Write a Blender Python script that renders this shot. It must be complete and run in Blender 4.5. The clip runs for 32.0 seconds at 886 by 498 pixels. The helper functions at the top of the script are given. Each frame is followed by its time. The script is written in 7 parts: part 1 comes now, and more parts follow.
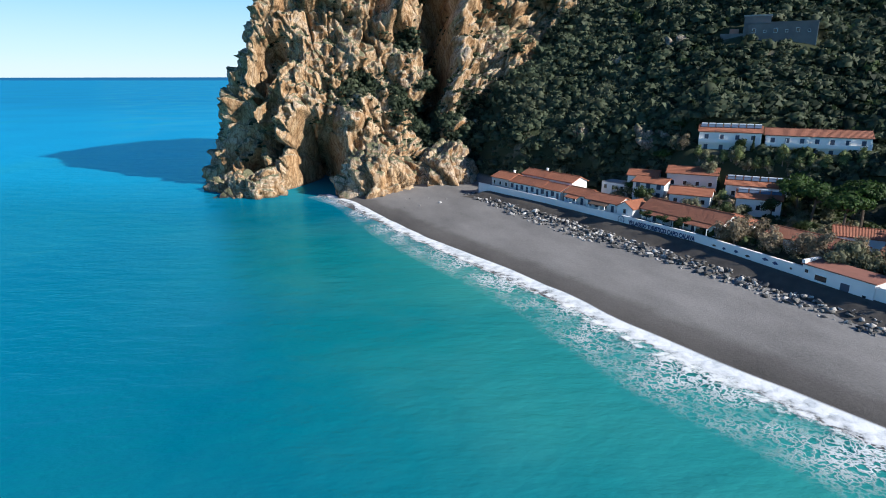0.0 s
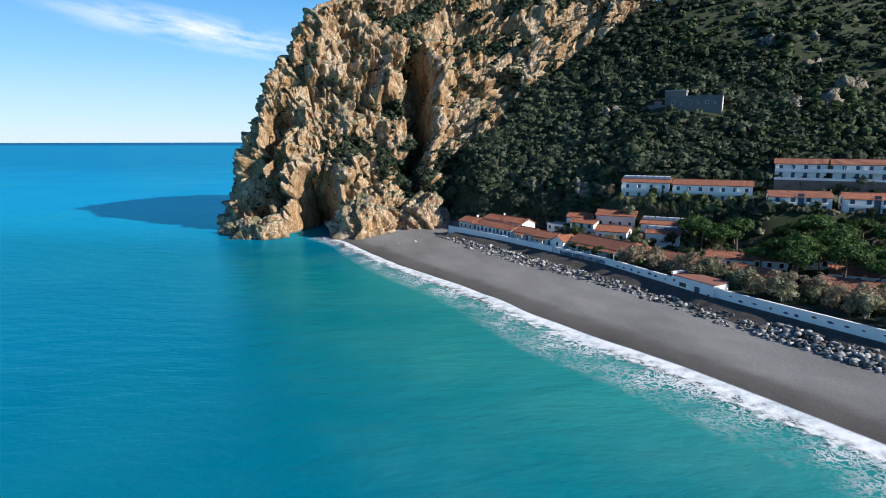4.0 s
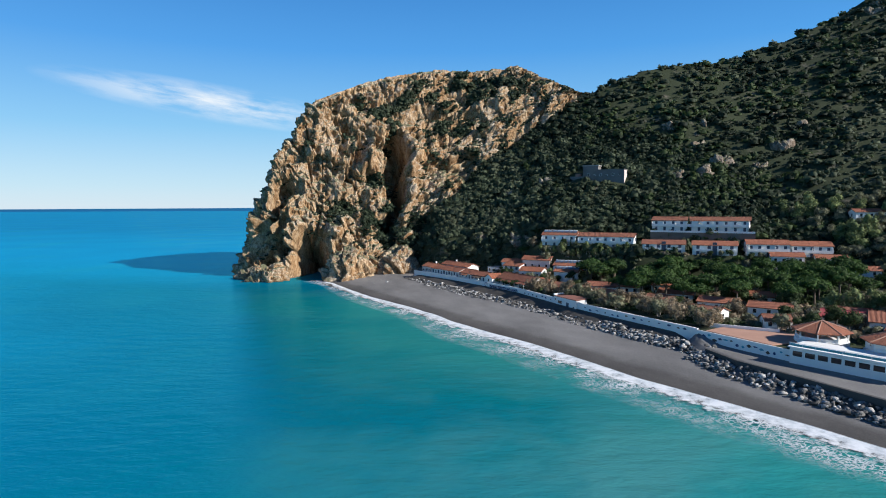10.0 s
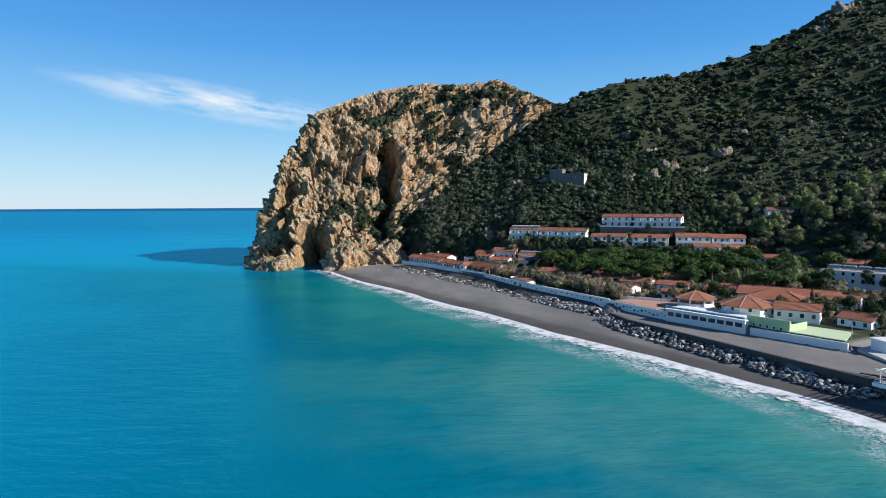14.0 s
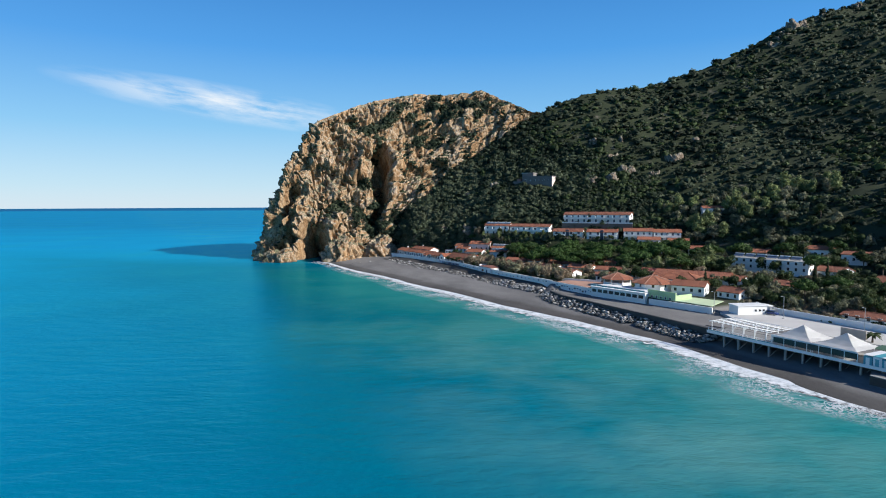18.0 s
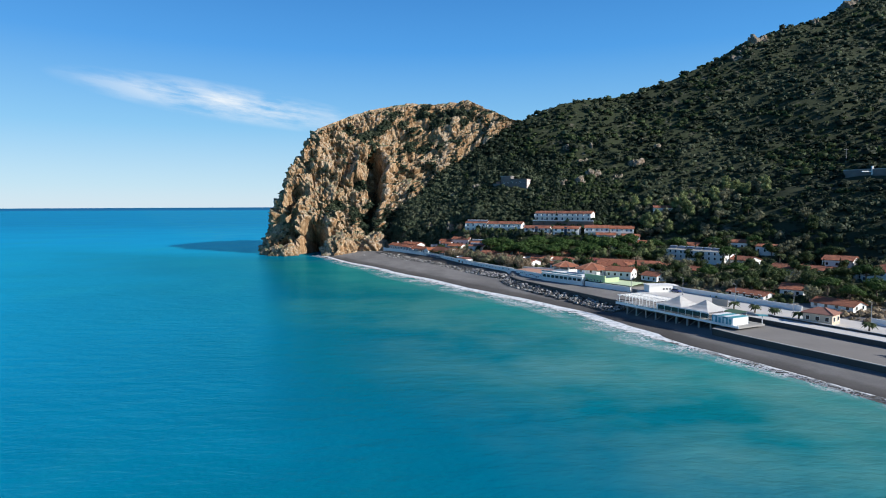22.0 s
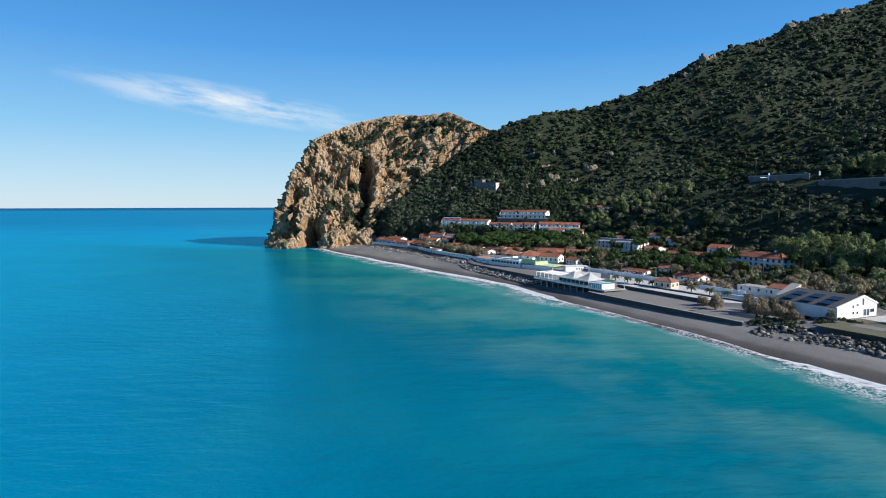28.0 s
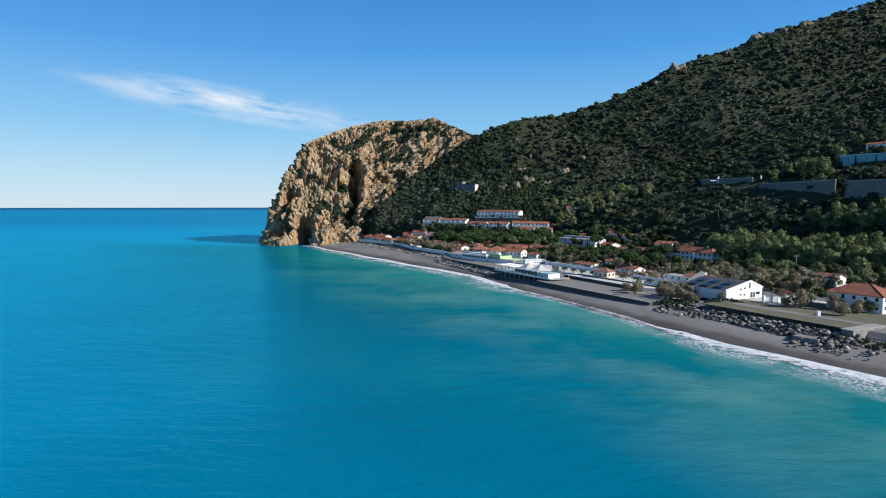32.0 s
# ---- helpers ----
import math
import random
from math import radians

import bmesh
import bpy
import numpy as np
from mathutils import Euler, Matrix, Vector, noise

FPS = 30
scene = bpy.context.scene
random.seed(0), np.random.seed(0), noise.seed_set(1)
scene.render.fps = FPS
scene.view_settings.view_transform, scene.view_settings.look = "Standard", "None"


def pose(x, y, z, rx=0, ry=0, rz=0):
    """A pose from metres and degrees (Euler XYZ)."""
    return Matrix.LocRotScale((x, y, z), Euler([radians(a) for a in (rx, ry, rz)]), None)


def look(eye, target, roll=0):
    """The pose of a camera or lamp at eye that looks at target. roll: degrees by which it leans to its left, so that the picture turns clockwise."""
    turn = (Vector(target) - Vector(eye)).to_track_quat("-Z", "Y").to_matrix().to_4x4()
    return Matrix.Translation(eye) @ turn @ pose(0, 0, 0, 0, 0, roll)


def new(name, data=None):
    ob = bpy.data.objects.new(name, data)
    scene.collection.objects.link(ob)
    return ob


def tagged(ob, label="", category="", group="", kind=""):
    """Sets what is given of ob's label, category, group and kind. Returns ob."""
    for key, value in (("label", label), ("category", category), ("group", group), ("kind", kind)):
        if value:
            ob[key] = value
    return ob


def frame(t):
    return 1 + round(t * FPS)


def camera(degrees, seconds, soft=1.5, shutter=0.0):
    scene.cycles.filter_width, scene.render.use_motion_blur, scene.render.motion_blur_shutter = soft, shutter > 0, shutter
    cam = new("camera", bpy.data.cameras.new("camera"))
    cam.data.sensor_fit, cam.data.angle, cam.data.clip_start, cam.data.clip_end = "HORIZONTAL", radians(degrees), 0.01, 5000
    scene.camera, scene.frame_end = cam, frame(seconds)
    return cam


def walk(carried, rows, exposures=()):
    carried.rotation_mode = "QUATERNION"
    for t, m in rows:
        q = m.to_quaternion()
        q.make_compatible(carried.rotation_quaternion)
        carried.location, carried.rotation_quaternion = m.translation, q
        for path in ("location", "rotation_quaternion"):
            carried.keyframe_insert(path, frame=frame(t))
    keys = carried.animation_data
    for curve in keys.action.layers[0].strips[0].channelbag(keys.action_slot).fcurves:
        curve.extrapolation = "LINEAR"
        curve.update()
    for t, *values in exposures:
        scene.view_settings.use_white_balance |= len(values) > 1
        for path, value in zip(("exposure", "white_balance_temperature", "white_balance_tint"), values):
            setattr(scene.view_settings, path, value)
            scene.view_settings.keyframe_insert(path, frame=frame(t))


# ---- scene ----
cam = camera(72.7, 32.0, 1.0)
METRES, EYE, TILT, LEAN, TURN = 400.0, 44.8, -16.14, 0.0, 0.0
ROWS = [
    (0.0, 0.0, 0.0, 0.0, 0.0, 0.0, -0.0),
    (0.5, 0.0038, -0.0117, -0.0038, 0.05, 0.71, 0.0),
    (1.0, 0.0076, -0.0249, -0.0075, 0.08, 1.45, -0.01),
    (1.5, 0.0112, -0.0368, -0.0115, 0.14, 2.18, 0.01),
    (2.0, 0.0146, -0.0503, -0.0153, 0.17, 2.92, 0.02),
    (2.5, 0.018, -0.0626, -0.0194, 0.22, 3.64, -0.01),
    (3.0, 0.0216, -0.0761, -0.0237, 0.24, 4.39, -0.02),
    (3.5, 0.0253, -0.0887, -0.0279, 0.27, 5.15, -0.05),
    (5.5, 0.0422, -0.1434, -0.0439, 0.28, 7.99, -0.02),
    (6.0, 0.047, -0.1578, -0.0482, 0.34, 8.72, 0.01),
    (6.5, 0.0509, -0.1713, -0.0521, 0.33, 9.37, -0.01),
    (7.0, 0.0554, -0.1862, -0.0562, 0.37, 10.1, 0.03),
    (7.5, 0.0592, -0.1998, -0.0609, 0.38, 10.81, 0.01),
    (8.0, 0.0638, -0.2148, -0.0651, 0.46, 11.5, 0.07),
    (8.5, 0.0676, -0.2287, -0.0695, 0.5, 11.95, 0.05),
    (9.0, 0.072, -0.2441, -0.0737, 0.56, 11.92, 0.08),
    (9.5, 0.0757, -0.258, -0.0784, 0.59, 11.95, 0.07),
    (10.0, 0.0802, -0.2734, -0.083, 0.64, 11.95, 0.06),
    (10.5, 0.0842, -0.2878, -0.0873, 0.69, 11.94, 0.02),
    (11.0, 0.0882, -0.3039, -0.0915, 0.74, 11.89, 0.03),
    (11.5, 0.0922, -0.3179, -0.0969, 0.77, 11.96, -0.03),
    (12.0, 0.0968, -0.3338, -0.1014, 0.86, 11.94, -0.02),
    (12.5, 0.1006, -0.3487, -0.1056, 0.87, 11.93, -0.04),
    (13.0, 0.1047, -0.3645, -0.1106, 0.92, 11.95, -0.04),
    (13.5, 0.109, -0.3795, -0.1146, 0.97, 11.94, -0.06),
    (14.0, 0.1137, -0.3951, -0.1196, 1.03, 11.94, -0.05),
    (14.5, 0.1175, -0.41, -0.1238, 1.04, 11.92, -0.0),
    (16.5, 0.1351, -0.4711, -0.1423, 1.22, 11.91, -0.09),
    (17.0, 0.1399, -0.4869, -0.1472, 1.25, 11.92, -0.12),
    (17.5, 0.1443, -0.5019, -0.1514, 1.29, 11.91, -0.13),
    (18.0, 0.1492, -0.5175, -0.1562, 1.32, 11.91, -0.15),
    (18.5, 0.1537, -0.5322, -0.1606, 1.34, 11.92, -0.16),
    (19.0, 0.1585, -0.548, -0.1648, 1.39, 11.88, -0.15),
    (19.5, 0.1629, -0.5626, -0.1696, 1.41, 11.91, -0.2),
    (20.0, 0.1675, -0.5784, -0.1742, 1.43, 11.9, -0.22),
    (20.5, 0.172, -0.5929, -0.1785, 1.47, 11.9, -0.24),
    (21.0, 0.1765, -0.609, -0.1832, 1.52, 11.9, -0.24),
    (21.5, 0.1808, -0.6235, -0.1874, 1.55, 11.91, -0.24),
    (22.0, 0.1855, -0.6397, -0.1921, 1.59, 11.91, -0.28),
    (22.5, 0.1899, -0.6545, -0.1963, 1.62, 11.93, -0.28),
    (23.0, 0.1947, -0.6705, -0.2011, 1.63, 11.93, -0.31),
    (23.5, 0.1991, -0.685, -0.2058, 1.65, 11.95, -0.33),
    (24.0, 0.2042, -0.7012, -0.2102, 1.69, 11.94, -0.32),
    (24.5, 0.2084, -0.7158, -0.2142, 1.69, 11.91, -0.33),
    (25.0, 0.2133, -0.7313, -0.2195, 1.71, 11.94, -0.35),
    (25.5, 0.2178, -0.7464, -0.2232, 1.73, 11.91, -0.37),
    (27.5, 0.2375, -0.8065, -0.2417, 1.83, 11.95, -0.39),
    (28.0, 0.2433, -0.8219, -0.2464, 1.85, 11.95, -0.44),
    (28.5, 0.2481, -0.8359, -0.2504, 1.85, 11.95, -0.45),
    (29.0, 0.2535, -0.8503, -0.2545, 1.84, 11.96, -0.44),
    (29.5, 0.2588, -0.8623, -0.258, 1.78, 11.97, -0.45),
    (30.0, 0.2646, -0.8745, -0.2616, 1.72, 11.98, -0.44),
    (30.5, 0.2696, -0.8854, -0.2648, 1.67, 11.98, -0.43),
    (31.0, 0.2744, -0.8969, -0.2681, 1.63, 11.98, -0.43),
    (31.5, 0.2791, -0.9069, -0.2709, 1.61, 11.96, -0.45),
    (32.0, 0.2836, -0.9178, -0.2743, 1.6, 11.98, -0.48),
]
walk(cam, [(t, pose(0, 0, EYE, TILT, LEAN, TURN) @ pose(METRES * x, METRES * y, METRES * z, 90 + pitch, roll, yaw)) for t, x, y, z, yaw, pitch, roll in ROWS],
     [(0.0, 0.72), (3.0, 0.66), (6.0, 0.56), (9.0, 0.46), (14.0, 0.45), (32.0, 0.40)])

# ---- light ----
SUN_AZ, SUN_EL = 114.0, 29.5          # degrees clockwise from +y, degrees above the horizon
world = bpy.data.worlds.new("sky")
scene.world = world
world.use_nodes = True
wn, wl = world.node_tree.nodes, world.node_tree.links
wn.clear()
sky = wn.new("ShaderNodeTexSky")
sky.sky_type, sky.sun_disc = "NISHITA", False
sky.sun_elevation, sky.sun_rotation = radians(SUN_EL), radians(SUN_AZ)
sky.altitude, sky.air_density, sky.dust_density, sky.ozone_density = 40, 1.0, 0.6, 2.5
w_out, w_bg = wn.new("ShaderNodeOutputWorld"), wn.new("ShaderNodeBackground")
w_bg.inputs["Strength"].default_value = 0.72
SKY, CLOUD_AT = 0.12, (-0.325, 0.0, 0.765)
w_co, w_map, w_cloud, w_ramp, w_mix = (wn.new(k) for k in ("ShaderNodeTexCoord", "ShaderNodeMapping", "ShaderNodeTexNoise", "ShaderNodeValToRGB", "ShaderNodeMix"))
w_mix.data_type = "RGBA"
w_sep = wn.new("ShaderNodeSeparateXYZ")
wl.new(w_co.outputs["Generated"], w_sep.inputs[0])
w_grad = wn.new("ShaderNodeValToRGB")
while len(w_grad.color_ramp.elements) < 7:
    w_grad.color_ramp.elements.new(0.5)
for w_e, (w_pos, w_col) in zip(w_grad.color_ramp.elements, ((0.0, (0.70, 0.86, 0.98)), (0.03, (0.55, 0.80, 0.98)), (0.12, (0.25, 0.60, 0.95)), (0.24, (0.07, 0.37, 0.88)), (0.42, (0.016, 0.17, 0.56)), (0.6, (0.009, 0.085, 0.31)), (1.0, (0.005, 0.045, 0.18)))):
    w_e.position, w_e.color = w_pos, (*w_col, 1)
wl.new(w_sep.outputs[2], w_grad.inputs[0])
w_scale = wn.new("ShaderNodeVectorMath")
w_scale.operation = "SCALE"
w_scale.inputs["Scale"].default_value = SKY
wl.new(sky.outputs["Color"], w_scale.inputs[0])
w_mix.inputs["Factor"].default_value = 0.85
wl.new(w_scale.outputs[0], w_mix.inputs[6])
wl.new(w_grad.outputs[0], w_mix.inputs[7])
# a thin slanting streak of cloud low over the sea
w_slant = wn.new("ShaderNodeMath")
w_slant.operation = "MULTIPLY_ADD"
w_slant.inputs[1].default_value = 0.13
wl.new(w_sep.outputs[0], w_slant.inputs[0])
wl.new(w_sep.outputs[2], w_slant.inputs[2])
w_flat = wn.new("ShaderNodeCombineXYZ")
wl.new(w_sep.outputs[0], w_flat.inputs[0])
wl.new(w_slant.outputs[0], w_flat.inputs[2])
w_map.inputs["Scale"].default_value = (9.0, 1.0, 44.0)
w_cloud.inputs["Scale"].default_value, w_cloud.inputs["Detail"].default_value, w_cloud.inputs["Roughness"].default_value = 1.0, 7, 0.6
wl.new(w_flat.outputs[0], w_map.inputs[0])
wl.new(w_map.outputs[0], w_cloud.inputs["Vector"])
w_ramp.color_ramp.elements[0].position, w_ramp.color_ramp.elements[1].position = 0.38, 0.60
wl.new(w_cloud.outputs["Fac"], w_ramp.inputs[0])
w_sq = wn.new("ShaderNodeMapping")
w_sq.inputs["Scale"].default_value = (0.95, 1.0, 7.0)
wl.new(w_flat.outputs[0], w_sq.inputs[0])
w_dir = wn.new("ShaderNodeVectorMath")
w_dir.operation = "DISTANCE"
wl.new(w_sq.outputs[0], w_dir.inputs[0])
w_dir.inputs[1].default_value = CLOUD_AT
w_near = wn.new("ShaderNodeMapRange")
w_near.inputs["From Min"].default_value, w_near.inputs["From Max"].default_value = 0.21, 0.04
wl.new(w_dir.outputs["Value"], w_near.inputs[0])
w_mul = wn.new("ShaderNodeMath")
w_mul.operation = "MULTIPLY"
wl.new(w_ramp.outputs[0], w_mul.inputs[0])
wl.new(w_near.outputs[0], w_mul.inputs[1])
w_veil = wn.new("ShaderNodeMix")
w_veil.data_type = "RGBA"
w_veil.inputs[7].default_value = (0.84, 0.92, 1.0, 1)
wl.new(w_mul.outputs[0], w_veil.inputs["Factor"])
wl.new(w_mix.outputs[2], w_veil.inputs[6])
# the farthest sea, under the dip of the horizon
w_low = wn.new("ShaderNodeMath")
w_low.operation = "LESS_THAN"
w_low.inputs[1].default_value = -0.0036
wl.new(w_sep.outputs[2], w_low.inputs[0])
w_deep = wn.new("ShaderNodeMix")
w_deep.data_type = "RGBA"
w_deep.inputs[7].default_value = (0.02, 0.15, 0.36, 1)
wl.new(w_low.outputs[0], w_deep.inputs["Factor"])
wl.new(w_veil.outputs[2], w_deep.inputs[6])
wl.new(w_deep.outputs[2], w_bg.inputs["Color"])
wl.new(w_bg.outputs[0], w_out.inputs[0])

sun = new("sun", bpy.data.lights.new("sun", "SUN"))
sun.data.energy, sun.data.angle, sun.data.color = 5.0, radians(0.6), (1.0, 0.965, 0.915)
az, el = radians(SUN_AZ), radians(SUN_EL)
SUN_WAY = Vector((math.sin(az) * math.cos(el), math.cos(az) * math.cos(el), math.sin(el)))
sun.matrix_world = look(SUN_WAY * 900, (0, 0, 0))

# ---- numbers and noise ----
rng = np.random.default_rng(7)


def hash3(i, seed=0):
    """Random numbers 0..1 for rows of whole numbers."""
    h = (i[..., 0] * 374761393 + i[..., 1] * 668265263 + i[..., 2] * 2147483647 + seed * 974711) & 0xFFFFFFFF
    h = ((h ^ (h >> 13)) * 1274126177) & 0xFFFFFFFF
    h = ((h ^ (h >> 16)) * 2246822519) & 0xFFFFFFFF
    return ((h ^ (h >> 13)) & 0xFFFFFF) / 0xFFFFFF


def vnoise(p, seed=0):
    """Smooth noise -1..1 at rows of points."""
    p = np.asarray(p, float)
    i = np.floor(p).astype(np.int64)
    f = p - i
    f = f * f * (3 - 2 * f)
    total = 0.0
    for dx in (0, 1):
        for dy in (0, 1):
            for dz in (0, 1):
                w = (f[..., 0] if dx else 1 - f[..., 0]) * (f[..., 1] if dy else 1 - f[..., 1]) * (f[..., 2] if dz else 1 - f[..., 2])
                total = total + w * hash3(i + np.array([dx, dy, dz]), seed)
    return total * 2 - 1


def fbm(p, octaves=4, seed=0):
    total, amp, p = 0.0, 1.0, np.asarray(p, float)
    for k in range(octaves):
        total, amp, p = total + amp * vnoise(p, seed + k), amp * 0.5, p * 2.03 + 11.3
    return total / 1.9


def cells(p, seed=0):
    """Nearest and second nearest cell distance, the nearest cell's random number and the lie of its tilted face."""
    p = np.asarray(p, float)
    i = np.floor(p).astype(np.int64)
    near, second, value, tilt = np.full(p.shape[:-1], 9.0), np.full(p.shape[:-1], 9.0), np.zeros(p.shape[:-1]), np.zeros(p.shape[:-1])
    for dx in (-1, 0, 1):
        for dy in (-1, 0, 1):
            for dz in (-1, 0, 1):
                j = i + np.array([dx, dy, dz])
                q = j + np.stack([hash3(j, seed + 1), hash3(j, seed + 2), hash3(j, seed + 3)], -1)
                dist = np.sqrt(((p - q) ** 2).sum(-1))
                closer = dist < near
                second = np.where(closer, near, np.minimum(second, dist))
                value = np.where(closer, hash3(j, seed + 4), value)
                lie = ((p - q) * (np.stack([hash3(j, seed + 5), hash3(j, seed + 6), hash3(j, seed + 7)], -1) - 0.5)).sum(-1)
                tilt = np.where(closer, lie, tilt)
                near = np.where(closer, dist, near)
    return near, second, value, tilt


def smooth(a, b, x):
    t = np.clip((np.asarray(x, float) - a) / (b - a), 0, 1)
    return t * t * (3 - 2 * t)


# The coast: s runs along it from the cape, d inland from its chord.
COAST, ALONG, INLAND = np.array([-38.0, 215.0]), np.array([0.484, -0.875]), np.array([0.875, 0.484])
COAST_DEG = math.degrees(math.atan2(-0.875, 0.484))


def at(s, d):
    p = COAST + s * ALONG + d * INLAND
    return float(p[0]), float(p[1])


def to_sd(x, y):
    a, b = x - COAST[0], y - COAST[1]
    return a * ALONG[0] + b * ALONG[1], a * INLAND[0] + b * INLAND[1]


def shore_d(s):
    return np.interp(s, [-40, 0, 60, 135, 217, 275, 300, 343, 400, 480, 520, 640], [-6, 0, 2, 6.5, 10, 15, 16, 9, 5, -5, -4, 0])


def wall_d(s):
    return np.interp(s, [0, 25, 60, 90, 113, 142, 160, 205, 237, 260, 286], [40, 43.5, 48, 50, 51, 48, 47, 46.5, 46, 49, 52.6])


def edge_d(s):
    """Where the ground steps up from the beach."""
    step = np.interp(s, [0, 205, 212, 228, 303, 310, 346, 353, 362, 428, 440, 451, 500, 640], [42, 47.6, 40, 35, 31, 36, 35, 21.5, 21, 20, 23, 25, 24, 24])
    return np.where((s > 20) & (s < 206), wall_d(s) + 1.0, step)


def ridge_y(x):
    return 325 + 0.176 * (x - 127)


def ridge_z(x):
    return np.interp(x, [0, 60, 100, 127, 150, 175, 200, 240, 285, 327, 343, 360, 374, 388, 405, 449, 478, 538, 600, 760, 1000], [60, 88, 108, 120, 131, 141, 145, 151, 165, 184, 194, 205, 211, 213, 222, 234, 249, 267, 288, 330, 340])


# levelled building plots on the slope: ends, half width, height
PLOTS = ((80.3, 190.6, 120.2, 171.4, 6.8, 23.1), (120.5, 161.2, 156.0, 145.8, 6.6, 21.2), (159.7, 146.1, 189.8, 136.4, 6.8, 21.2), (131.0, 178.0, 167.4, 158.2, 5.0, 30.6))


def ground_z(x, y):
    """Height of the ground."""
    x, y = np.asarray(x, float), np.asarray(y, float)
    s, d = to_sd(x, y)
    dd = d - shore_d(s)
    beach = np.where(dd < 0, dd * 0.12, np.minimum(dd * 0.1, 1.6 + dd * 0.055)) * np.interp(s, [330, 360, 440, 470], [1, 1.5, 1.5, 1])
    beach = np.clip(beach, -7, 4.6)
    flat = np.interp(s, [0, 22, 26, 205, 215, 290, 300, 344, 352, 430, 445, 640], [3.6, 3.6, 7.0, 7.0, 4.6, 4.6, 4.8, 4.6, 3.8, 3.8, 5.3, 5.4]) + np.where((s > 300) & (s < 440), np.clip((d - 43) * 0.4, 0, 0.4) + 0.8 * smooth(68, 74, d), 0)
    inner = np.interp(s, [0, 205, 286, 300, 640], [7.0, 7.2, 7.0, 5.2, 5.6])
    low = np.where(d > edge_d(s), np.where((s > 205) & (s < 287) & (d > wall_d(s) + 0.5), inner, flat), beach)
    low = low + np.clip(d - 70, 0, 60) * 0.07
    e = 0.37 * x + 0.93 * y
    yr, zr = ridge_y(x), ridge_z(x)
    e_r = 0.37 * x + 0.93 * yr
    e0 = np.interp(x, [40, 60, 78, 86, 100, 125], [222, 214, 207, 200, 199, 200])
    north = 22 + (zr - 22) * (e - e0) / np.maximum(e_r - e0, 20)
    north = np.where(e < e0, 22 - (e0 - e) * np.interp(x, [60, 86, 105, 125], [1.6, 1.9, 1.9, 0.36]), north)
    north = np.where(y > yr, zr - (y - yr) * 0.8, north)
    steep = 8 + 1.7 * (d - 57)
    north = np.minimum(north, steep)
    coast = 8 + 0.40 * (d - 125)
    coast = np.minimum(coast, 330)
    coast = np.where(y > yr, np.minimum(coast, north), coast)
    k = 5.0
    m = np.maximum(np.maximum(low, north), coast)
    blend = m + k * np.log(np.exp((low - m) / k) + np.exp((north - m) / k) + np.exp((coast - m) / k)) - k * np.exp(-np.abs(m - low) * 0.0) * 0
    up = smooth(6, 30, np.maximum(north, coast) - low + 8)
    z = low * (1 - up) + blend * up
    rough = smooth(14, 40, z)
    p = np.stack([x, y, 0 * x], -1)
    z = z + rough * (np.clip(np.abs(y - yr) / 70, 0.25, 1) * (8.0 * fbm(p / 60.0, 4, 3) + 5.0 * np.abs(vnoise(p / 95.0, 13)) - 2.0) + 1.2 * fbm(p / 9.0, 3, 9))
    z = z - 16 * smooth(0, 12, y - 260 - 0.675 * (x - 24)) * smooth(125, 100, x)      # the slope dives under the cape
    for ax, ay, bx, by, half, level in PLOTS:
        q = np.clip(((x - ax) * (bx - ax) + (y - ay) * (by - ay)) / ((bx - ax) ** 2 + (by - ay) ** 2), 0, 1)
        away = np.hypot(x - ax - q * (bx - ax), y - ay - q * (by - ay))
        z = np.maximum(z, np.where(away < half + 9, level - 2.0 * np.maximum(away - half, 0), -9))
    z = np.minimum(z, np.maximum(-7, -5 + 1.2 * (0.71 * (x + 104) - 0.70 * (y - 300))))
    return np.where(d < 30, np.minimum(z, np.maximum(beach, -7)), z)


def ground(x, y):
    return float(ground_z(np.array([x]), np.array([y]))[0])


# ---- materials ----
def material(name, build):
    m = bpy.data.materials.new(name)
    m.use_nodes = True
    build(m.node_tree, m.node_tree.nodes, m.node_tree.links, m.node_tree.nodes["Principled BSDF"])
    return m


def node(t, kind, **sockets):
    n = t.nodes.new(kind)
    for key, value in sockets.items():
        n.inputs[key.replace("_", " ")].default_value = value
    return n


def coords(t, scale=(1, 1, 1), world_space=True):
    g = t.nodes.new("ShaderNodeNewGeometry" if world_space else "ShaderNodeTexCoord")
    m = t.nodes.new("ShaderNodeMapping")
    m.inputs["Scale"].default_value = scale
    t.links.new(g.outputs["Position" if world_space else "Object"], m.inputs["Vector"])
    return m.outputs["Vector"]


def noise_of(t, vector, scale, detail=4.0, rough=0.55):
    n = node(t, "ShaderNodeTexNoise", Scale=scale, Detail=detail, Roughness=rough)
    t.links.new(vector, n.inputs["Vector"])
    return n.outputs["Fac"]


def ramp(t, fac, *stops):
    r = t.nodes.new("ShaderNodeValToRGB")
    els = r.color_ramp.elements
    while len(els) < len(stops):
        els.new(0.5)
    for e, (pos, col) in zip(els, stops):
        e.position, e.color = pos, (*col, 1)
    t.links.new(fac, r.inputs["Fac"])
    return r.outputs["Color"]


def mix(t, fac, a, b, mode="MIX"):
    m = t.nodes.new("ShaderNodeMix")
    m.data_type, m.blend_type = "RGBA", mode
    for sock, v in ((m.inputs["Factor"], fac), (m.inputs[6], a), (m.inputs[7], b)):
        if isinstance(v, (int, float)):
            sock.default_value = v
        elif isinstance(v, tuple):
            sock.default_value = (*v, 1)
        else:
            t.links.new(v, sock)
    return m.outputs[2]


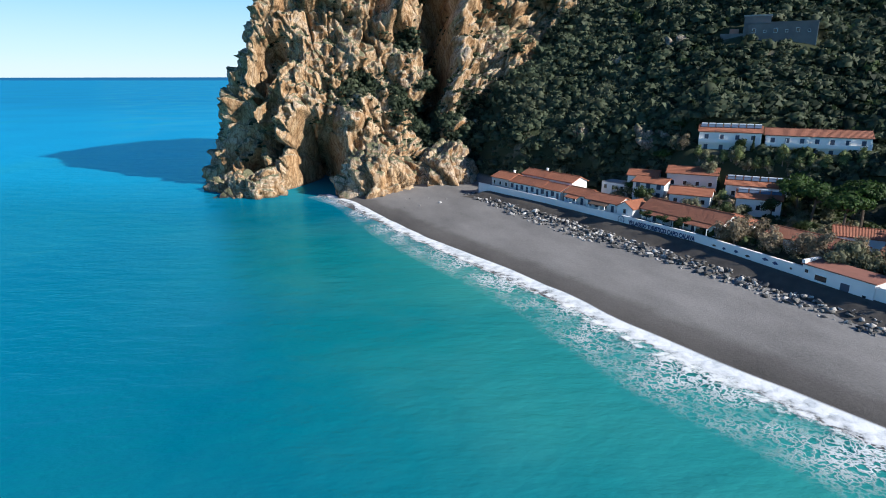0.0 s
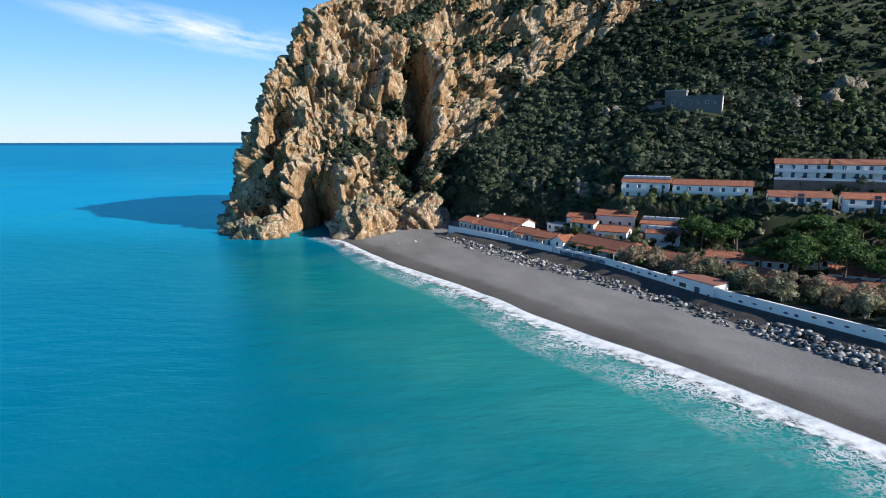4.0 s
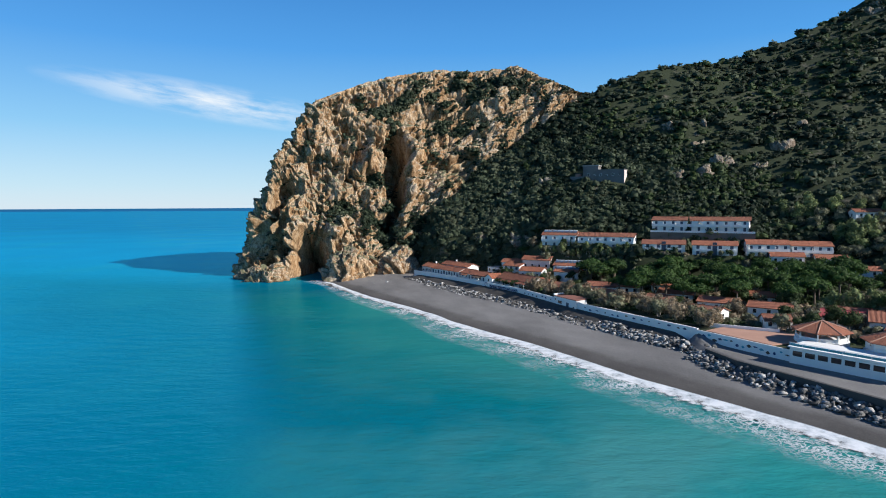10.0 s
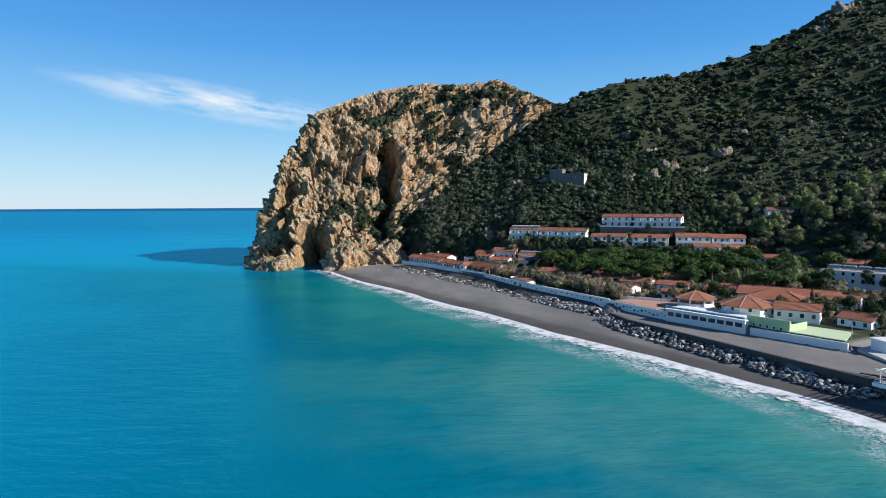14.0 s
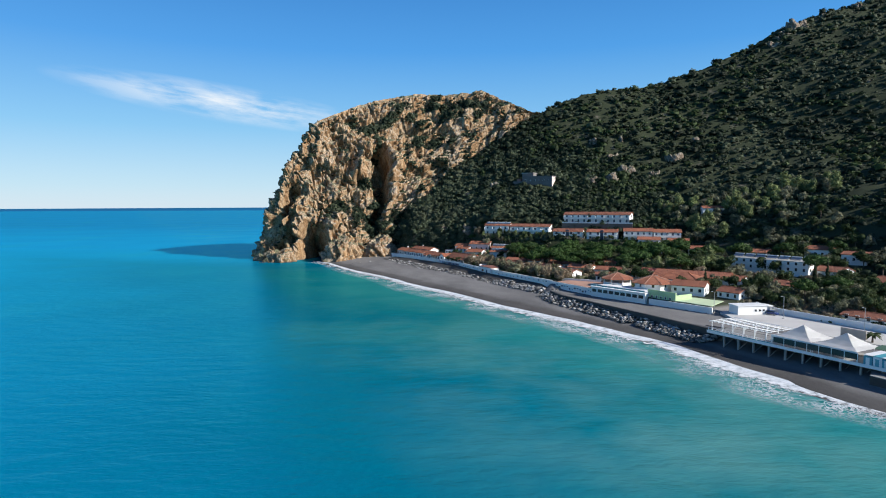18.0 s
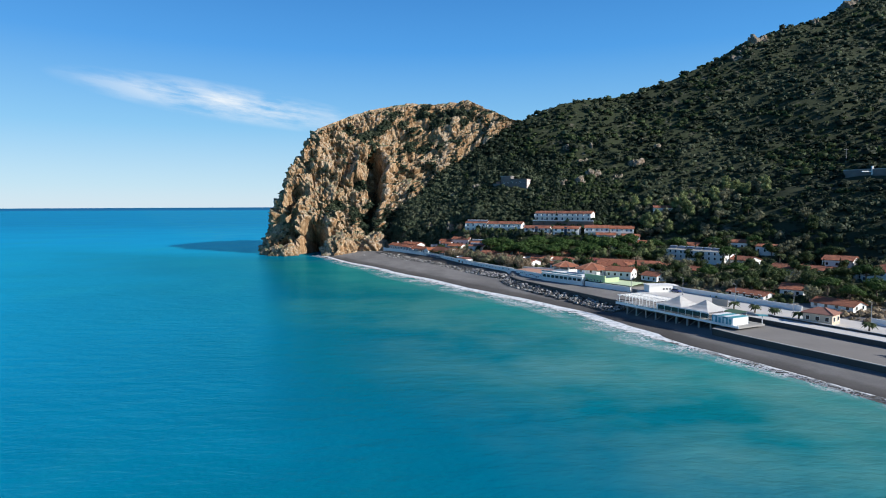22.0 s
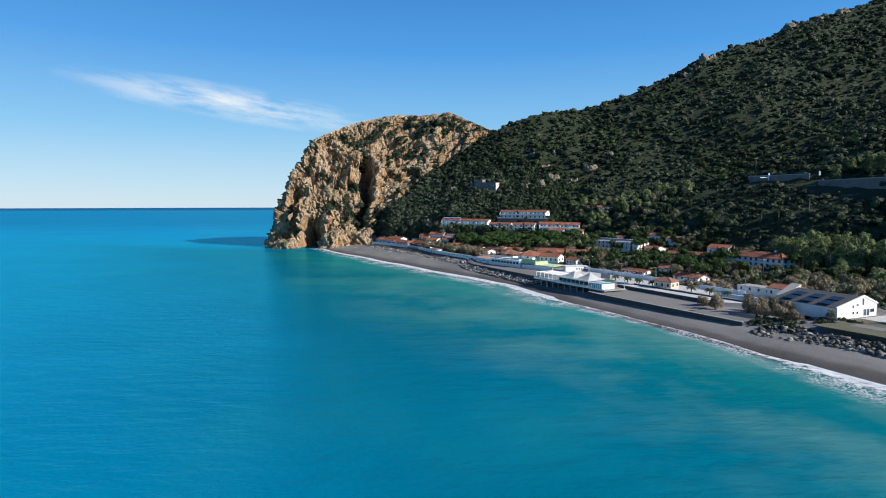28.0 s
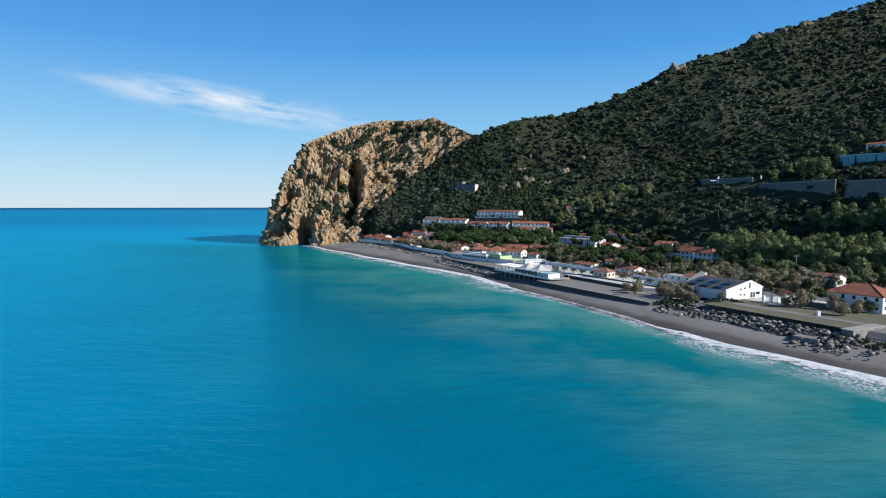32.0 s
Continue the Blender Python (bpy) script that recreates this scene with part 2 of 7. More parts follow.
def bump(t, b, height, strength=0.5, distance=0.1):
    n = node(t, "ShaderNodeBump", Strength=strength, Distance=distance)
    t.links.new(height, n.inputs["Height"])
    t.links.new(n.outputs["Normal"], b.inputs["Normal"])


def plain(name, colour, rough=0.7, spread=0.25, scale=1.5, metal=0.0, fine=12.0, relief=0.02):
    """A surface of one paint with stains, grain and a difference from piece to piece."""
    def build(t, n, l, b):
        v = coords(t)
        big = noise_of(t, v, scale * 0.25, 5)
        small = noise_of(t, v, fine, 3)
        lo = tuple(c * (1 - spread) for c in colour)
        hi = tuple(min(1, c * (1 + spread * 0.5)) for c in colour)
        c = ramp(t, big, (0.3, lo), (0.62, hi))
        c = mix(t, 0.25, c, ramp(t, small, (0.3, lo), (0.7, hi)))
        info = n.new("ShaderNodeObjectInfo")
        c = mix(t, 0.3, c, ramp(t, info.outputs["Random"], (0.0, lo), (1.0, hi)))
        l.new(c, b.inputs["Base Color"])
        b.inputs["Roughness"].default_value, b.inputs["Metallic"].default_value = rough, metal
        if relief:
            bump(t, b, small, 0.4, relief)
    return material(name, build)


def foliage(name, dark, light, dry=None):
    """Leaves, which differ from clump to clump."""
    def build(t, n, l, b):
        g = n.new("ShaderNodeNewGeometry")
        c = ramp(t, g.outputs["Random Per Island"], (0.0, dark), (0.75, light), (1.0, tuple(x * 1.3 for x in light)))
        v = coords(t)
        big = noise_of(t, v, 0.05, 4)
        c = mix(t, ramp(t, big, (0.35, (0, 0, 0)), (0.65, (0.7,) * 3)), c, mix(t, 1.0, c, (0.55, 0.6, 0.55), "MULTIPLY"))
        if dry:
            c = mix(t, ramp(t, noise_of(t, v, 0.035, 5, 0.65), (0.52, (0, 0, 0)), (0.68, (0.6,) * 3)), c, dry)
        info = n.new("ShaderNodeObjectInfo")
        c = mix(t, 0.35, c, mix(t, info.outputs["Random"], dark, light))
        l.new(c, b.inputs["Base Color"])
        b.inputs["Roughness"].default_value = 0.7
        b.inputs["Specular IOR Level"].default_value = 0.25
        through_leaf, share = n.new("ShaderNodeBsdfTranslucent"), n.new("ShaderNodeMixShader")
        share.inputs[0].default_value = 0.3
        l.new(c, through_leaf.inputs["Color"])
        l.new(b.outputs[0], share.inputs[1])
        l.new(through_leaf.outputs[0], share.inputs[2])
        l.new(share.outputs[0], n["Material Output"].inputs[0])
    return material(name, build)


def build_sea(t, n, l, b):
    v = coords(t)
    # green-blue over pale sand near the shore, blue in deep water, with drifting silt
    sep = n.new("ShaderNodeSeparateXYZ")
    l.new(v, sep.inputs[0])
    def dot(kx, ky, c):
        a, m2 = n.new("ShaderNodeMath"), n.new("ShaderNodeMath")
        a.operation = m2.operation = "MULTIPLY_ADD"
        a.inputs[1].default_value, a.inputs[2].default_value = kx, c
        m2.inputs[1].default_value = ky
        l.new(sep.outputs[0], a.inputs[0])
        l.new(sep.outputs[1], m2.inputs[0])
        l.new(a.outputs[0], m2.inputs[2])
        return m2.outputs[0]
    off = dot(INLAND[0] / 400, INLAND[1] / 400, -(COAST @ INLAND) / 400 + 1.0)       # 1 at the shore, 0 at 400 m out
    drift = noise_of(t, coords(t, (0.012, 0.02, 1)), 1.0, 2, 0.5)
    a = n.new("ShaderNodeMath")
    a.operation = "MULTIPLY_ADD"
    a.inputs[1].default_value, a.inputs[2].default_value = 0.22, -0.11
    l.new(drift, a.inputs[0])
    north = dot(0, -1 / 260, 400 / 260)
    least = n.new("ShaderNodeMath")
    least.operation = "MINIMUM"
    l.new(off, least.inputs[0])
    l.new(north, least.inputs[1])
    s2 = n.new("ShaderNodeMath")
    s2.operation = "ADD"
    l.new(least.outputs[0], s2.inputs[0])
    l.new(a.outputs[0], s2.inputs[1])
    c = ramp(t, s2.outputs[0], (0.05, (0.0, 0.235, 0.45)), (0.5, (0.0, 0.22, 0.37)), (0.72, (0.0, 0.152, 0.235)), (0.83, (0.0, 0.146, 0.203)), (0.93, (0.003, 0.175, 0.195)), (1.0, (0.025, 0.235, 0.22)))
    # far water darkened in its colour, to offset the pale sky it mirrors
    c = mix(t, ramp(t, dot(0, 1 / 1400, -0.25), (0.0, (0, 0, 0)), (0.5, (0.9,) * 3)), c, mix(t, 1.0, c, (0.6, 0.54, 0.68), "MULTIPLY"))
    silt = noise_of(t, coords(t, (0.02, 0.011, 1)), 1.0, 2, 0.5)
    c = mix(t, ramp(t, silt, (0.55, (0, 0, 0)), (0.75, (0.22,) * 3)), c, (0.02, 0.255, 0.25))
    near_shore = ramp(t, off, (0.78, (0, 0, 0)), (0.92, (1, 1, 1)), (1.0, (1, 1, 1)))
    cloud = ramp(t, noise_of(t, coords(t, (0.022, 0.022, 1)), 1.0, 4, 0.58), (0.42, (0, 0, 0)), (0.64, (0.85,) * 3))
    along = ramp(t, dot(0, -1 / 400, 0.35), (0.2, (0.15,) * 3), (0.7, (1, 1, 1)))
    c = mix(t, mix(t, 1.0, mix(t, 1.0, near_shore, cloud, "MULTIPLY"), along, "MULTIPLY"), c, (0.11, 0.29, 0.262))
    dusk = ramp(t, noise_of(t, coords(t, (0.008, 0.011, 1)), 1.0, 3, 0.5), (0.40, (0.35,) * 3), (0.6, (0, 0, 0)))
    c = mix(t, dusk, c, mix(t, 1.0, c, (0.5, 0.74, 0.8), "MULTIPLY"))
    body, gloss, share = n.new("ShaderNodeBsdfDiffuse"), n.new("ShaderNodeBsdfGlossy"), n.new("ShaderNodeMixShader")
    l.new(c, body.inputs["Color"])
    gloss.inputs["Roughness"].default_value = 0.14
    edge = n.new("ShaderNodeFresnel")
    edge.inputs["IOR"].default_value = 1.33
    limit = n.new("ShaderNodeMath")
    limit.operation = "MINIMUM"
    limit.inputs[1].default_value = 0.26
    gloss.inputs["Color"].default_value = (0.14, 0.85, 1.0, 1)
    l.new(edge.outputs[0], limit.inputs[0])
    l.new(limit.outputs[0], share.inputs[0])
    l.new(body.outputs[0], share.inputs[1])
    l.new(gloss.outputs[0], share.inputs[2])
    l.new(share.outputs[0], n["Material Output"].inputs[0])
    swell = noise_of(t, coords(t, (0.10, 0.22, 1)), 1.0, 3, 0.5)
    ripple = noise_of(t, coords(t, (0.55, 0.9, 1)), 1.0, 5, 0.6)
    h = n.new("ShaderNodeMath")
    h.operation = "MULTIPLY_ADD"
    h.inputs[1].default_value = 0.3
    l.new(ripple, h.inputs[0])
    l.new(swell, h.inputs[2])
    relief = node(t, "ShaderNodeBump", Strength=0.5, Distance=1.0)
    l.new(h.outputs[0], relief.inputs["Height"])
    for shader in (body, gloss, edge):
        l.new(relief.outputs[0], shader.inputs["Normal"])


def build_foam(t, n, l, b):
    uv = n.new("ShaderNodeUVMap")
    sep = n.new("ShaderNodeSeparateXYZ")
    l.new(uv.outputs[0], sep.inputs[0])
    v = coords(t)
    lace = n.new("ShaderNodeTexVoronoi")
    lace.feature = "DISTANCE_TO_EDGE"
    lace.inputs["Scale"].default_value = 0.75
    warp = n.new("ShaderNodeTexNoise")
    warp.inputs["Scale"].default_value, warp.inputs["Detail"].default_value = 0.5, 4
    l.new(v, warp.inputs["Vector"])
    wv = mix(t, 0.25, v, warp.outputs["Color"], "ADD")
    wv2 = n.new("ShaderNodeVectorMath")
    wv2.operation = "MULTIPLY_ADD"
    wv2.inputs[1].default_value = (5, 5, 5)
    l.new(warp.outputs["Color"], wv2.inputs[0])
    l.new(v, wv2.inputs[2])
    l.new(wv2.outputs[0], lace.inputs["Vector"])
    web = ramp(t, lace.outputs["Distance"], (0.03, (1, 1, 1)), (0.20, (0, 0, 0)))
    body = noise_of(t, v, 0.35, 6, 0.65)
    # v: 0 at the sand, 1 at the seaward end; foam is solid near the sand and opens to lace
    add = n.new("ShaderNodeMath")
    add.operation = "SUBTRACT"
    l.new(body, add.inputs[0])
    l.new(sep.outputs[1], add.inputs[1])
    solid = ramp(t, add.outputs[0], (0.15, (0, 0, 0)), (0.28, (0.8,) * 3), (0.44, (1, 1, 1)))
    fade = ramp(t, sep.outputs[1], (0.0, (0.0,) * 3), (0.04, (1, 1, 1)), (0.55, (0.75,) * 3), (1.0, (0, 0, 0)))
    thin = mix(t, 1.0, web, fade, "MULTIPLY")
    patch = ramp(t, noise_of(t, v, 0.09, 3), (0.38, (0.15,) * 3), (0.6, (1, 1, 1)))
    thin = mix(t, 1.0, thin, patch, "MULTIPLY")
    alpha = mix(t, 1.0, solid, thin, "LIGHTEN")
    alpha = mix(t, 1.0, alpha, ramp(t, sep.outputs[1], (0.0, (0, 0, 0)), (0.03, (1, 1, 1)), (0.9, (1, 1, 1)), (1.0, (0, 0, 0))), "MULTIPLY")
    l.new(alpha, b.inputs["Alpha"])
    l.new(ramp(t, body, (0.3, (0.55, 0.61, 0.63)), (0.6, (0.78, 0.80, 0.81))), b.inputs["Base Color"])
    b.inputs["Roughness"].default_value = 0.6
    bump(t, b, body, 0.6, 0.4)


def build_rock(t, n, l, b, pale=0.0):
    v = coords(t)
    g = n.new("ShaderNodeNewGeometry")
    sep = n.new("ShaderNodeSeparateXYZ")
    l.new(g.outputs["Normal"], sep.inputs[0])
    big = noise_of(t, v, 0.035, 5, 0.6)
    mid = noise_of(t, coords(t, (0.16, 0.16, 0.06)), 1.0, 6, 0.65)
    fine = noise_of(t, v, 1.1, 6, 0.7)
    # fresh sheltered faces are rust and ochre, weathered ledges cream and grey
    ochre = ramp(t, mid, (0.28, (0.20, 0.115, 0.062)), (0.42, (0.36, 0.217, 0.108)), (0.55, (0.46, 0.322, 0.19)), (0.7, (0.53, 0.435, 0.32)))
    cream = ramp(t, fine, (0.3, (0.30, 0.255, 0.20)), (0.65, (0.58, 0.51, 0.42)))
    ledge = n.new("ShaderNodeMath")
    ledge.operation = "MULTIPLY_ADD"
    ledge.inputs[1].default_value = 0.55
    l.new(sep.outputs[2], ledge.inputs[0])
    l.new(big, ledge.inputs[2])
    c = mix(t, ramp(t, ledge.outputs[0], (0.55, (0.0,) * 3), (0.95, (0.9,) * 3)), ochre, cream)
    c = mix(t, pale, c, mix(t, fine, (0.10, 0.092, 0.08), (0.36, 0.325, 0.28)))
    streak = noise_of(t, coords(t, (0.45, 0.45, 0.045)), 1.0, 5, 0.7)
    c = mix(t, ramp(t, streak, (0.56, (0, 0, 0)), (0.72, (0.5,) * 3)), c, (0.19, 0.13, 0.09))
    # thin joints, long and leaning, darker than the rock between them
    wob = n.new("ShaderNodeTexNoise")
    wob.inputs["Scale"].default_value, wob.inputs["Detail"].default_value = 0.3, 5
    l.new(v, wob.inputs["Vector"])
    a = n.new("ShaderNodeVectorMath")
    a.operation = "MULTIPLY_ADD"
    a.inputs[1].default_value = (3.0, 3.0, 3.0)
    l.new(wob.outputs["Color"], a.inputs[0])
    l.new(v, a.inputs[2])
    crack = None
    for scale, turn in (((0.30, 0.30, 0.09), 18), ((0.75, 0.75, 0.30), -24)):
        m = n.new("ShaderNodeMapping")
        m.inputs["Scale"].default_value, m.inputs["Rotation"].default_value = scale, (radians(8), radians(turn), 0)
        l.new(a.outputs[0], m.inputs["Vector"])
        vor = n.new("ShaderNodeTexVoronoi")
        vor.feature = "DISTANCE_TO_EDGE"
        vor.inputs["Scale"].default_value = 1.0
        l.new(m.outputs[0], vor.inputs["Vector"])
        line_of = ramp(t, vor.outputs["Distance"], (0.0, (0, 0, 0)), (0.08, (1, 1, 1)))
        crack = line_of if crack is None else mix(t, 1.0, crack, line_of, "MULTIPLY")
    c = mix(t, 1.0, c, mix(t, crack, (0.44, 0.39, 0.35), (0.94, 0.94, 0.95)), "MULTIPLY")
    # broken blocks, each of its own shade
    m = n.new("ShaderNodeMapping")
    m.inputs["Scale"].default_value, m.inputs["Rotation"].default_value = (0.34, 0.34, 0.2), (radians(20), radians(-14), radians(30))
    l.new(a.outputs[0], m.inputs["Vector"])
    vor = n.new("ShaderNodeTexVoronoi")
    vor.feature = "F1"
    vor.inputs["Scale"].default_value = 1.0
    l.new(m.outputs[0], vor.inputs["Vector"])
    grey = n.new("ShaderNodeSeparateColor")
    l.new(vor.outputs["Color"], grey.inputs[0])
    c = mix(t, 0.45, c, mix(t, 1.0, c, ramp(t, grey.outputs[0], (0.0, (0.66, 0.6, 0.55)), (0.5, (1.05, 1.03, 1.0)), (1.0, (1.3, 1.29, 1.27))), "MULTIPLY"))
    # thin grey-green grass and herbs on ledges that lie flat enough
    scrub = noise_of(t, v, 0.14, 6, 0.7)
    grow = n.new("ShaderNodeMath")
    grow.operation = "MULTIPLY"
    l.new(sep.outputs[2], grow.inputs[0])
    l.new(scrub, grow.inputs[1])
    c = mix(t, ramp(t, grow.outputs[0], (0.27, (0, 0, 0)), (0.38, (0.88,) * 3)), c, mix(t, fine, (0.05, 0.06, 0.028), (0.16, 0.165, 0.09)))
    # a dark tide band where the sea wets the foot
    tide = n.new("ShaderNodeSeparateXYZ")
    l.new(v, tide.inputs[0])
    c = mix(t, ramp(t, tide.outputs[2], (0.3, (0.65,) * 3), (0.95, (0, 0, 0))), c, (0.10, 0.085, 0.07))
    l.new(c, b.inputs["Base Color"])
    b.inputs["Roughness"].default_value = 0.9
    b.inputs["Specular IOR Level"].default_value = 0.2
    height = n.new("ShaderNodeMath")
    height.operation = "MULTIPLY_ADD"
    height.inputs[1].default_value = 0.9
    l.new(fine, height.inputs[0])
    l.new(crack, height.inputs[2])
    bump(t, b, height.outputs[0], 0.6, 0.3)


def build_ground(t, n, l, b):
    v = coords(t)
    fine = noise_of(t, v, 2.0, 6, 0.7)
    mid = noise_of(t, v, 0.12, 5, 0.6)
    sep = n.new("ShaderNodeSeparateXYZ")
    l.new(v, sep.inputs[0])
    # dark volcanic sand, streaked along the shore
    band = noise_of(t, coords(t, (0.05, 0.03, 0.5)), 1.0, 5, 0.6)
    sand = mix(t, 0.4, ramp(t, band, (0.34, (0.115, 0.111, 0.107)), (0.66, (0.235, 0.226, 0.215))), ramp(t, fine, (0.3, (0.11, 0.106, 0.103)), (0.7, (0.225, 0.216, 0.206))))
    n_wet = n.new("ShaderNodeMath")
    n_wet.operation = "MULTIPLY_ADD"
    n_wet.inputs[1].default_value, n_wet.inputs[2].default_value = 0.4, 0.05
    l.new(sep.outputs[2], n_wet.inputs[0])
    ragged = n.new("ShaderNodeMath")
    ragged.operation = "MULTIPLY_ADD"
    ragged.inputs[1].default_value = 0.22
    l.new(mid, ragged.inputs[0])
    l.new(n_wet.outputs[0], ragged.inputs[2])
    wet = ramp(t, ragged.outputs[0], (0.26, (0.42, 0.41, 0.395)), (0.55, (0.62, 0.61, 0.60)), (0.66, (1, 1, 1)), (0.95, (1.12, 1.12, 1.12)))
    sand = mix(t, 1.0, sand, wet, "MULTIPLY")
    herbs = mix(t, fine, (0.018, 0.026, 0.012), (0.05, 0.06, 0.03))
    earth = mix(t, ramp(t, mid, (0.58, (0, 0, 0)), (0.72, (0.8,) * 3)), herbs, mix(t, fine, (0.10, 0.085, 0.06), (0.26, 0.225, 0.175)))
    hi = n.new("ShaderNodeMath")
    hi.operation = "MULTIPLY"
    hi.inputs[1].default_value = 0.1
    l.new(sep.outputs[2], hi.inputs[0])
    c = mix(t, ramp(t, hi.outputs[0], (0.6, (0, 0, 0)), (0.7, (1, 1, 1))), sand, earth)
    l.new(c, b.inputs["Base Color"])
    b.inputs["Roughness"].default_value = 0.92
    b.inputs["Specular IOR Level"].default_value = 0.2
    bump(t, b, fine, 0.6, 0.15)


def build_tiles(t, n, l, b):
    v = coords(t, (1, 1, 1), False)
    mid = noise_of(t, coords(t), 0.6, 5, 0.65)
    fine = noise_of(t, v, 6.0, 3)
    c = ramp(t, mid, (0.25, (0.13, 0.045, 0.026)), (0.5, (0.26, 0.082, 0.042)), (0.75, (0.34, 0.14, 0.08)))
    c = mix(t, 0.3, c, ramp(t, fine, (0.3, (0.12, 0.05, 0.032)), (0.7, (0.42, 0.20, 0.12))))
    info = n.new("ShaderNodeObjectInfo")
    c = mix(t, 0.35, c, ramp(t, info.outputs["Random"], (0.0, (0.16, 0.058, 0.034)), (0.5, (0.31, 0.092, 0.042)), (1.0, (0.42, 0.135, 0.058))))
    l.new(c, b.inputs["Base Color"])
    b.inputs["Roughness"].default_value = 0.8
    wave = n.new("ShaderNodeTexWave")
    wave.inputs["Scale"].default_value, wave.inputs["Distortion"].default_value = 1.15, 0.4
    l.new(v, wave.inputs["Vector"])
    bump(t, b, wave.outputs["Fac"], 0.8, 0.12)


def build_glass(t, n, l, b):
    b.inputs["Base Color"].default_value = (0.02, 0.025, 0.03, 1)
    b.inputs["Roughness"].default_value = 0.08


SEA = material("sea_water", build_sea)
FOAM = material("sea_foam", build_foam)
CLIFF = material("ochre_limestone", build_rock)
GROUND = material("sand_and_earth", build_ground)
TILES = material("terracotta_tiles", build_tiles)
GLASS = material("window_glass", build_glass)
WHITE = plain("white_plaster", (0.78, 0.77, 0.74), 0.8, 0.12, 0.8)
PINKISH = plain("pale_pink_plaster", (0.66, 0.55, 0.5), 0.85, 0.15, 0.8)
STONE = plain("grey_ruin_stone", (0.17, 0.155, 0.145), 0.9, 0.3, 1.2, relief=0.08)
WALLSTONE = plain("brown_retaining_stone", (0.16, 0.135, 0.11), 0.9, 0.35, 1.5, relief=0.1)
CONCRETE = plain("weathered_concrete", (0.33, 0.32, 0.30), 0.85, 0.25, 0.8)
DARKWALL = plain("dark_sea_wall_concrete", (0.065, 0.062, 0.058), 0.9, 0.3, 1.0, relief=0.06)
PAVING = plain("pale_paving", (0.52, 0.505, 0.48), 0.85, 0.15, 0.5)
PLAZA = plain("trodden_grey_sand", (0.19, 0.18, 0.17), 0.95, 0.2, 0.3)


def stones(name, dark, mid, pale):
    """Broken rock, each piece of its own shade."""
    def build(t, n, l, b):
        v = coords(t)
        g, info = n.new("ShaderNodeNewGeometry"), n.new("ShaderNodeObjectInfo")
        total, turn = n.new("ShaderNodeMath"), n.new("ShaderNodeMath")
        total.operation, turn.operation = "ADD", "FRACT"
        l.new(g.outputs["Random Per Island"], total.inputs[0])
        l.new(info.outputs["Random"], total.inputs[1])
        l.new(total.outputs[0], turn.inputs[0])
        c = ramp(t, turn.outputs[0], (0.0, dark), (0.55, mid), (1.0, pale))
        grain = noise_of(t, v, 2.5, 6, 0.7)
        c = mix(t, 1.0, c, ramp(t, grain, (0.3, (0.5, 0.48, 0.46)), (0.65, (1.1, 1.08, 1.05))), "MULTIPLY")
        l.new(c, b.inputs["Base Color"])
        b.inputs["Roughness"].default_value = 0.9
        bump(t, b, grain, 0.7, 0.2)
    return material(name, build)


BOULDER = stones("grey_boulder", (0.042, 0.042, 0.042), (0.19, 0.188, 0.185), (0.56, 0.555, 0.545))
SHUTTER = plain("dark_blue_shutter", (0.05, 0.07, 0.11), 0.6, 0.2)
WOOD = plain("dark_timber", (0.1, 0.065, 0.045), 0.75, 0.3)
CANVAS = plain("white_canvas", (0.8, 0.79, 0.77), 0.7, 0.06)
GREEN = plain("pale_green_paint", (0.42, 0.56, 0.3), 0.75, 0.12)
COURT = plain("pale_green_court", (0.5, 0.6, 0.38), 0.85, 0.1)
TEAL = plain("teal_panel", (0.08, 0.33, 0.40), 0.4, 0.2)
BLUEPAINT = plain("blue_paint", (0.025, 0.05, 0.14), 0.5, 0.2)
SOLAR = plain("solar_panel", (0.10, 0.13, 0.18), 0.15, 0.2, relief=0)
METAL = plain("grey_metal", (0.45, 0.46, 0.47), 0.4, 0.15, metal=0.7)
WHITEMETAL = plain("white_metal", (0.75, 0.76, 0.76), 0.5, 0.1)
TERRACE = plain("red_terrace_tiles", (0.42, 0.24, 0.17), 0.8, 0.2, 0.8)
BARK = plain("grey_brown_bark", (0.13, 0.10, 0.075), 0.9, 0.3)
PALEBARK = plain("pale_bark", (0.3, 0.26, 0.22), 0.9, 0.25)
LAWN = plain("thin_winter_grass", (0.12, 0.115, 0.07), 0.95, 0.35, 1.2, relief=0.1)
MACCHIA = foliage("macchia_leaves", (0.008, 0.016, 0.008), (0.028, 0.046, 0.023), (0.055, 0.066, 0.038))
SCRUB = foliage("grey_green_scrub", (0.026, 0.039, 0.022), (0.084, 0.107, 0.060), (0.13, 0.135, 0.085))
PINE = foliage("pine_needles", (0.02, 0.042, 0.011), (0.062, 0.122, 0.027))
BROAD = foliage("broad_leaves", (0.018, 0.034, 0.011), (0.068, 0.10, 0.034))
OLIVE = foliage("silvery_leaves", (0.085, 0.09, 0.056), (0.28, 0.275, 0.17))
TAMARISK = foliage("dry_tamarisk_twigs", (0.12, 0.095, 0.065), (0.36, 0.285, 0.19))
POPLAR = foliage("yellow_green_leaves", (0.07, 0.095, 0.036), (0.24, 0.285, 0.115))
DARKLEAF = foliage("cypress_leaves", (0.012, 0.022, 0.010), (0.035, 0.055, 0.02))
PALM = foliage("palm_fronds", (0.03, 0.05, 0.02), (0.10, 0.13, 0.05))


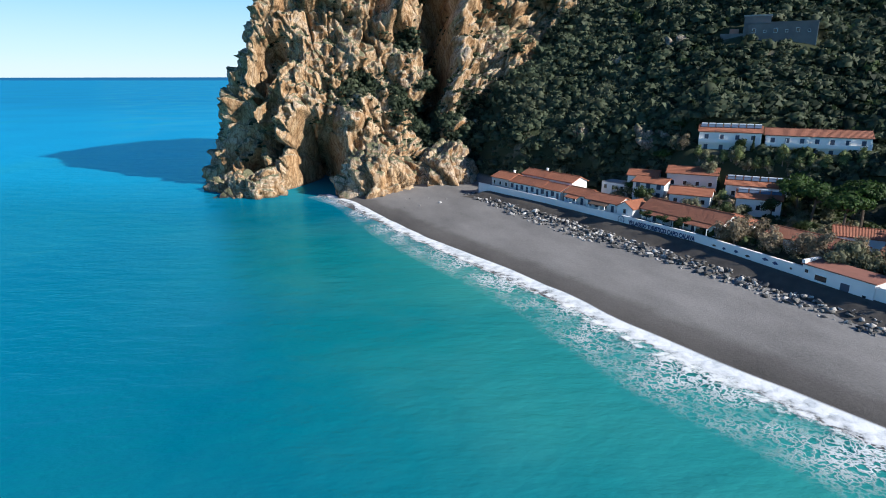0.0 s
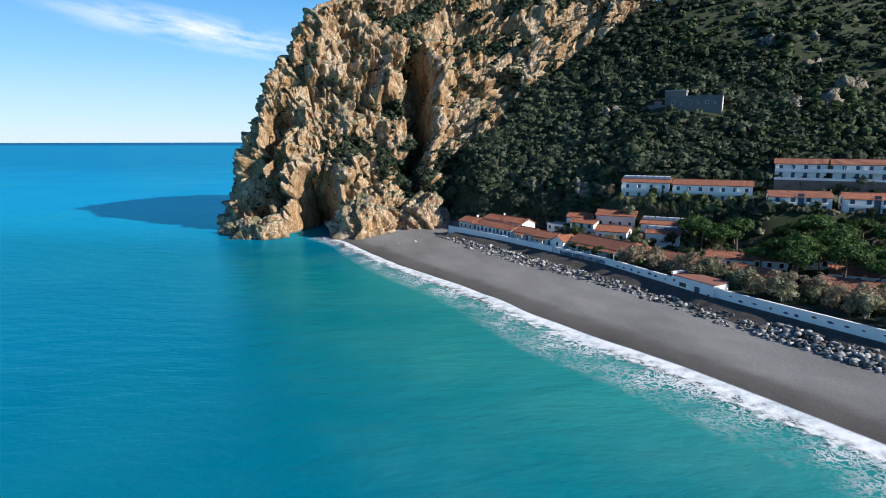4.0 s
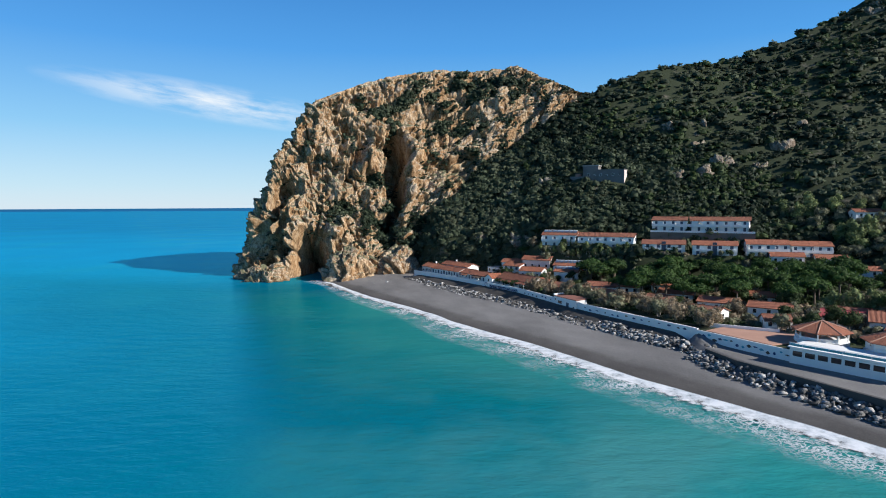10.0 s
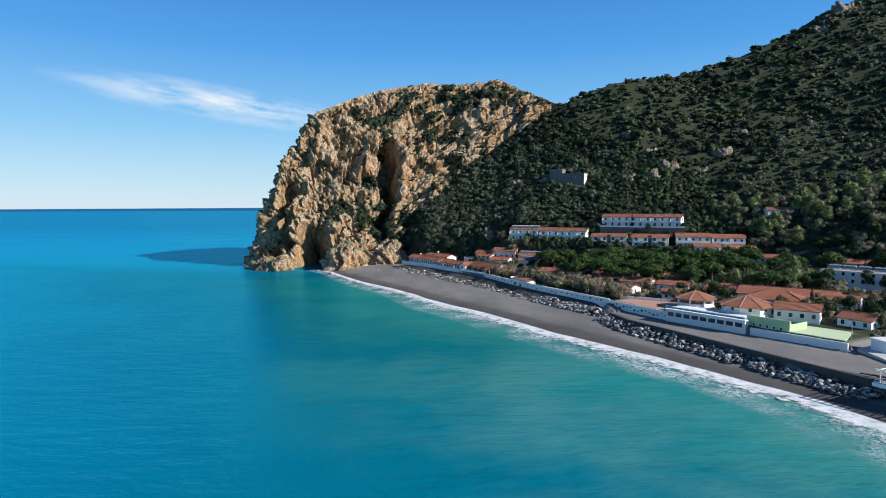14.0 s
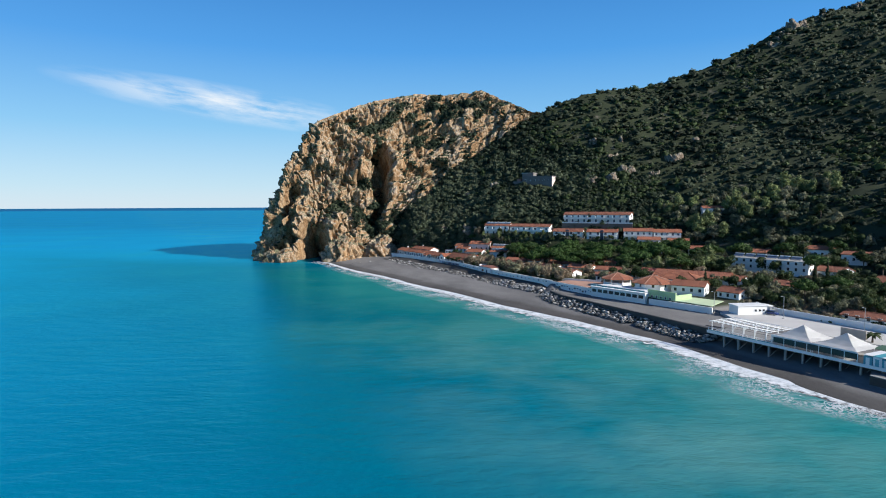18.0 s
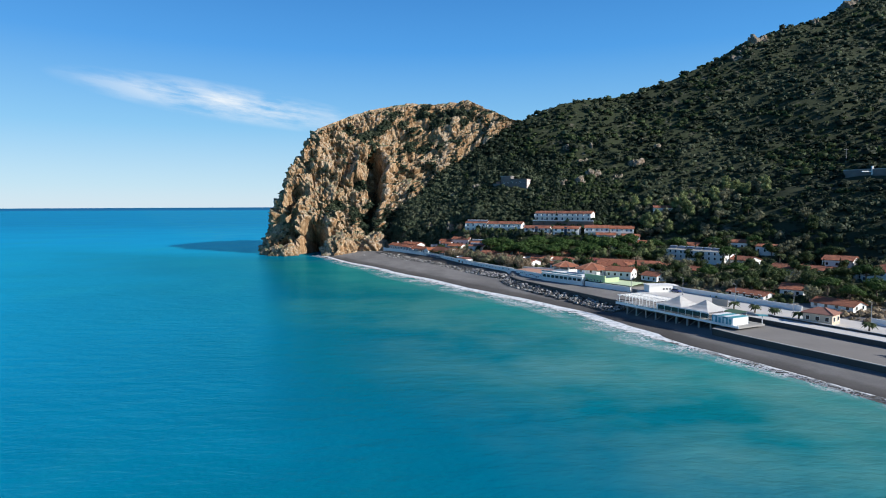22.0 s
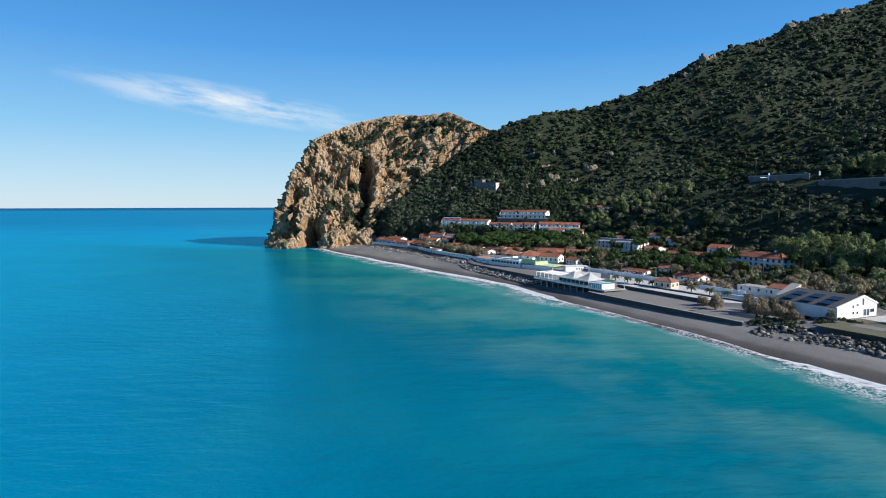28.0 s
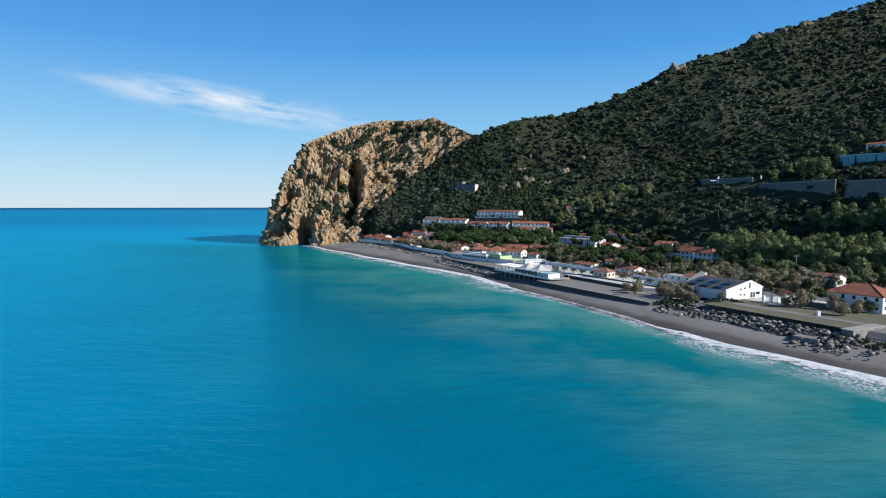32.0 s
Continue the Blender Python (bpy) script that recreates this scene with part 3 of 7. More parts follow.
# ---- mesh helpers ----
def raw(name, verts, faces, mat, smooth_shade=False):
    me = bpy.data.meshes.new(name)
    verts = np.asarray(verts, np.float32)
    if isinstance(faces, np.ndarray):
        k = faces.shape[1]
        me.vertices.add(len(verts))
        me.vertices.foreach_set("co", verts.ravel())
        me.loops.add(faces.size)
        me.loops.foreach_set("vertex_index", faces.ravel().astype(np.int32))
        me.polygons.add(len(faces))
        me.polygons.foreach_set("loop_start", np.arange(0, faces.size, k, dtype=np.int32))
        me.update(calc_edges=True)
        me.validate()
    else:
        me.from_pydata(verts.tolist(), [], faces)
    me.materials.append(mat)
    if smooth_shade:
        me.polygons.foreach_set("use_smooth", np.ones(len(me.polygons), bool))
    me.update()
    return me


def part(name, bm, mat, parent, label=""):
    me = bpy.data.meshes.new(name)
    bm.to_mesh(me)
    bm.free()
    me.materials.append(mat)
    ob = new(name, me)
    ob.parent = parent
    if label:
        ob["label"] = label
    return ob


def mesh_part(name, me, parent, m=None, label=""):
    ob = new(name, me)
    ob.parent = parent
    if m is not None:
        ob.matrix_basis = m
    if label:
        ob["label"] = label
    return ob


def thing(name, m, label, category, group="", kind=""):
    ob = new(name)
    ob.matrix_basis = m
    return tagged(ob, label, category, group, kind)


def box(bm, x0, y0, z0, x1, y1, z1):
    """Adds a block between two corners."""
    v = [bm.verts.new(c) for c in ((x0, y0, z0), (x1, y0, z0), (x1, y1, z0), (x0, y1, z0), (x0, y0, z1), (x1, y0, z1), (x1, y1, z1), (x0, y1, z1))]
    for f in ((3, 2, 1, 0), (4, 5, 6, 7), (0, 1, 5, 4), (1, 2, 6, 5), (2, 3, 7, 6), (3, 0, 4, 7)):
        bm.faces.new([v[i] for i in f])
    return bm


def block(x0, y0, z0, x1, y1, z1):
    return box(bmesh.new(), x0, y0, z0, x1, y1, z1)


def prism(bm, outline, z0, z1):
    """Adds an upright block over a plan outline (anticlockwise)."""
    lo = [bm.verts.new((x, y, z0)) for x, y in outline]
    hi = [bm.verts.new((x, y, z1)) for x, y in outline]
    n = len(outline)
    bm.faces.new(lo[::-1])
    bm.faces.new(hi)
    for i in range(n):
        bm.faces.new((lo[i], lo[(i + 1) % n], hi[(i + 1) % n], hi[i]))
    return bm


def rod(bm, a, b, r0, r1=None, sides=6):
    """Adds a tapered round bar from a to b."""
    a, b = Vector(a), Vector(b)
    r1 = r0 if r1 is None else r1
    q = (b - a).to_track_quat("Z", "Y")
    rings = []
    for p, r in ((a, r0), (b, r1)):
        rings.append([bm.verts.new(p + q @ Vector((r * math.cos(k * 2 * math.pi / sides), r * math.sin(k * 2 * math.pi / sides), 0))) for k in range(sides)])
    for k in range(sides):
        bm.faces.new((rings[0][k], rings[0][(k + 1) % sides], rings[1][(k + 1) % sides], rings[1][k]))
    bm.faces.new(rings[0][::-1])
    bm.faces.new(rings[1])
    return bm


# ---- sea and ground ----
def sea_sheet():
    xs = np.concatenate([[-6000, -3000, -1500, -700], np.linspace(-400, 400, 41), [700, 1500, 3000, 6000]])
    ys = np.concatenate([[-6000, -3000, -1500, -700], np.linspace(-500, 500, 51), [700, 1500, 3000, 6000]])
    gx, gy = np.meshgrid(xs, ys)
    v = np.stack([gx, gy, 0 * gx], -1).reshape(-1, 3)
    return raw("sea", v, grid_faces(len(ys), len(xs)), SEA, True)


def grid_faces(rows, cols):
    i = np.arange(rows - 1)[:, None] * cols + np.arange(cols - 1)[None]
    i = i.ravel()
    return np.stack([i, i + 1, i + cols + 1, i + cols], -1)


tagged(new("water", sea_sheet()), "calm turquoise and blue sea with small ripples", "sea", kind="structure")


def steps(*runs):
    out = []
    for a, b, step in runs:
        out.append(np.arange(a, b, step))
    return np.concatenate(out)


def ground_sheet():
    """A sheet that follows the coast: rows along it, columns inland."""
    ss = steps((-420, -60, 12), (-60, 520, 2.5), (520, 760, 10), (760, 1600, 60))
    ds = steps((-60, -16, 6), (-16, 80, 1.0), (80, 300, 3.0), (300, 640, 6.0), (640, 1500, 40))
    gs, gd = np.meshgrid(ss, ds)
    x = COAST[0] + gs * ALONG[0] + gd * INLAND[0]
    y = COAST[1] + gs * ALONG[1] + gd * INLAND[1]
    v = np.stack([x, y, ground_z(x, y)], -1).reshape(-1, 3)
    return raw("ground", v, grid_faces(len(ds), len(ss)), GROUND, True)


tagged(new("ground", ground_sheet()), "dark grey sand beach rising to an earthy scrub hillside", "ground", kind="structure")


def foam_strip():
    ss = np.arange(-16, 640, 1.5)
    n = len(ss)
    cols = np.linspace(0, 1, 12)
    wob = 0.6 * np.sin(ss / 13.0) + 1.7 * fbm(np.stack([ss / 25, ss * 0, ss * 0], -1), 3, 21)
    width = np.interp(ss, [0, 60, 150, 220, 300, 340, 390, 440, 500], [8, 11, 15, 14, 15, 16, 8, 10, 17]) + 3 * fbm(np.stack([ss / 40, ss * 0 + 5, ss * 0], -1), 2, 5)
    v, uv = [], []
    for c in cols:
        d = shore_d(ss) + 4.6 + wob - c * width * 1.25
        z = np.maximum((d - shore_d(ss)) * 0.1, 0) + 0.06 + 0.35 * np.exp(-((c - 0.35) / 0.1) ** 2)
        v.append(np.stack([COAST[0] + ss * ALONG[0] + d * INLAND[0], COAST[1] + ss * ALONG[1] + d * INLAND[1], z], -1))
        uv.append(np.stack([ss / 10, ss * 0 + c], -1))
    me = raw("foam", np.concatenate(v), grid_faces(len(cols), n), FOAM, True)
    uv = np.concatenate(uv)
    layer = me.uv_layers.new(name="UVMap")
    idx = np.zeros(len(me.loops), np.int32)
    me.loops.foreach_get("vertex_index", idx)
    layer.data.foreach_set("uv", uv[idx].astype(np.float32).ravel())
    return me


tagged(new("surf", foam_strip()), "white surf running up the beach", "surf", kind="structure")


# ---- the cape ----
BASE = np.array([(175, 345, 96), (118, 296, 66), (66, 264, 26), (24, 243, -4), (-20, 236, -4), (-60, 233, -4), (-92, 242, -4), (-100, 258, -4), (-104, 300, -4), (-70, 352, -4), (0, 405, -4), (110, 430, -4)], float)
TOP = np.array([(131, 326, 122), (105, 331, 134), (82, 336, 144), (52, 338, 142), (18, 331, 140), (-22, 300, 127), (-52, 273, 110), (-52, 276, 110), (-44, 284, 114), (-10, 312, 128), (40, 341, 142), (100, 334, 134)], float)
BULGE = np.array([0.1, 0.12, 0.1, 0.12, 0.32, 0.5, 0.62, 0.6, 0.5, 0.4, 0.3, 0.3])


def cape_point(k, u):
    """A place on the cape's bare form: k along its foot (0..11), u from the foot (0) to the ridge (1)."""
    idx = np.arange(len(BASE))
    b = np.stack([np.interp(k, idx, BASE[:, a]) for a in range(3)], -1)
    t = np.stack([np.interp(k, idx, TOP[:, a]) for a in range(3)], -1)
    w = np.interp(k, idx, BULGE)
    steepness = np.where(u < 0.7, u * 0.4 / 0.7, 0.4 + (u - 0.7) * 2.0)
    across = (1 - w) * u + w * steepness
    p = b + (t - b) * np.stack([across, across, u], -1)
    return p


def dent(k, u, k0, u0, wk, wu):
    return np.exp(-((k - k0) / wk) ** 2 - ((u - u0) / wu) ** 2)


def fractured(p, layers):
    """Offsets of a rock face split into tilted blocks; layers of (block size, amount, seed)."""
    warp = np.stack([vnoise(p / 9, 71), vnoise(p / 9, 72), vnoise(p / 9, 73)], -1) * 0.45
    off = np.zeros(p.shape[:-1])
    for size, amp, seed in layers:
        f1, f2, val, tilt = cells((p + warp) / size, seed)
        off += amp * (0.8 * (val - 0.5) + 1.8 * tilt) - amp * 0.22 * np.exp(-((f2 - f1) / 0.07) ** 2)
    for size, amp, seed in ((6.5, 3.0, 81), (3.1, 1.7, 82), (1.5, 0.8, 83)):
        off += amp * (0.55 - 1.6 * np.abs(vnoise((p + 2 * warp) / size, seed)))
    return off


def cape_mesh():
    ks = np.concatenate([np.linspace(0, 3, 260, endpoint=False), np.linspace(3, 6.6, 420, endpoint=False), np.linspace(6.6, 11, 70)])
    us = np.linspace(0, 1, 290)
    gk, gu = np.meshgrid(ks, us)
    p = cape_point(gk, gu)
    du = cape_point(gk, np.minimum(gu + 0.02, 1.0)) - cape_point(gk, np.maximum(gu - 0.02, 0))
    dk = cape_point(np.minimum(gk + 0.1, 11), gu) - cape_point(np.maximum(gk - 0.1, 0), gu)
    nrm = np.cross(du, dk)
    nrm /= np.linalg.norm(nrm, axis=-1, keepdims=True) + 1e-9
    out = nrm if nrm[60, 400, 1] < 0 else -nrm
    off = 7.5 * fbm(p * np.array([1, 1, 0.6]) / 38.0, 3, 31)
    # columns on the seaward face, dipping beds towards the saddle
    west = smooth(3.7, 4.5, gk + 0.12 * fbm(p / 15.0, 2, 19))
    column = np.stack([p[..., 0] + 0.16 * p[..., 2], p[..., 1] + 0.12 * p[..., 2], p[..., 2] * 0.6], -1)
    ca, sa = math.cos(radians(38)), math.sin(radians(38))
    bed = np.stack([(p[..., 0] * ca + p[..., 2] * sa) * 0.5, p[..., 1] * 0.8, (p[..., 2] * ca - p[..., 0] * sa) * 0.95], -1)
    layers = ((23.0, 7.0, 40), (10.0, 4.8, 50), (4.8, 2.0, 60))
    for weight, lie in ((west, column), (1 - west, bed)):
        on = weight > 0.001
        off[on] += weight[on] * fractured(lie[on], layers)
    off = off + 0.4 * fbm(p * np.array([1, 1, 0.4]) / 1.8, 2, 66)
    fade = np.clip(np.minimum(1, (1 - gu) * 22), 0.3, 1)
    off = off * fade
    # two sea caves, a shaded recess, the deep gully, the standing pillar and the scrub ledges
    hollow = lambda k0, u0, wk, wu: np.exp(-(((gk - k0) / wk) ** 2 + ((gu - u0) / wu) ** 2) ** 3)
    off = off - 36 * hollow(4.87, 0.04, 0.25, 0.16) - 20 * hollow(5.05, 0.16, 0.12, 0.09) - 20 * hollow(5.66, 0.03, 0.18, 0.10)
    off = off - 13 * hollow(5.76, 0.42, 0.18, 0.12) - 8 * hollow(5.5, 0.26, 0.12, 0.07) - 9 * hollow(6.1, 0.25, 0.2, 0.14)
    mid_k = np.interp(gu, [0.2, 0.35, 0.45, 0.55, 0.66, 0.75], [3.8, 3.87, 3.88, 4.0, 4.08, 4.2]) + 0.06 * np.sin(gu * 31) + 0.1 * fbm(p / 8.0, 3, 17)
    gully_w = np.interp(gu, [0.2, 0.3, 0.4, 0.5, 0.62, 0.7], [0.09, 0.09, 0.11, 0.13, 0.12, 0.07])
    off = off - 40 * np.exp(-(np.abs(gk - mid_k) / gully_w) ** 8 - ((gu - 0.46) / 0.21) ** 6) + 10 * np.exp(-((gk - mid_k + gully_w + 0.12) / 0.11) ** 2 - ((gu - 0.44) / 0.2) ** 4)
    off = off + 8 * hollow(4.45, 0.58, 0.07, 0.085) - 6 * hollow(4.62, 0.58, 0.06, 0.09) - 4 * hollow(4.86, 0.6, 0.05, 0.1)
    off = off - 7 * np.exp(-((gu - np.interp(gk, [1.2, 2.0, 2.6, 3.1, 3.5], [0.5, 0.42, 0.36, 0.28, 0.2])) / 0.05) ** 2) * smooth(1.0, 1.6, gk) * smooth(3.6, 3.1, gk)
    off = off + 6 * dent(gk, gu, 5.3, 0.12, 0.14, 0.14) + 7 * hollow(4.62, 0.23, 0.14, 0.07) - 5 * dent(gk, gu, 4.35, 0.47, 0.3, 0.03) - 6 * dent(gk, gu, 4.5, 0.35, 0.3, 0.035) + 5 * dent(gk, gu, 3.72, 0.31, 0.08, 0.04)
    off = off - 1.5 * dent(gk, gu, 6.4, 0.45, 0.9, 0.4) - 3 * dent(gk, gu, 5.75, 0.35, 0.25, 0.2)
    p = p + out * off[..., None]
    return raw("headland", p.reshape(-1, 3), grid_faces(len(us), len(ks)), CLIFF), p, gk, gu


cape_me, cape_p, cape_k, cape_u = cape_mesh()
tagged(new("headland", cape_me), "steep ochre limestone headland with sea caves and scrub", "cliff", kind="structure")


# ---- the promenade wall, sea walls, road ----
def strip_wall(name, ss, ds, z0s, height, thick, mat, label, category, kind="structure", coping=None):
    """A wall along the coast on a line of s and d, with an upright sea face."""
    n = len(ss)
    rows = []
    for off, top in ((0, 0), (0, 1), (thick, 1), (thick, 0)):
        d = ds + off
        z = z0s + (height if top else 0)
        rows.append(np.stack([COAST[0] + ss * ALONG[0] + d * INLAND[0], COAST[1] + ss * ALONG[1] + d * INLAND[1], z + 0 * ss], -1))
    v = np.concatenate(rows)
    faces = []
    for r in range(4):
        q = (r + 1) % 4
        i = np.arange(n - 1)
        faces.append(np.stack([r * n + i, r * n + i + 1, q * n + i + 1, q * n + i], -1))
    faces = [tuple(f) for f in np.concatenate(faces).tolist()] + [(0, n, 2 * n, 3 * n), (n - 1, 4 * n - 1, 3 * n - 1, 2 * n - 1)]
    ob = tagged(new(name, raw(name, v, faces, mat)), label, category, kind=kind)
    if coping is not None:
        rows = []
        for off, top in ((-0.12, 0), (-0.12, 1), (thick + 0.12, 1), (thick + 0.12, 0)):
            d = ds + off
            z = z0s + height + (0.15 if top else 0.003)
            rows.append(np.stack([COAST[0] + ss * ALONG[0] + d * INLAND[0], COAST[1] + ss * ALONG[1] + d * INLAND[1], z + 0 * ss], -1))
        mesh_part("coping", raw("coping", np.concatenate(rows), faces, coping), ob)
    return ob


def line(s0, s1, step=3.0):
    return np.linspace(s0, s1, max(2, int((s1 - s0) / step) + 1))


ss = line(26, 207)
wall_sea = strip_wall("wall_promenade", ss, wall_d(ss), 3.6 + 0 * ss, 4.1, 0.4, WHITE, "long white sea wall of a holiday village", "wall", coping=WHITE)
def draped(name, ss, d0, d1, mat, label, category):
    """A strip of ground cover laid close over the sand."""
    q = np.linspace(0, 1, 9)
    gs, gq = np.meshgrid(ss, q)
    gd = d0(gs) + (d1(gs) - d0(gs)) * gq
    x, y = COAST[0] + gs * ALONG[0] + gd * INLAND[0], COAST[1] + gs * ALONG[1] + gd * INLAND[1]
    v = np.stack([x, y, ground_z(x, y) + 0.07 + 1.65 * smooth(0.0, 0.8, gq) * smooth(26, 32, gs) * smooth(206, 198, gs)], -1).reshape(-1, 3)
    return tagged(new(name, raw(name, v, grid_faces(len(q), len(ss)), mat, True)), label, category, kind="structure")


# dark soil whose colour also holds the shadow cast by the wall
SHADOW_EARTH = plain("earth_with_wall_shadow", (0.075, 0.066, 0.056), 0.95, 0.4, 2.0, relief=0.1)
draped("earth_strip", np.arange(27, 205, 1.0), lambda s: wall_d(s) - 7.0 + 0.8 * np.sin(s / 5.3) + 0.6 * np.sin(s / 2.1), lambda s: wall_d(s) - 0.03, SHADOW_EARTH, "earth between boulders and sea wall, darkened by painted wall shadow", "earth")
ss = line(207, 235)
wall_terrace = strip_wall("wall_terrace", ss, wall_d(ss) - 0.3, 3.6 + 0 * ss, 3.9, 0.4, WHITE, "white terrace wall above the beach", "wall")
ss = line(262, 287)
strip_wall("wall_court", ss, wall_d(ss) - 0.3, 3.6 + 0 * ss, 3.2 + 0.0 * ss, 0.4, WHITE, "white painted wall of the sports court", "wall")
ss = line(216, 306)
strip_wall("wall_rocks", ss, edge_d(ss) - 0.3, 1.5 + 0 * ss, 3.3, 0.8, DARKWALL, "low dark retaining wall behind the boulders", "wall")
ss = line(300, 352)
strip_wall("wall_pier_back", ss, np.interp(ss, [300, 310, 352], [33, 36, 34]), 1.0 + 0 * ss, 4.0, 0.8, DARKWALL, "dark sea wall under the bathing platform", "wall")
ss = line(352, 428)
strip_wall("wall_sea_lower", ss, np.interp(ss, [352, 362, 428], [22, 21, 20]), 0.3 + 0 * ss, 3.6, 0.7, DARKWALL, "long dark concrete sea wall beside the beach", "wall", coping=CONCRETE)
ss = line(348, 404)
strip_wall("wall_plaza_back", ss, np.interp(ss, [348, 404], [42.5, 40.5]), 3.6 + 0 * ss, 1.75, 0.5, DARKWALL, "dark low wall between the sand yard and the promenade", "wall", coping=PAVING)
ss = line(352, 412)
strip_wall("wall_road_edge", ss, np.interp(ss, [352, 412], [48.6, 48.0]), 5.0 + 0 * ss, 0.9, 0.4, DARKWALL, "dark low kerb wall beside the seafront road", "wall", coping=PAVING)
ss = line(288, 352)
strip_wall("wall_road", ss, np.interp(ss, [288, 300, 352], [74, 68, 66.5]), 5.0 + 0 * ss, 2.3, 0.35, WHITE, "white boundary wall along the seafront road", "wall")
ss = line(375, 398)
strip_wall("wall_road_far", ss, np.interp(ss, [375, 398], [64, 62]), 5.0 + 0 * ss, 2.2, 0.35, WHITE, "white boundary wall along the seafront road", "wall")


def sheet(name, corners, z, mat, label, category, thick=0.25):
    """A flat slab over corners given as (s, d)."""
    bm = bmesh.new()
    pts = [at(s, d) for s, d in corners]
    area = sum(a[0] * b[1] - b[0] * a[1] for a, b in zip(pts, pts[1:] + pts[:1]))
    prism(bm, pts if area > 0 else pts[::-1], z - thick, z)
    me = bpy.data.meshes.new(name)
    bm.to_mesh(me)
    bm.free()
    me.materials.append(mat)
    return tagged(new(name, me), label, category, kind="structure")


sheet("road", [(288, 55), (300, 47), (352, 49.2), (412, 48.6), (440, 46), (440, 62), (398, 62), (352, 66.4), (300, 67.8), (288, 73)], 5.42, PAVING, "pale worn seafront road", "road", 2.2)
sheet("pavement", [(348, 43.1), (404, 41.1), (412, 47.9), (352, 48.5)], 5.36, PAVING, "pale paved promenade between low walls", "pavement", 2.2)
sheet("yard", [(352, 22.6), (362, 21.6), (404, 20.8), (404, 40.4), (348, 42.4), (346, 34)], 3.95, PLAZA, "flat yard of trodden grey sand", "yard")
sheet("lawn", [(446, 27), (498, 26.5), (500, 60), (470, 66), (448, 60)], 5.75, LAWN, "thin winter lawn above the sea rocks", "lawn")
sheet("forecourt", [(447, 50), (462, 47), (466, 70), (449, 75)], 5.82, PAVING, "pale gravel forecourt before the white hall", "pavement")
sheet("path", [(452, 35), (497, 36), (497, 40), (452, 40)], 5.80, PLAZA, "grey footpath across the lawn", "path")
sheet("terrace", [(209, 47.6), (229, 47.0), (232, 64), (223, 73), (208, 57)], 7.5, TERRACE, "pink tiled terrace with white edges", "terrace")
sheet("court", [(263, 50.5), (286, 53.4), (281, 66), (260, 62)], 7.2, COURT, "pale green sports court", "court")

# the sign on the wall: emblem and words, painted bars and fish
def on_wall(s, z, out=0.0):
    x, y = at(s, float(wall_d(s)) - 0.02 - out)
    slope = (float(wall_d(s + 2)) - float(wall_d(s - 2))) / 4
    return pose(x, y, z, 90, 0, COAST_DEG + math.degrees(math.atan(slope)))


words = bpy.data.curves.new("lettering", "FONT")
words.body, words.size, words.extrude, words.align_x = "VILLAGGIO TURISTICO CAPO CALAVA", 1.42, 0.015, "LEFT"
words.offset = 0.07
words.materials.append(BLUEPAINT)
letter = new("lettering", words)
letter.parent, letter["label"] = wall_sea, "dark blue capital letters"
bpy.context.view_layer.update()
letter.matrix_basis = on_wall(102.5, 6.0, 0.14) @ pose(-10.4, 0, 0) @ Matrix.Diagonal((20.8 / letter.dimensions.x, 1.08, 1, 1))
emblem = bmesh.new()
for k in range(16):
    a0, a1 = k * math.pi / 8, (k + 1) * math.pi / 8
    q = [emblem.verts.new((r * math.cos(a), r * math.sin(a), 0.02)) for a, r in ((a0, 0.95), (a1, 0.95), (a1, 1.15), (a0, 1.15))]
    emblem.faces.new(q)
    r = 0.85 if k % 2 == 0 else 0.3
    q = [emblem.verts.new((rr * math.cos(a), rr * math.sin(a), 0.02)) for a, rr in ((a0 - 0.2, 0.16), (a0, r), (a0 + 0.2, 0.16))]
    emblem.faces.new(q[::-1])
part("emblem", emblem, BLUEPAINT, wall_sea, "dark blue compass emblem").matrix_basis = on_wall(89.3, 6.6, 0.04)
for k in range(26):
    s = 118 + k * 3.4 + random.uniform(-0.8, 0.8)
    if 139 < s < 158:
        continue
    bm = bmesh.new()
    w, h = random.uniform(0.3, 0.9), random.uniform(0.15, 0.4)
    q = [bm.verts.new(c) for c in ((-w, 0, 0), (-w * 0.2, -h, 0), (w, -h * 0.3, 0), (w * 0.6, h * 0.5, 0), (-w * 0.1, h, 0))]
    bm.faces.new(q)
    part("mural_shape", bm, BLUEPAINT if k % 3 else WOOD, wall_sea, "dark painted mural shape").matrix_basis = on_wall(s, 6.6 + random.uniform(-0.4, 0.4), 0.02)

for k in range(15):
    s = 209.5 + k * 1.75
    bm = bmesh.new()
    w, h = random.uniform(0.4, 0.95), random.uniform(0.2, 0.5)
    bm.faces.new([bm.verts.new(c) for c in ((-w, 0, 0), (-w * 0.2, -h, 0), (w, -h * 0.3, 0), (w * 0.6, h * 0.5, 0), (-w * 0.1, h, 0))])
    part("mural_shape", bm, (BLUEPAINT, TEAL, WOOD)[k % 3], wall_terrace, "blue painted mural shape").matrix_basis = on_wall(s, 6.1 + random.uniform(-0.6, 0.6), 0.33)

# ---- houses ----
def shared(name, mat, build):
    me = bpy.data.meshes.new(name)
    bm = bmesh.new()
    build(bm)
    bm.to_mesh(me)
    bm.free()
    me.materials.append(mat)
    return me


def frame_ring(bm, w, h, t=0.09, deep=0.1):
    box(bm, -w / 2 - t, -deep, -t, w / 2 + t, 0.02, 0)
    box(bm, -w / 2 - t, -deep, h, w / 2 + t, 0.02, h + t)
    box(bm, -w / 2 - t, -deep, 0, -w / 2, 0.02, h)
    box(bm, w / 2, -deep, 0, w / 2 + t, 0.02, h)


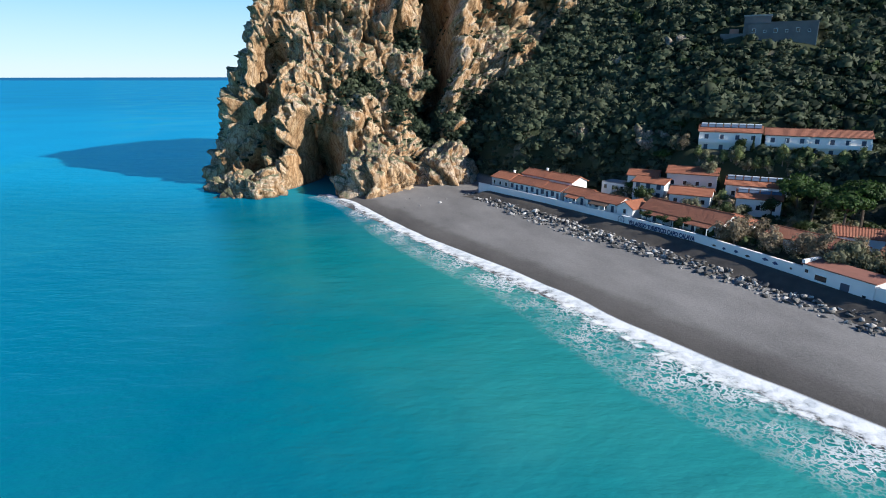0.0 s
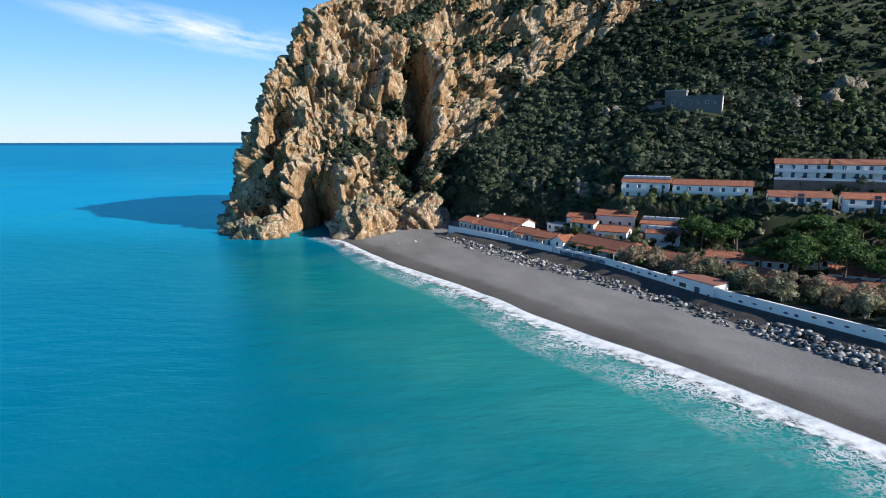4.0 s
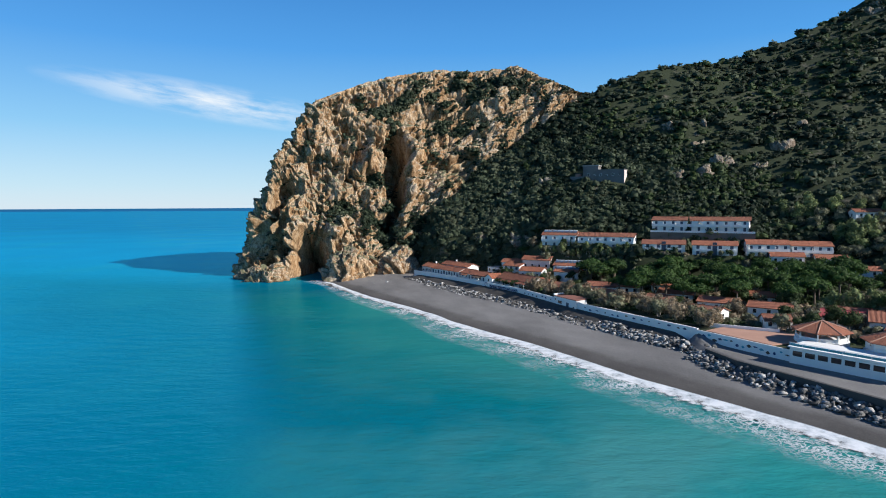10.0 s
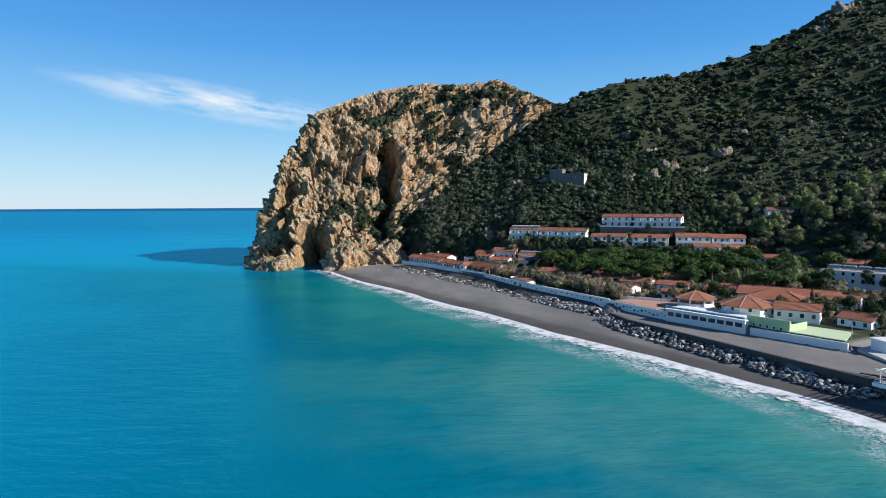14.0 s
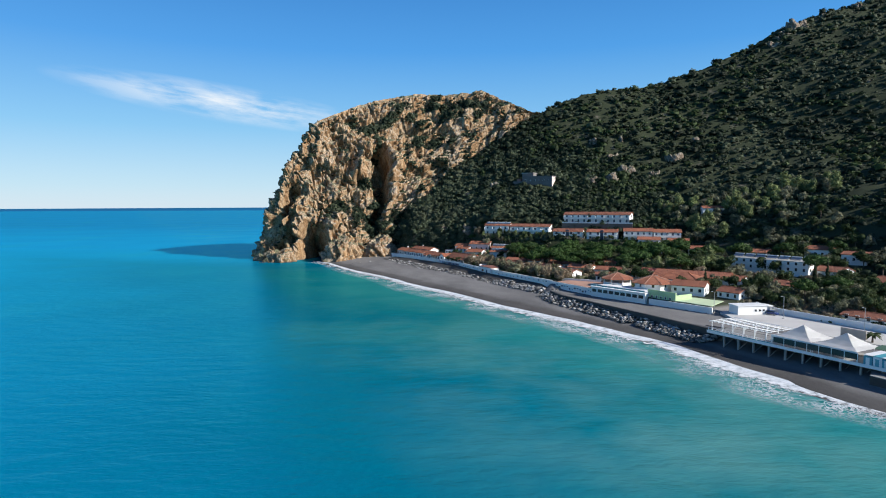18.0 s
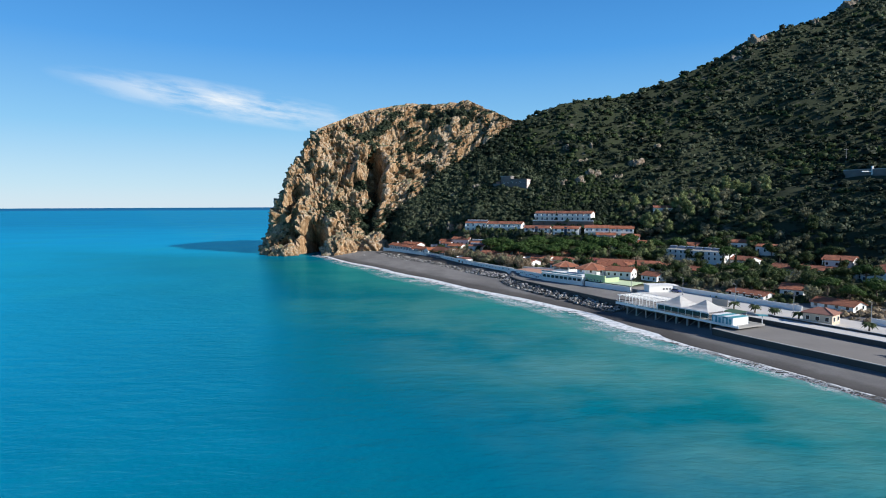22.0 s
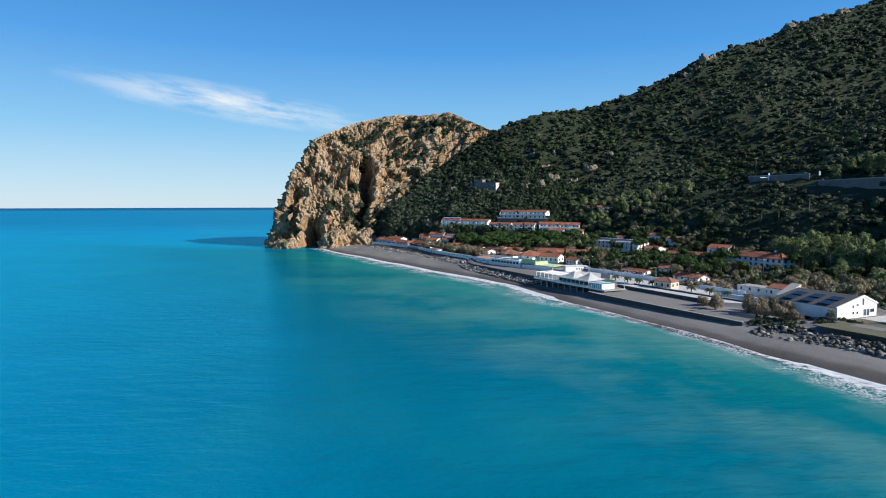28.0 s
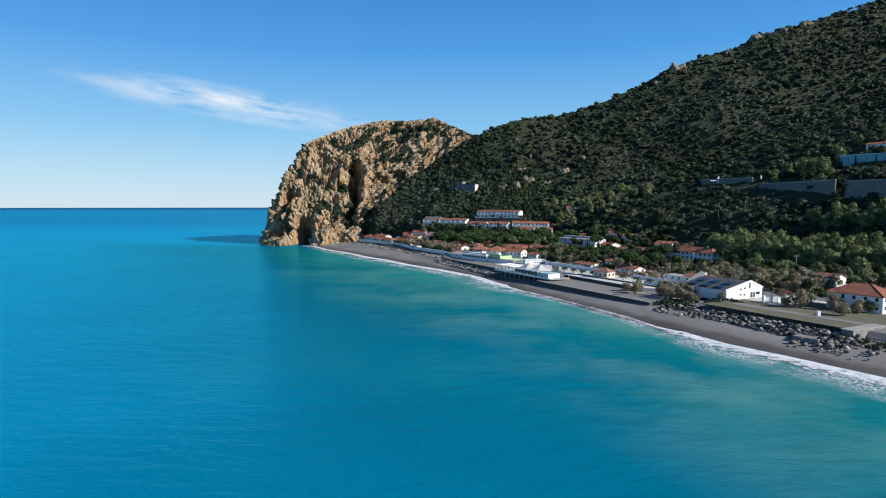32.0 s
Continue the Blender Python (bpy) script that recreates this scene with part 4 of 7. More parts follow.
WIN = {}
for kind, w, h, mat, pane in (("window", 1.0, 1.25, WHITE, GLASS), ("tall", 1.1, 2.1, WHITE, SHUTTER), ("small", 0.7, 0.7, WHITE, GLASS), ("blind", 1.1, 1.35, SHUTTER, SHUTTER), ("wide", 2.4, 1.1, WHITE, GLASS), ("glazed", 2.5, 2.2, WHITE, SHUTTER)):
    WIN[kind] = (shared("window_frame", mat, lambda bm: frame_ring(bm, w, h)), shared("pane", pane, lambda bm: box(bm, -w / 2, -0.035, 0, w / 2, 0.02, h)))


def opening(parent, kind, m, label=""):
    """A window or a door on a wall: its frame, with the pane or leaf in it."""
    f = mesh_part("door" if kind == "tall" else "window", WIN[kind][0], parent, m, label)
    mesh_part("door_leaf" if kind == "tall" else "pane", WIN[kind][1], f)
    return f


def slab_roof(bm, quad, t=0.22):
    """A roof slope of that thickness under four corners."""
    up = [bm.verts.new(c) for c in quad]
    lo = [bm.verts.new((c[0], c[1], c[2] - t)) for c in quad]
    n = len(quad)
    bm.faces.new(up)
    bm.faces.new(lo[::-1])
    for i in range(n):
        bm.faces.new((up[i], lo[i], lo[(i + 1) % n], up[(i + 1) % n]))


def roof_mesh(L, W, H, rise, kind, over=0.45):
    bm = bmesh.new()
    x, y = L / 2 + over, W / 2 + over
    low = H - rise * over / (W / 2) + 0.2
    top = H + rise + 0.2
    if kind == "gable":
        slab_roof(bm, [(-x, -y, low), (x, -y, low), (x, 0, top), (-x, 0, top)])
        slab_roof(bm, [(x, y, low), (-x, y, low), (-x, 0, top), (x, 0, top)])
        box(bm, -x, -0.16, top - 0.1, x, 0.16, top + 0.08)
    elif kind == "hip":
        r = max(L / 2 - W / 2, 0.05)
        slab_roof(bm, [(-x, -y, low), (x, -y, low), (r, 0, top), (-r, 0, top)])
        slab_roof(bm, [(x, y, low), (-x, y, low), (-r, 0, top), (r, 0, top)])
        slab_roof(bm, [(x, -y, low), (x, y, low), (r, 0, top)])
        slab_roof(bm, [(-x, y, low), (-x, -y, low), (-r, 0, top)])
        for sx in (-1, 1):
            for sy in (-1, 1):
                rod(bm, (sx * x, sy * y, low + 0.04), (sx * r, 0, top + 0.04), 0.12, 0.12, 5)
    elif kind == "mono":
        slab_roof(bm, [(-x, -y, H + 0.2), (x, -y, H + 0.2), (x, y, H + rise + 0.2), (-x, y, H + rise + 0.2)])
    else:
        box(bm, -x + over - 0.1, -y + over - 0.1, H, x - over + 0.1, y - over + 0.1, H + 0.15)
    return bm


def body_mesh(L, W, H, rise, kind):
    """Walls up to the eaves, with the gables; 1.5 m of footing below the ground line."""
    bm = bmesh.new()
    x, y = L / 2, W / 2
    z = -2.5
    if kind in ("gable", "mono"):
        if kind == "gable":
            out = [(-y, z), (y, z), (y, H), (0, H + rise), (-y, H)]
        else:
            out = [(-y, z), (y, z), (y, H + rise), (-y, H)]
        a = [bm.verts.new((-x, p, q)) for p, q in out]
        b = [bm.verts.new((x, p, q)) for p, q in out]
        bm.faces.new(a[::-1])
        bm.faces.new(b)
        n = len(out)
        for i in range(n):
            bm.faces.new((a[i], a[(i + 1) % n], b[(i + 1) % n], b[i]))
        bmesh.ops.recalc_face_normals(bm, faces=bm.faces)
    else:
        box(bm, -x, -y, z, x, y, H)
    return bm


CLEAR = []          # plan discs that stay free of scrub


def house(name, label, x, y, ang, L, W, H=2.9, rise=1.4, kind="gable", z=None, storeys=1, front=0, ends=1, mat=None, roof=None, balcony=False, doors=0, panels=0, chimney=False, group="", category="house", win="window", back=0):
    z = ground(x, y) if z is None else z
    ob = thing(name, pose(x, y, z, 0, 0, ang), label, category, group)
    part("wall", body_mesh(L, W, H, rise, kind), mat or WHITE, ob)
    part("roof", roof_mesh(L, W, H, rise, kind), roof or (TILES if kind != "flat" else CONCRETE), ob)
    for f in range(storeys):
        zf = f * H / storeys
        n = front
        for k in range(n):
            px = -L / 2 + (k + 0.5) * L / n
            is_door = doors and (k % doors == doors - 1) and (f == 0 or balcony)
            opening(ob, "tall" if is_door else win, pose(px, -W / 2 - 0.02, zf + (0.1 if is_door else 0.5 if win == "glazed" else 1.0)))
        for k in range(back):
            opening(ob, win, pose(-L / 2 + (k + 0.5) * L / back, W / 2 + 0.02, zf + 1.0, 0, 0, 180))
        for k in range(ends):
            py = -W / 2 + (k + 0.5) * W / ends
            opening(ob, win, pose(L / 2 + 0.02, py, zf + (0.5 if win == "glazed" else 1.0), 0, 0, 90))
            opening(ob, win, pose(-L / 2 - 0.02, py, zf + (0.5 if win == "glazed" else 1.0), 0, 0, -90))
    if balcony:
        zf = H / storeys
        part("balcony_slab", block(-L / 2, -W / 2 - 1.3, zf - 0.2, L / 2, -W / 2, zf), mat or WHITE, ob)
        part("balcony_parapet", block(-L / 2, -W / 2 - 1.3, zf + 0.003, L / 2, -W / 2 - 1.18, zf + 0.95), mat or WHITE, ob)
        n = max(2, int(L / 5))
        for k in range(n + 1):
            px = -L / 2 + 0.1 + k * (L - 0.2) / n
            part("balcony_divider", block(px - 0.1, -W / 2 - 1.17, zf + 0.003, px + 0.1, -W / 2, zf + 1.9), mat or WHITE, ob)
    for k in range(panels):
        px = -L / 2 + (k + 0.5) * L / panels
        w = L / panels * 0.43
        a = math.atan2(rise, W / 2) if kind == "gable" else 0.35
        y0, y1 = (-W * 0.24, -W * 0.06) if kind == "gable" else (-0.9, 0.9)
        zz = (lambda yy: H + rise * (1 + 2 * yy / W) + 0.42) if kind == "gable" else (lambda yy: H + 0.5 + (yy + 0.9) * 0.45)
        bm = bmesh.new()
        slab_roof(bm, [(px - w, y0, zz(y0)), (px + w, y0, zz(y0)), (px + w, y1, zz(y1) + 0.12), (px - w, y1, zz(y1) + 0.12)], 0.1)
        part("solar_panel", bm, SOLAR, ob, "dark glass solar panel")
        bm = bmesh.new()
        rod(bm, (px - w, y1, zz(y1) + 0.25), (px + w, y1, zz(y1) + 0.25), 0.24, 0.24, 8)
        part("water_tank", bm, WHITEMETAL, ob, "white solar water tank")
    if chimney:
        bm = block(L * 0.2, 0.3, H, L * 0.2 + 0.6, 0.9, H + rise + 0.9)
        box(bm, L * 0.2 - 0.08, 0.22, H + rise + 0.903, L * 0.2 + 0.68, 0.98, H + rise + 1.05)
        part("chimney", bm, WHITE, ob)
    CLEAR.append((x, y, max(L, W) / 2 + 1.0))
    if L > 1.5 * W:
        c, s_ = math.cos(radians(ang)), math.sin(radians(ang))
        for q in (-0.4, -0.2, 0.2, 0.4):
            CLEAR.append((x + c * L * q, y + s_ * L * q, W / 2 + 0.8))
        CLEAR[-5] = (x, y, W / 2 + 0.8)
    return ob


def veranda(ob, L, W, H, deep=2.2, posts=4, roof=None):
    """A lean-to porch on posts along the front."""
    bm = bmesh.new()
    slab_roof(bm, [(-L / 2, -W / 2 - deep, H - 0.75), (L / 2, -W / 2 - deep, H - 0.75), (L / 2, -W / 2 - 0.05, H - 0.1), (-L / 2, -W / 2 - 0.05, H - 0.1)], 0.15)
    part("porch_roof", bm, roof or TILES, ob)
    for k in range(posts):
        px = -L / 2 + 0.2 + k * (L - 0.4) / (posts - 1)
        part("porch_post", block(px - 0.1, -W / 2 - deep + 0.1, -0.5, px + 0.1, -W / 2 - deep + 0.3, H - 0.85), WHITE, ob)


def coast_house(name, label, s, off, L, W, turn=0.0, **kw):
    x, y = at(s, float(wall_d(s)) + off)
    slope = (float(wall_d(s + 4)) - float(wall_d(s - 4))) / 8
    return house(name, label, x, y, COAST_DEG + math.degrees(math.atan(slope)) + turn, L, W, **kw)


# the row behind the wall
G = "bungalows behind the sea wall"
coast_house("bungalow", "pinkish end bungalow with terracotta roof", 34, 6.5, 9, 8, H=3.4, rise=1.5, front=3, z=7.0, group=G, mat=PINKISH, chimney=True)
coast_house("bungalow", "long white terraced bungalow with dark shutters", 46, 6.0, 14.5, 7, H=3.0, rise=1.5, front=6, doors=2, z=7.0, group=G, win="blind")
coast_house("bungalow", "long white terraced bungalow with dark shutters", 57.5, 6.0, 9, 7, H=2.9, rise=1.4, front=4, doors=2, z=7.0, group=G, win="blind")
coast_house("bungalow", "raised rear bungalow with broad terracotta roof", 41, 14.0, 11, 7, H=4.6, rise=1.4, front=3, z=7.0, group=G, chimney=True)
coast_house("bungalow", "raised rear bungalow with broad terracotta roof", 53, 13.5, 12, 7, H=4.6, rise=1.5, front=3, z=7.0, group=G)
b = coast_house("bungalow", "white bungalow with dark shaded porch", 68, 6.5, 9, 7, H=2.9, rise=1.5, front=3, doors=3, z=7.0, group=G, win="blind")
veranda(b, 5, 7, 2.9)
b = coast_house("bungalow", "white bungalow with dark shaded porch", 79, 6.0, 11, 7.5, turn=4, H=2.8, rise=1.4, front=4, doors=4, z=7.0, group=G, win="blind")
veranda(b, 6, 7.5, 2.8, roof=WOOD)
coast_house("bungalow", "white bungalow with a gable to the sea", 88.5, 5.0, 6.5, 5.5, turn=90, H=2.8, rise=1.5, front=1, z=7.0, group=G)
b = coast_house("bungalow", "long white bungalow with veranda and white gable", 104, 8.5, 24, 8.5, H=3.0, rise=2.2, front=8, doors=2, z=7.0, group=G, win="blind")
veranda(b, 20, 8.5, 3.0, 2.4, 7)
coast_house("bungalow", "white bungalow wing with hipped terracotta roof", 114, 12.0, 8, 10, kind="hip", H=2.8, rise=1.8, front=2, z=7.0, group=G)
house("flat_house", "small white flat-roofed house", 57, 193, -49, 9, 6, 3.0, 0, "flat", z=8.5, front=3, group=G)
house("bungalow", "two-storey white house under pines", 65, 184, -45, 10, 7, 5.2, 1.3, z=8.0, storeys=2, front=3, group=G, win="blind")
house("bungalow", "white house with terracotta roof", 64, 190, -30, 9, 6.5, 4.0, 1.4, z=10.5, front=3, group=G)
house("bungalow", "pale house with terracotta roof", 76, 182, -27, 14, 8, 4.4, 1.6, z=12.0, storeys=1, front=4, group=G, mat=PINKISH)
house("bungalow", "white house with terracotta roof among trees", 72, 172, -30, 11, 8, 3.4, 1.5, z=8.6, front=3, group=G)
house("bungalow", "terracotta-roofed house with solar panels", 91, 171.5, -28, 17, 8, 4.0, 1.6, z=10.5, front=4, panels=8, group=G)
house("bungalow", "small white house with solar panels", 87, 163, -28, 11, 8, 4.0, 1.5, z=8.6, front=3, panels=4, group=G)
for x, y, ang, L, W, H in ((82, 128, -60, 18, 8, 2.8), (95, 131, -30, 12, 8, 2.9), (104, 126, -30, 9, 7, 2.9), (93, 112, -60, 12, 8, 2.8), (108, 97, -45, 12, 9, 2.9), (116, 107, -30, 12, 8, 2.9), (113, 76, -50, 12, 8, 2.8), (123, 88, -35, 12, 8, 2.9), (134, 76, -35, 12, 8, 2.8), (127, 60, -12, 7, 6, 2.6), (141, 92, -30, 10, 7, 2.9), (118, 124, -28, 10, 7, 3.0), (150, 62, -35, 10, 7, 2.8)):
    house("bungalow", "low bungalow with faded terracotta roof among trees", x, y, ang, L, W, H, 1.3, z=max(7.0, ground(x, y)), front=3, group=G, kind="gable")

# the shack built into the wall
sx, sy = at(148, float(wall_d(148)) + 1.9)
sh = thing("beach_shack", pose(sx, sy, 3.6, 0, 0, COAST_DEG - 5), "white beach shack built into the sea wall", "shack")
part("wall", block(-7, -2.2, 0, 7, 2.6, 4.9), WHITE, sh)
bm = bmesh.new()
slab_roof(bm, [(-7.3, -2.4, 5.05), (7.3, -2.4, 5.05), (7.3, 2.9, 5.5), (-7.3, 2.9, 5.5)])
part("roof", bm, plain("faded_red_roof", (0.24, 0.1, 0.07), 0.85, 0.3), sh)
part("gable_end", block(-7.25, -2.3, 4.903, -6.6, 2.6, 5.75), WHITE, sh)
opening(sh, "wide", pose(-3, -2.22, 2.4))
opening(sh, "tall", pose(1.8, -2.22, 0.9, 0, 0, 0) @ Matrix.Diagonal((1.6, 1, 1.2, 1)))
opening(sh, "small", pose(-6, -2.22, 3.3))
opening(sh, "small", pose(5.5, -2.22, 1.6))

# apartment blocks on the slope
G = "apartment blocks on the slope"
def ridge_block(label, a, b, W, base, H, **kw):
    """A block whose ridge runs from a to b."""
    a, b = Vector(a), Vector(b)
    m, dv = (a + b) / 2, b - a
    return house("apartment_block", label, m.x, m.y, math.degrees(math.atan2(dv.y, dv.x)), dv.length, W, H, kw.pop("rise", 1.6), z=base, group=G, category="apartment block", **kw)


ridge_block("white two-storey apartment block with roof solar panels", (80.3, 190.6), (95.6, 183.3), 9, 22.3, 6.0, storeys=2, front=4, balcony=True, panels=8, win="blind", doors=1)
ridge_block("long white two-storey apartment block with balcony", (96.6, 182.7), (120.2, 171.4), 9, 22.0, 5.9, storeys=2, front=7, balcony=True, win="blind", doors=1)
ridge_block("long white upper apartment block with many windows", (131, 178), (167.4, 158.2), 9, 30.4, 5.2, storeys=2, front=11, balcony=True, win="blind", doors=1)
for a, c in (((120.5, 161.2), (137.3, 155.0)), ((139.6, 152.5), (156.0, 145.8))):
    o = ridge_block("white apartment block with recessed dark stair bay", a, c, 8.5, 20.4, 5.1, storeys=2, front=4, win="blind")
    part("stair_bay", block(-0.9, -4.4, 0, 0.9, -4.0, 6.3), SHUTTER, o, "dark recessed stair bay")
    for px in (-4.6, 4.6):
        part("balcony_parapet", block(px - 3.2, -5.3, 2.5, px + 3.2, -4.25, 3.4), WHITE, o)
ridge_block("wide white apartment block with long veranda", (159.7, 146.1), (175, 141.2), 9, 20.6, 5.6, storeys=2, front=5, balcony=True, win="blind", doors=1)
ridge_block("wide white apartment block with long veranda", (175.6, 141), (189.8, 136.4), 9, 20.4, 5.4, storeys=2, front=5, balcony=True, win="blind", doors=1)
house("annex", "low white annex with terracotta roof", 171, 134.5, -18, 12, 6, 3.2, 1.3, z=18.6, front=4, group=G)
house("annex", "low white annex with terracotta roof", 186, 129.5, -18, 11, 6, 3.0, 1.3, z=18.2, front=4, group=G)
house("annex", "low white annex with terracotta roof", 172, 127, -18, 9, 6, 2.6, 1.2, z=15.6, front=3, group=G)
house("annex", "small house with terracotta roof under trees", 192, 118, -20, 9, 7, 2.8, 1.2, z=15.0, front=2, group=G)
rw = thing("retaining_wall", pose(146.5, 160.5, 22, 0, 0, -27.5), "brown stone retaining wall below the upper block", "wall")
part("wall", block(-22, -0.5, -4, 22, 0.5, 8.2), WALLSTONE, rw)
part("rail", block(-22, -0.1, 8.203, 22, 0.1, 9.0), WHITE, rw, "white parapet rail")
house("villa", "small house with orange roof among hillside trees", 212, 147, -10, 12, 7, 3.0, 1.2, z=ground(212, 147) - 0.3, front=3)

# the ruin on the hillside
ru = thing("stone_ruin", pose(117.5, 227.5, 55.5, 0, 0, -27), "grey stone ruin with flat roof on the hillside", "ruin")
part("main_block", block(-8, -4.5, -6, 13.5, 4.5, 6.6), STONE, ru)
part("parapet", block(-8.2, -4.7, 6.603, 13.7, 4.7, 7.1), STONE, ru)
part("upper_block", block(-9.5, -3.0, -6, -1.0, 4.45, 9.2), STONE, ru)
part("cornice", block(-9.8, -3.3, 9.203, -0.7, 4.75, 9.7), CONCRETE, ru, "pale weathered cornice")
part("low_wing", block(-17, -2.5, -6, -9.6, 3.0, 3.6), STONE, ru)
part("brick_hut", block(-14, -2.0, 3.603, -11, 1.5, 5.2), plain("faded_red_brick", (0.33, 0.16, 0.12), 0.9, 0.25), ru, "faded red brick hut")
part("pink_end", block(13.503, -4.4, -6, 13.62, 4.4, 6.5), PINKISH, ru, "faded pink plaster end wall")
for k in range(6):
    opening(ru, "small" if k % 2 else "window", pose(-6 + k * 3.4, -4.53, 3.6), "dark empty window")
CLEAR.extend([(117.5, 227.5, 6.5), (108, 232.5, 6.5), (126, 223, 6.5), (101, 236, 3)])

# ---- terrace bar, pavilions, court ----
G = "terrace pavilions"
def round_pavilion(s, d, r, h, rise, z, label, open_sides):
    """An eight-sided pavilion: panels or posts under a ribbed tiled cone."""
    x, y = at(s, d)
    ob = thing("pavilion", pose(x, y, z, 0, 0, COAST_DEG), label, "pavilion", "terrace pavilions")
    ring = [(math.cos(radians(22.5 + 45 * k)), math.sin(radians(22.5 + 45 * k))) for k in range(8)]
    part("floor_slab", prism(bmesh.new(), [(r * a, r * b) for a, b in ring], -3.5, 0.15), WHITE, ob)
    for k in range(8):
        (a, b), (c, e) = ring[k], ring[(k + 1) % 8]
        part("post", block(0.93 * r * a - 0.17, 0.93 * r * b - 0.17, 0.153, 0.93 * r * a + 0.17, 0.93 * r * b + 0.17, h), WHITE, ob)
        m = pose(0.91 * r * (a + c) / 2, 0.91 * r * (b + e) / 2, 0.153, 0, 0, 67.5 + 45 * k + 67.5)
        side = 0.36 * r * 2 - 0.2
        low = part("wall_panel", block(-side / 2, -0.1, 0, side / 2, 0.1, 0.85 if open_sides else h - 0.16), WHITE, ob)
        low.matrix_basis = m
        if not open_sides:
            opening(ob, "window", m @ pose(0, -0.12, 1.0))
            opening(ob, "window", m @ pose(0, 0.12, 1.0, 0, 0, 180))
    bm = bmesh.new()
    for k in range(8):
        (a, b), (c, e) = ring[k], ring[(k + 1) % 8]
        slab_roof(bm, [(1.12 * r * a, 1.12 * r * b, h), (1.12 * r * c, 1.12 * r * e, h), (0.03 * c, 0.03 * e, h + rise), (0.03 * a, 0.03 * b, h + rise)], 0.2)
    part("roof", bm, TILES, ob)
    for a, b in ring:
        bm = bmesh.new()
        rod(bm, (1.12 * r * a, 1.12 * r * b, h + 0.04), (0, 0, h + rise + 0.05), 0.13, 0.1, 5)
        part("ridge_tiles", bm, TERRACE, ob, "paler mortared ridge tiles")
    bm = bmesh.new()
    rod(bm, (0, 0, h + rise - 0.1), (0, 0, h + rise + 0.6), 0.14, 0.05, 6)
    part("finial", bm, TERRACE, ob)
    CLEAR.append((x, y, r + 1.0))
    return ob


round_pavilion(233.5, 60.5, 6.2, 2.5, 2.4, 8.4, "open eight-sided pavilion with ribbed terracotta roof", True)
round_pavilion(251.0, 62.5, 7.6, 2.6, 2.9, 8.4, "white eight-sided pavilion with ribbed terracotta roof", False)
x, y = at(249.5, 80)
house("pavilion", "large white hall with broad terracotta hip roof", x, y, COAST_DEG + 22, 18, 12, 3.0, 2.4, "hip", z=8.4, front=6, ends=3, group=G, category="pavilion")
x, y = at(263, 70)
house("pavilion", "white hall wing with terracotta roof", x, y, COAST_DEG + 26, 12, 8, 3.2, 1.7, "gable", z=7.6, front=4, ends=2, group=G, category="pavilion")
x, y = at(246, 92)
house("pavilion", "long low hall with dull terracotta roof", x, y, COAST_DEG + 26, 30, 13, 3.2, 2.0, "gable", z=8.2, front=6, ends=2, group=G, category="pavilion")
x, y = at(226, 84)
house("pavilion", "small house with bright red roof", x, y, COAST_DEG + 20, 10, 7, 2.8, 1.6, "gable", z=8.2, front=3, roof=plain("bright_red_roof", (0.45, 0.09, 0.09), 0.7, 0.2), group=G, category="house")
tb = thing("terrace_bar", pose(*at(247.5, float(wall_d(247.5)) + 1.9), 3.6, 0, 0, COAST_DEG + 8), "white terrace bar with a long row of windows", "bar")
part("wall", block(-13, -2.8, 0, 13, 6.5, 4.9), WHITE, tb)
part("slab", block(-13.3, -3.3, 4.903, 13.3, 6.8, 5.2), WHITE, tb)
for k in range(9):
    opening(tb, "wide", pose(-11.2 + k * 2.8, -2.82, 2.9) @ Matrix.Diagonal((0.9, 1, 1.15, 1)))
for k in range(10):
    px = -12.8 + k * 2.84
    part("rail_post", block(px - 0.06, -3.2, 5.203, px + 0.06, -3.08, 6.1), WHITEMETAL, tb)
part("rail", block(-13, -3.2, 6.103, 13, -3.08, 6.2), WHITEMETAL, tb)
part("rail_panel", block(-13, -3.16, 5.4, 13, -3.12, 6.0), TEAL, tb, "blue-green glass rail panel")
gw = thing("green_wall", pose(*at(265.5, 51.5), 3.8, 0, 0, COAST_DEG + 4), "pale green painted court wall", "wall")
part("wall", block(-6, -0.25, 0, 6.5, 0.25, 6.2), GREEN, gw)
part("side_wall", block(6.253, 0.253, 0, 6.5, 9, 5.2), GREEN, gw)
for k in range(5):
    opening(gw, "small", pose(-3.8 + k * 2.0, -0.27, 3.4))
bt = thing("boundary_terrace", pose(*at(213, 58.5), 7.5, 0, 0, COAST_DEG + 30), "white parapet along the terrace edge", "parapet")
part("parapet", block(-9, -0.2, -0.3, 9, 0.2, 0.8), WHITE, bt)
part("pier", block(-9.4, -0.4, -0.3, -8.4, 0.4, 2.2), WHITE, bt)

# ---- kiosk, bathing platform, hut on the seafront ----
ki = thing("kiosk", pose(*at(294, 60), 5.2, 0, 0, COAST_DEG + 68), "white flat-roofed kiosk by the road", "kiosk")
part("wall", block(-4.2, -2.6, 0, 6, 2.6, 3.0), WHITE, ki)
part("roof", block(-4.5, -2.9, 3.003, 6.3, 2.9, 3.25), WHITEMETAL, ki)
for k in range(3):
    opening(ki, "small", pose(2.0 + k * 1.4, -2.62, 1.2))
part("awning_post", block(7.4, -2.3, 0, 7.6, -2.1, 2.8), WHITEMETAL, ki)
part("awning", block(6.303, -2.5, 2.8, 8.6, 2.5, 2.95), CANVAS, ki)

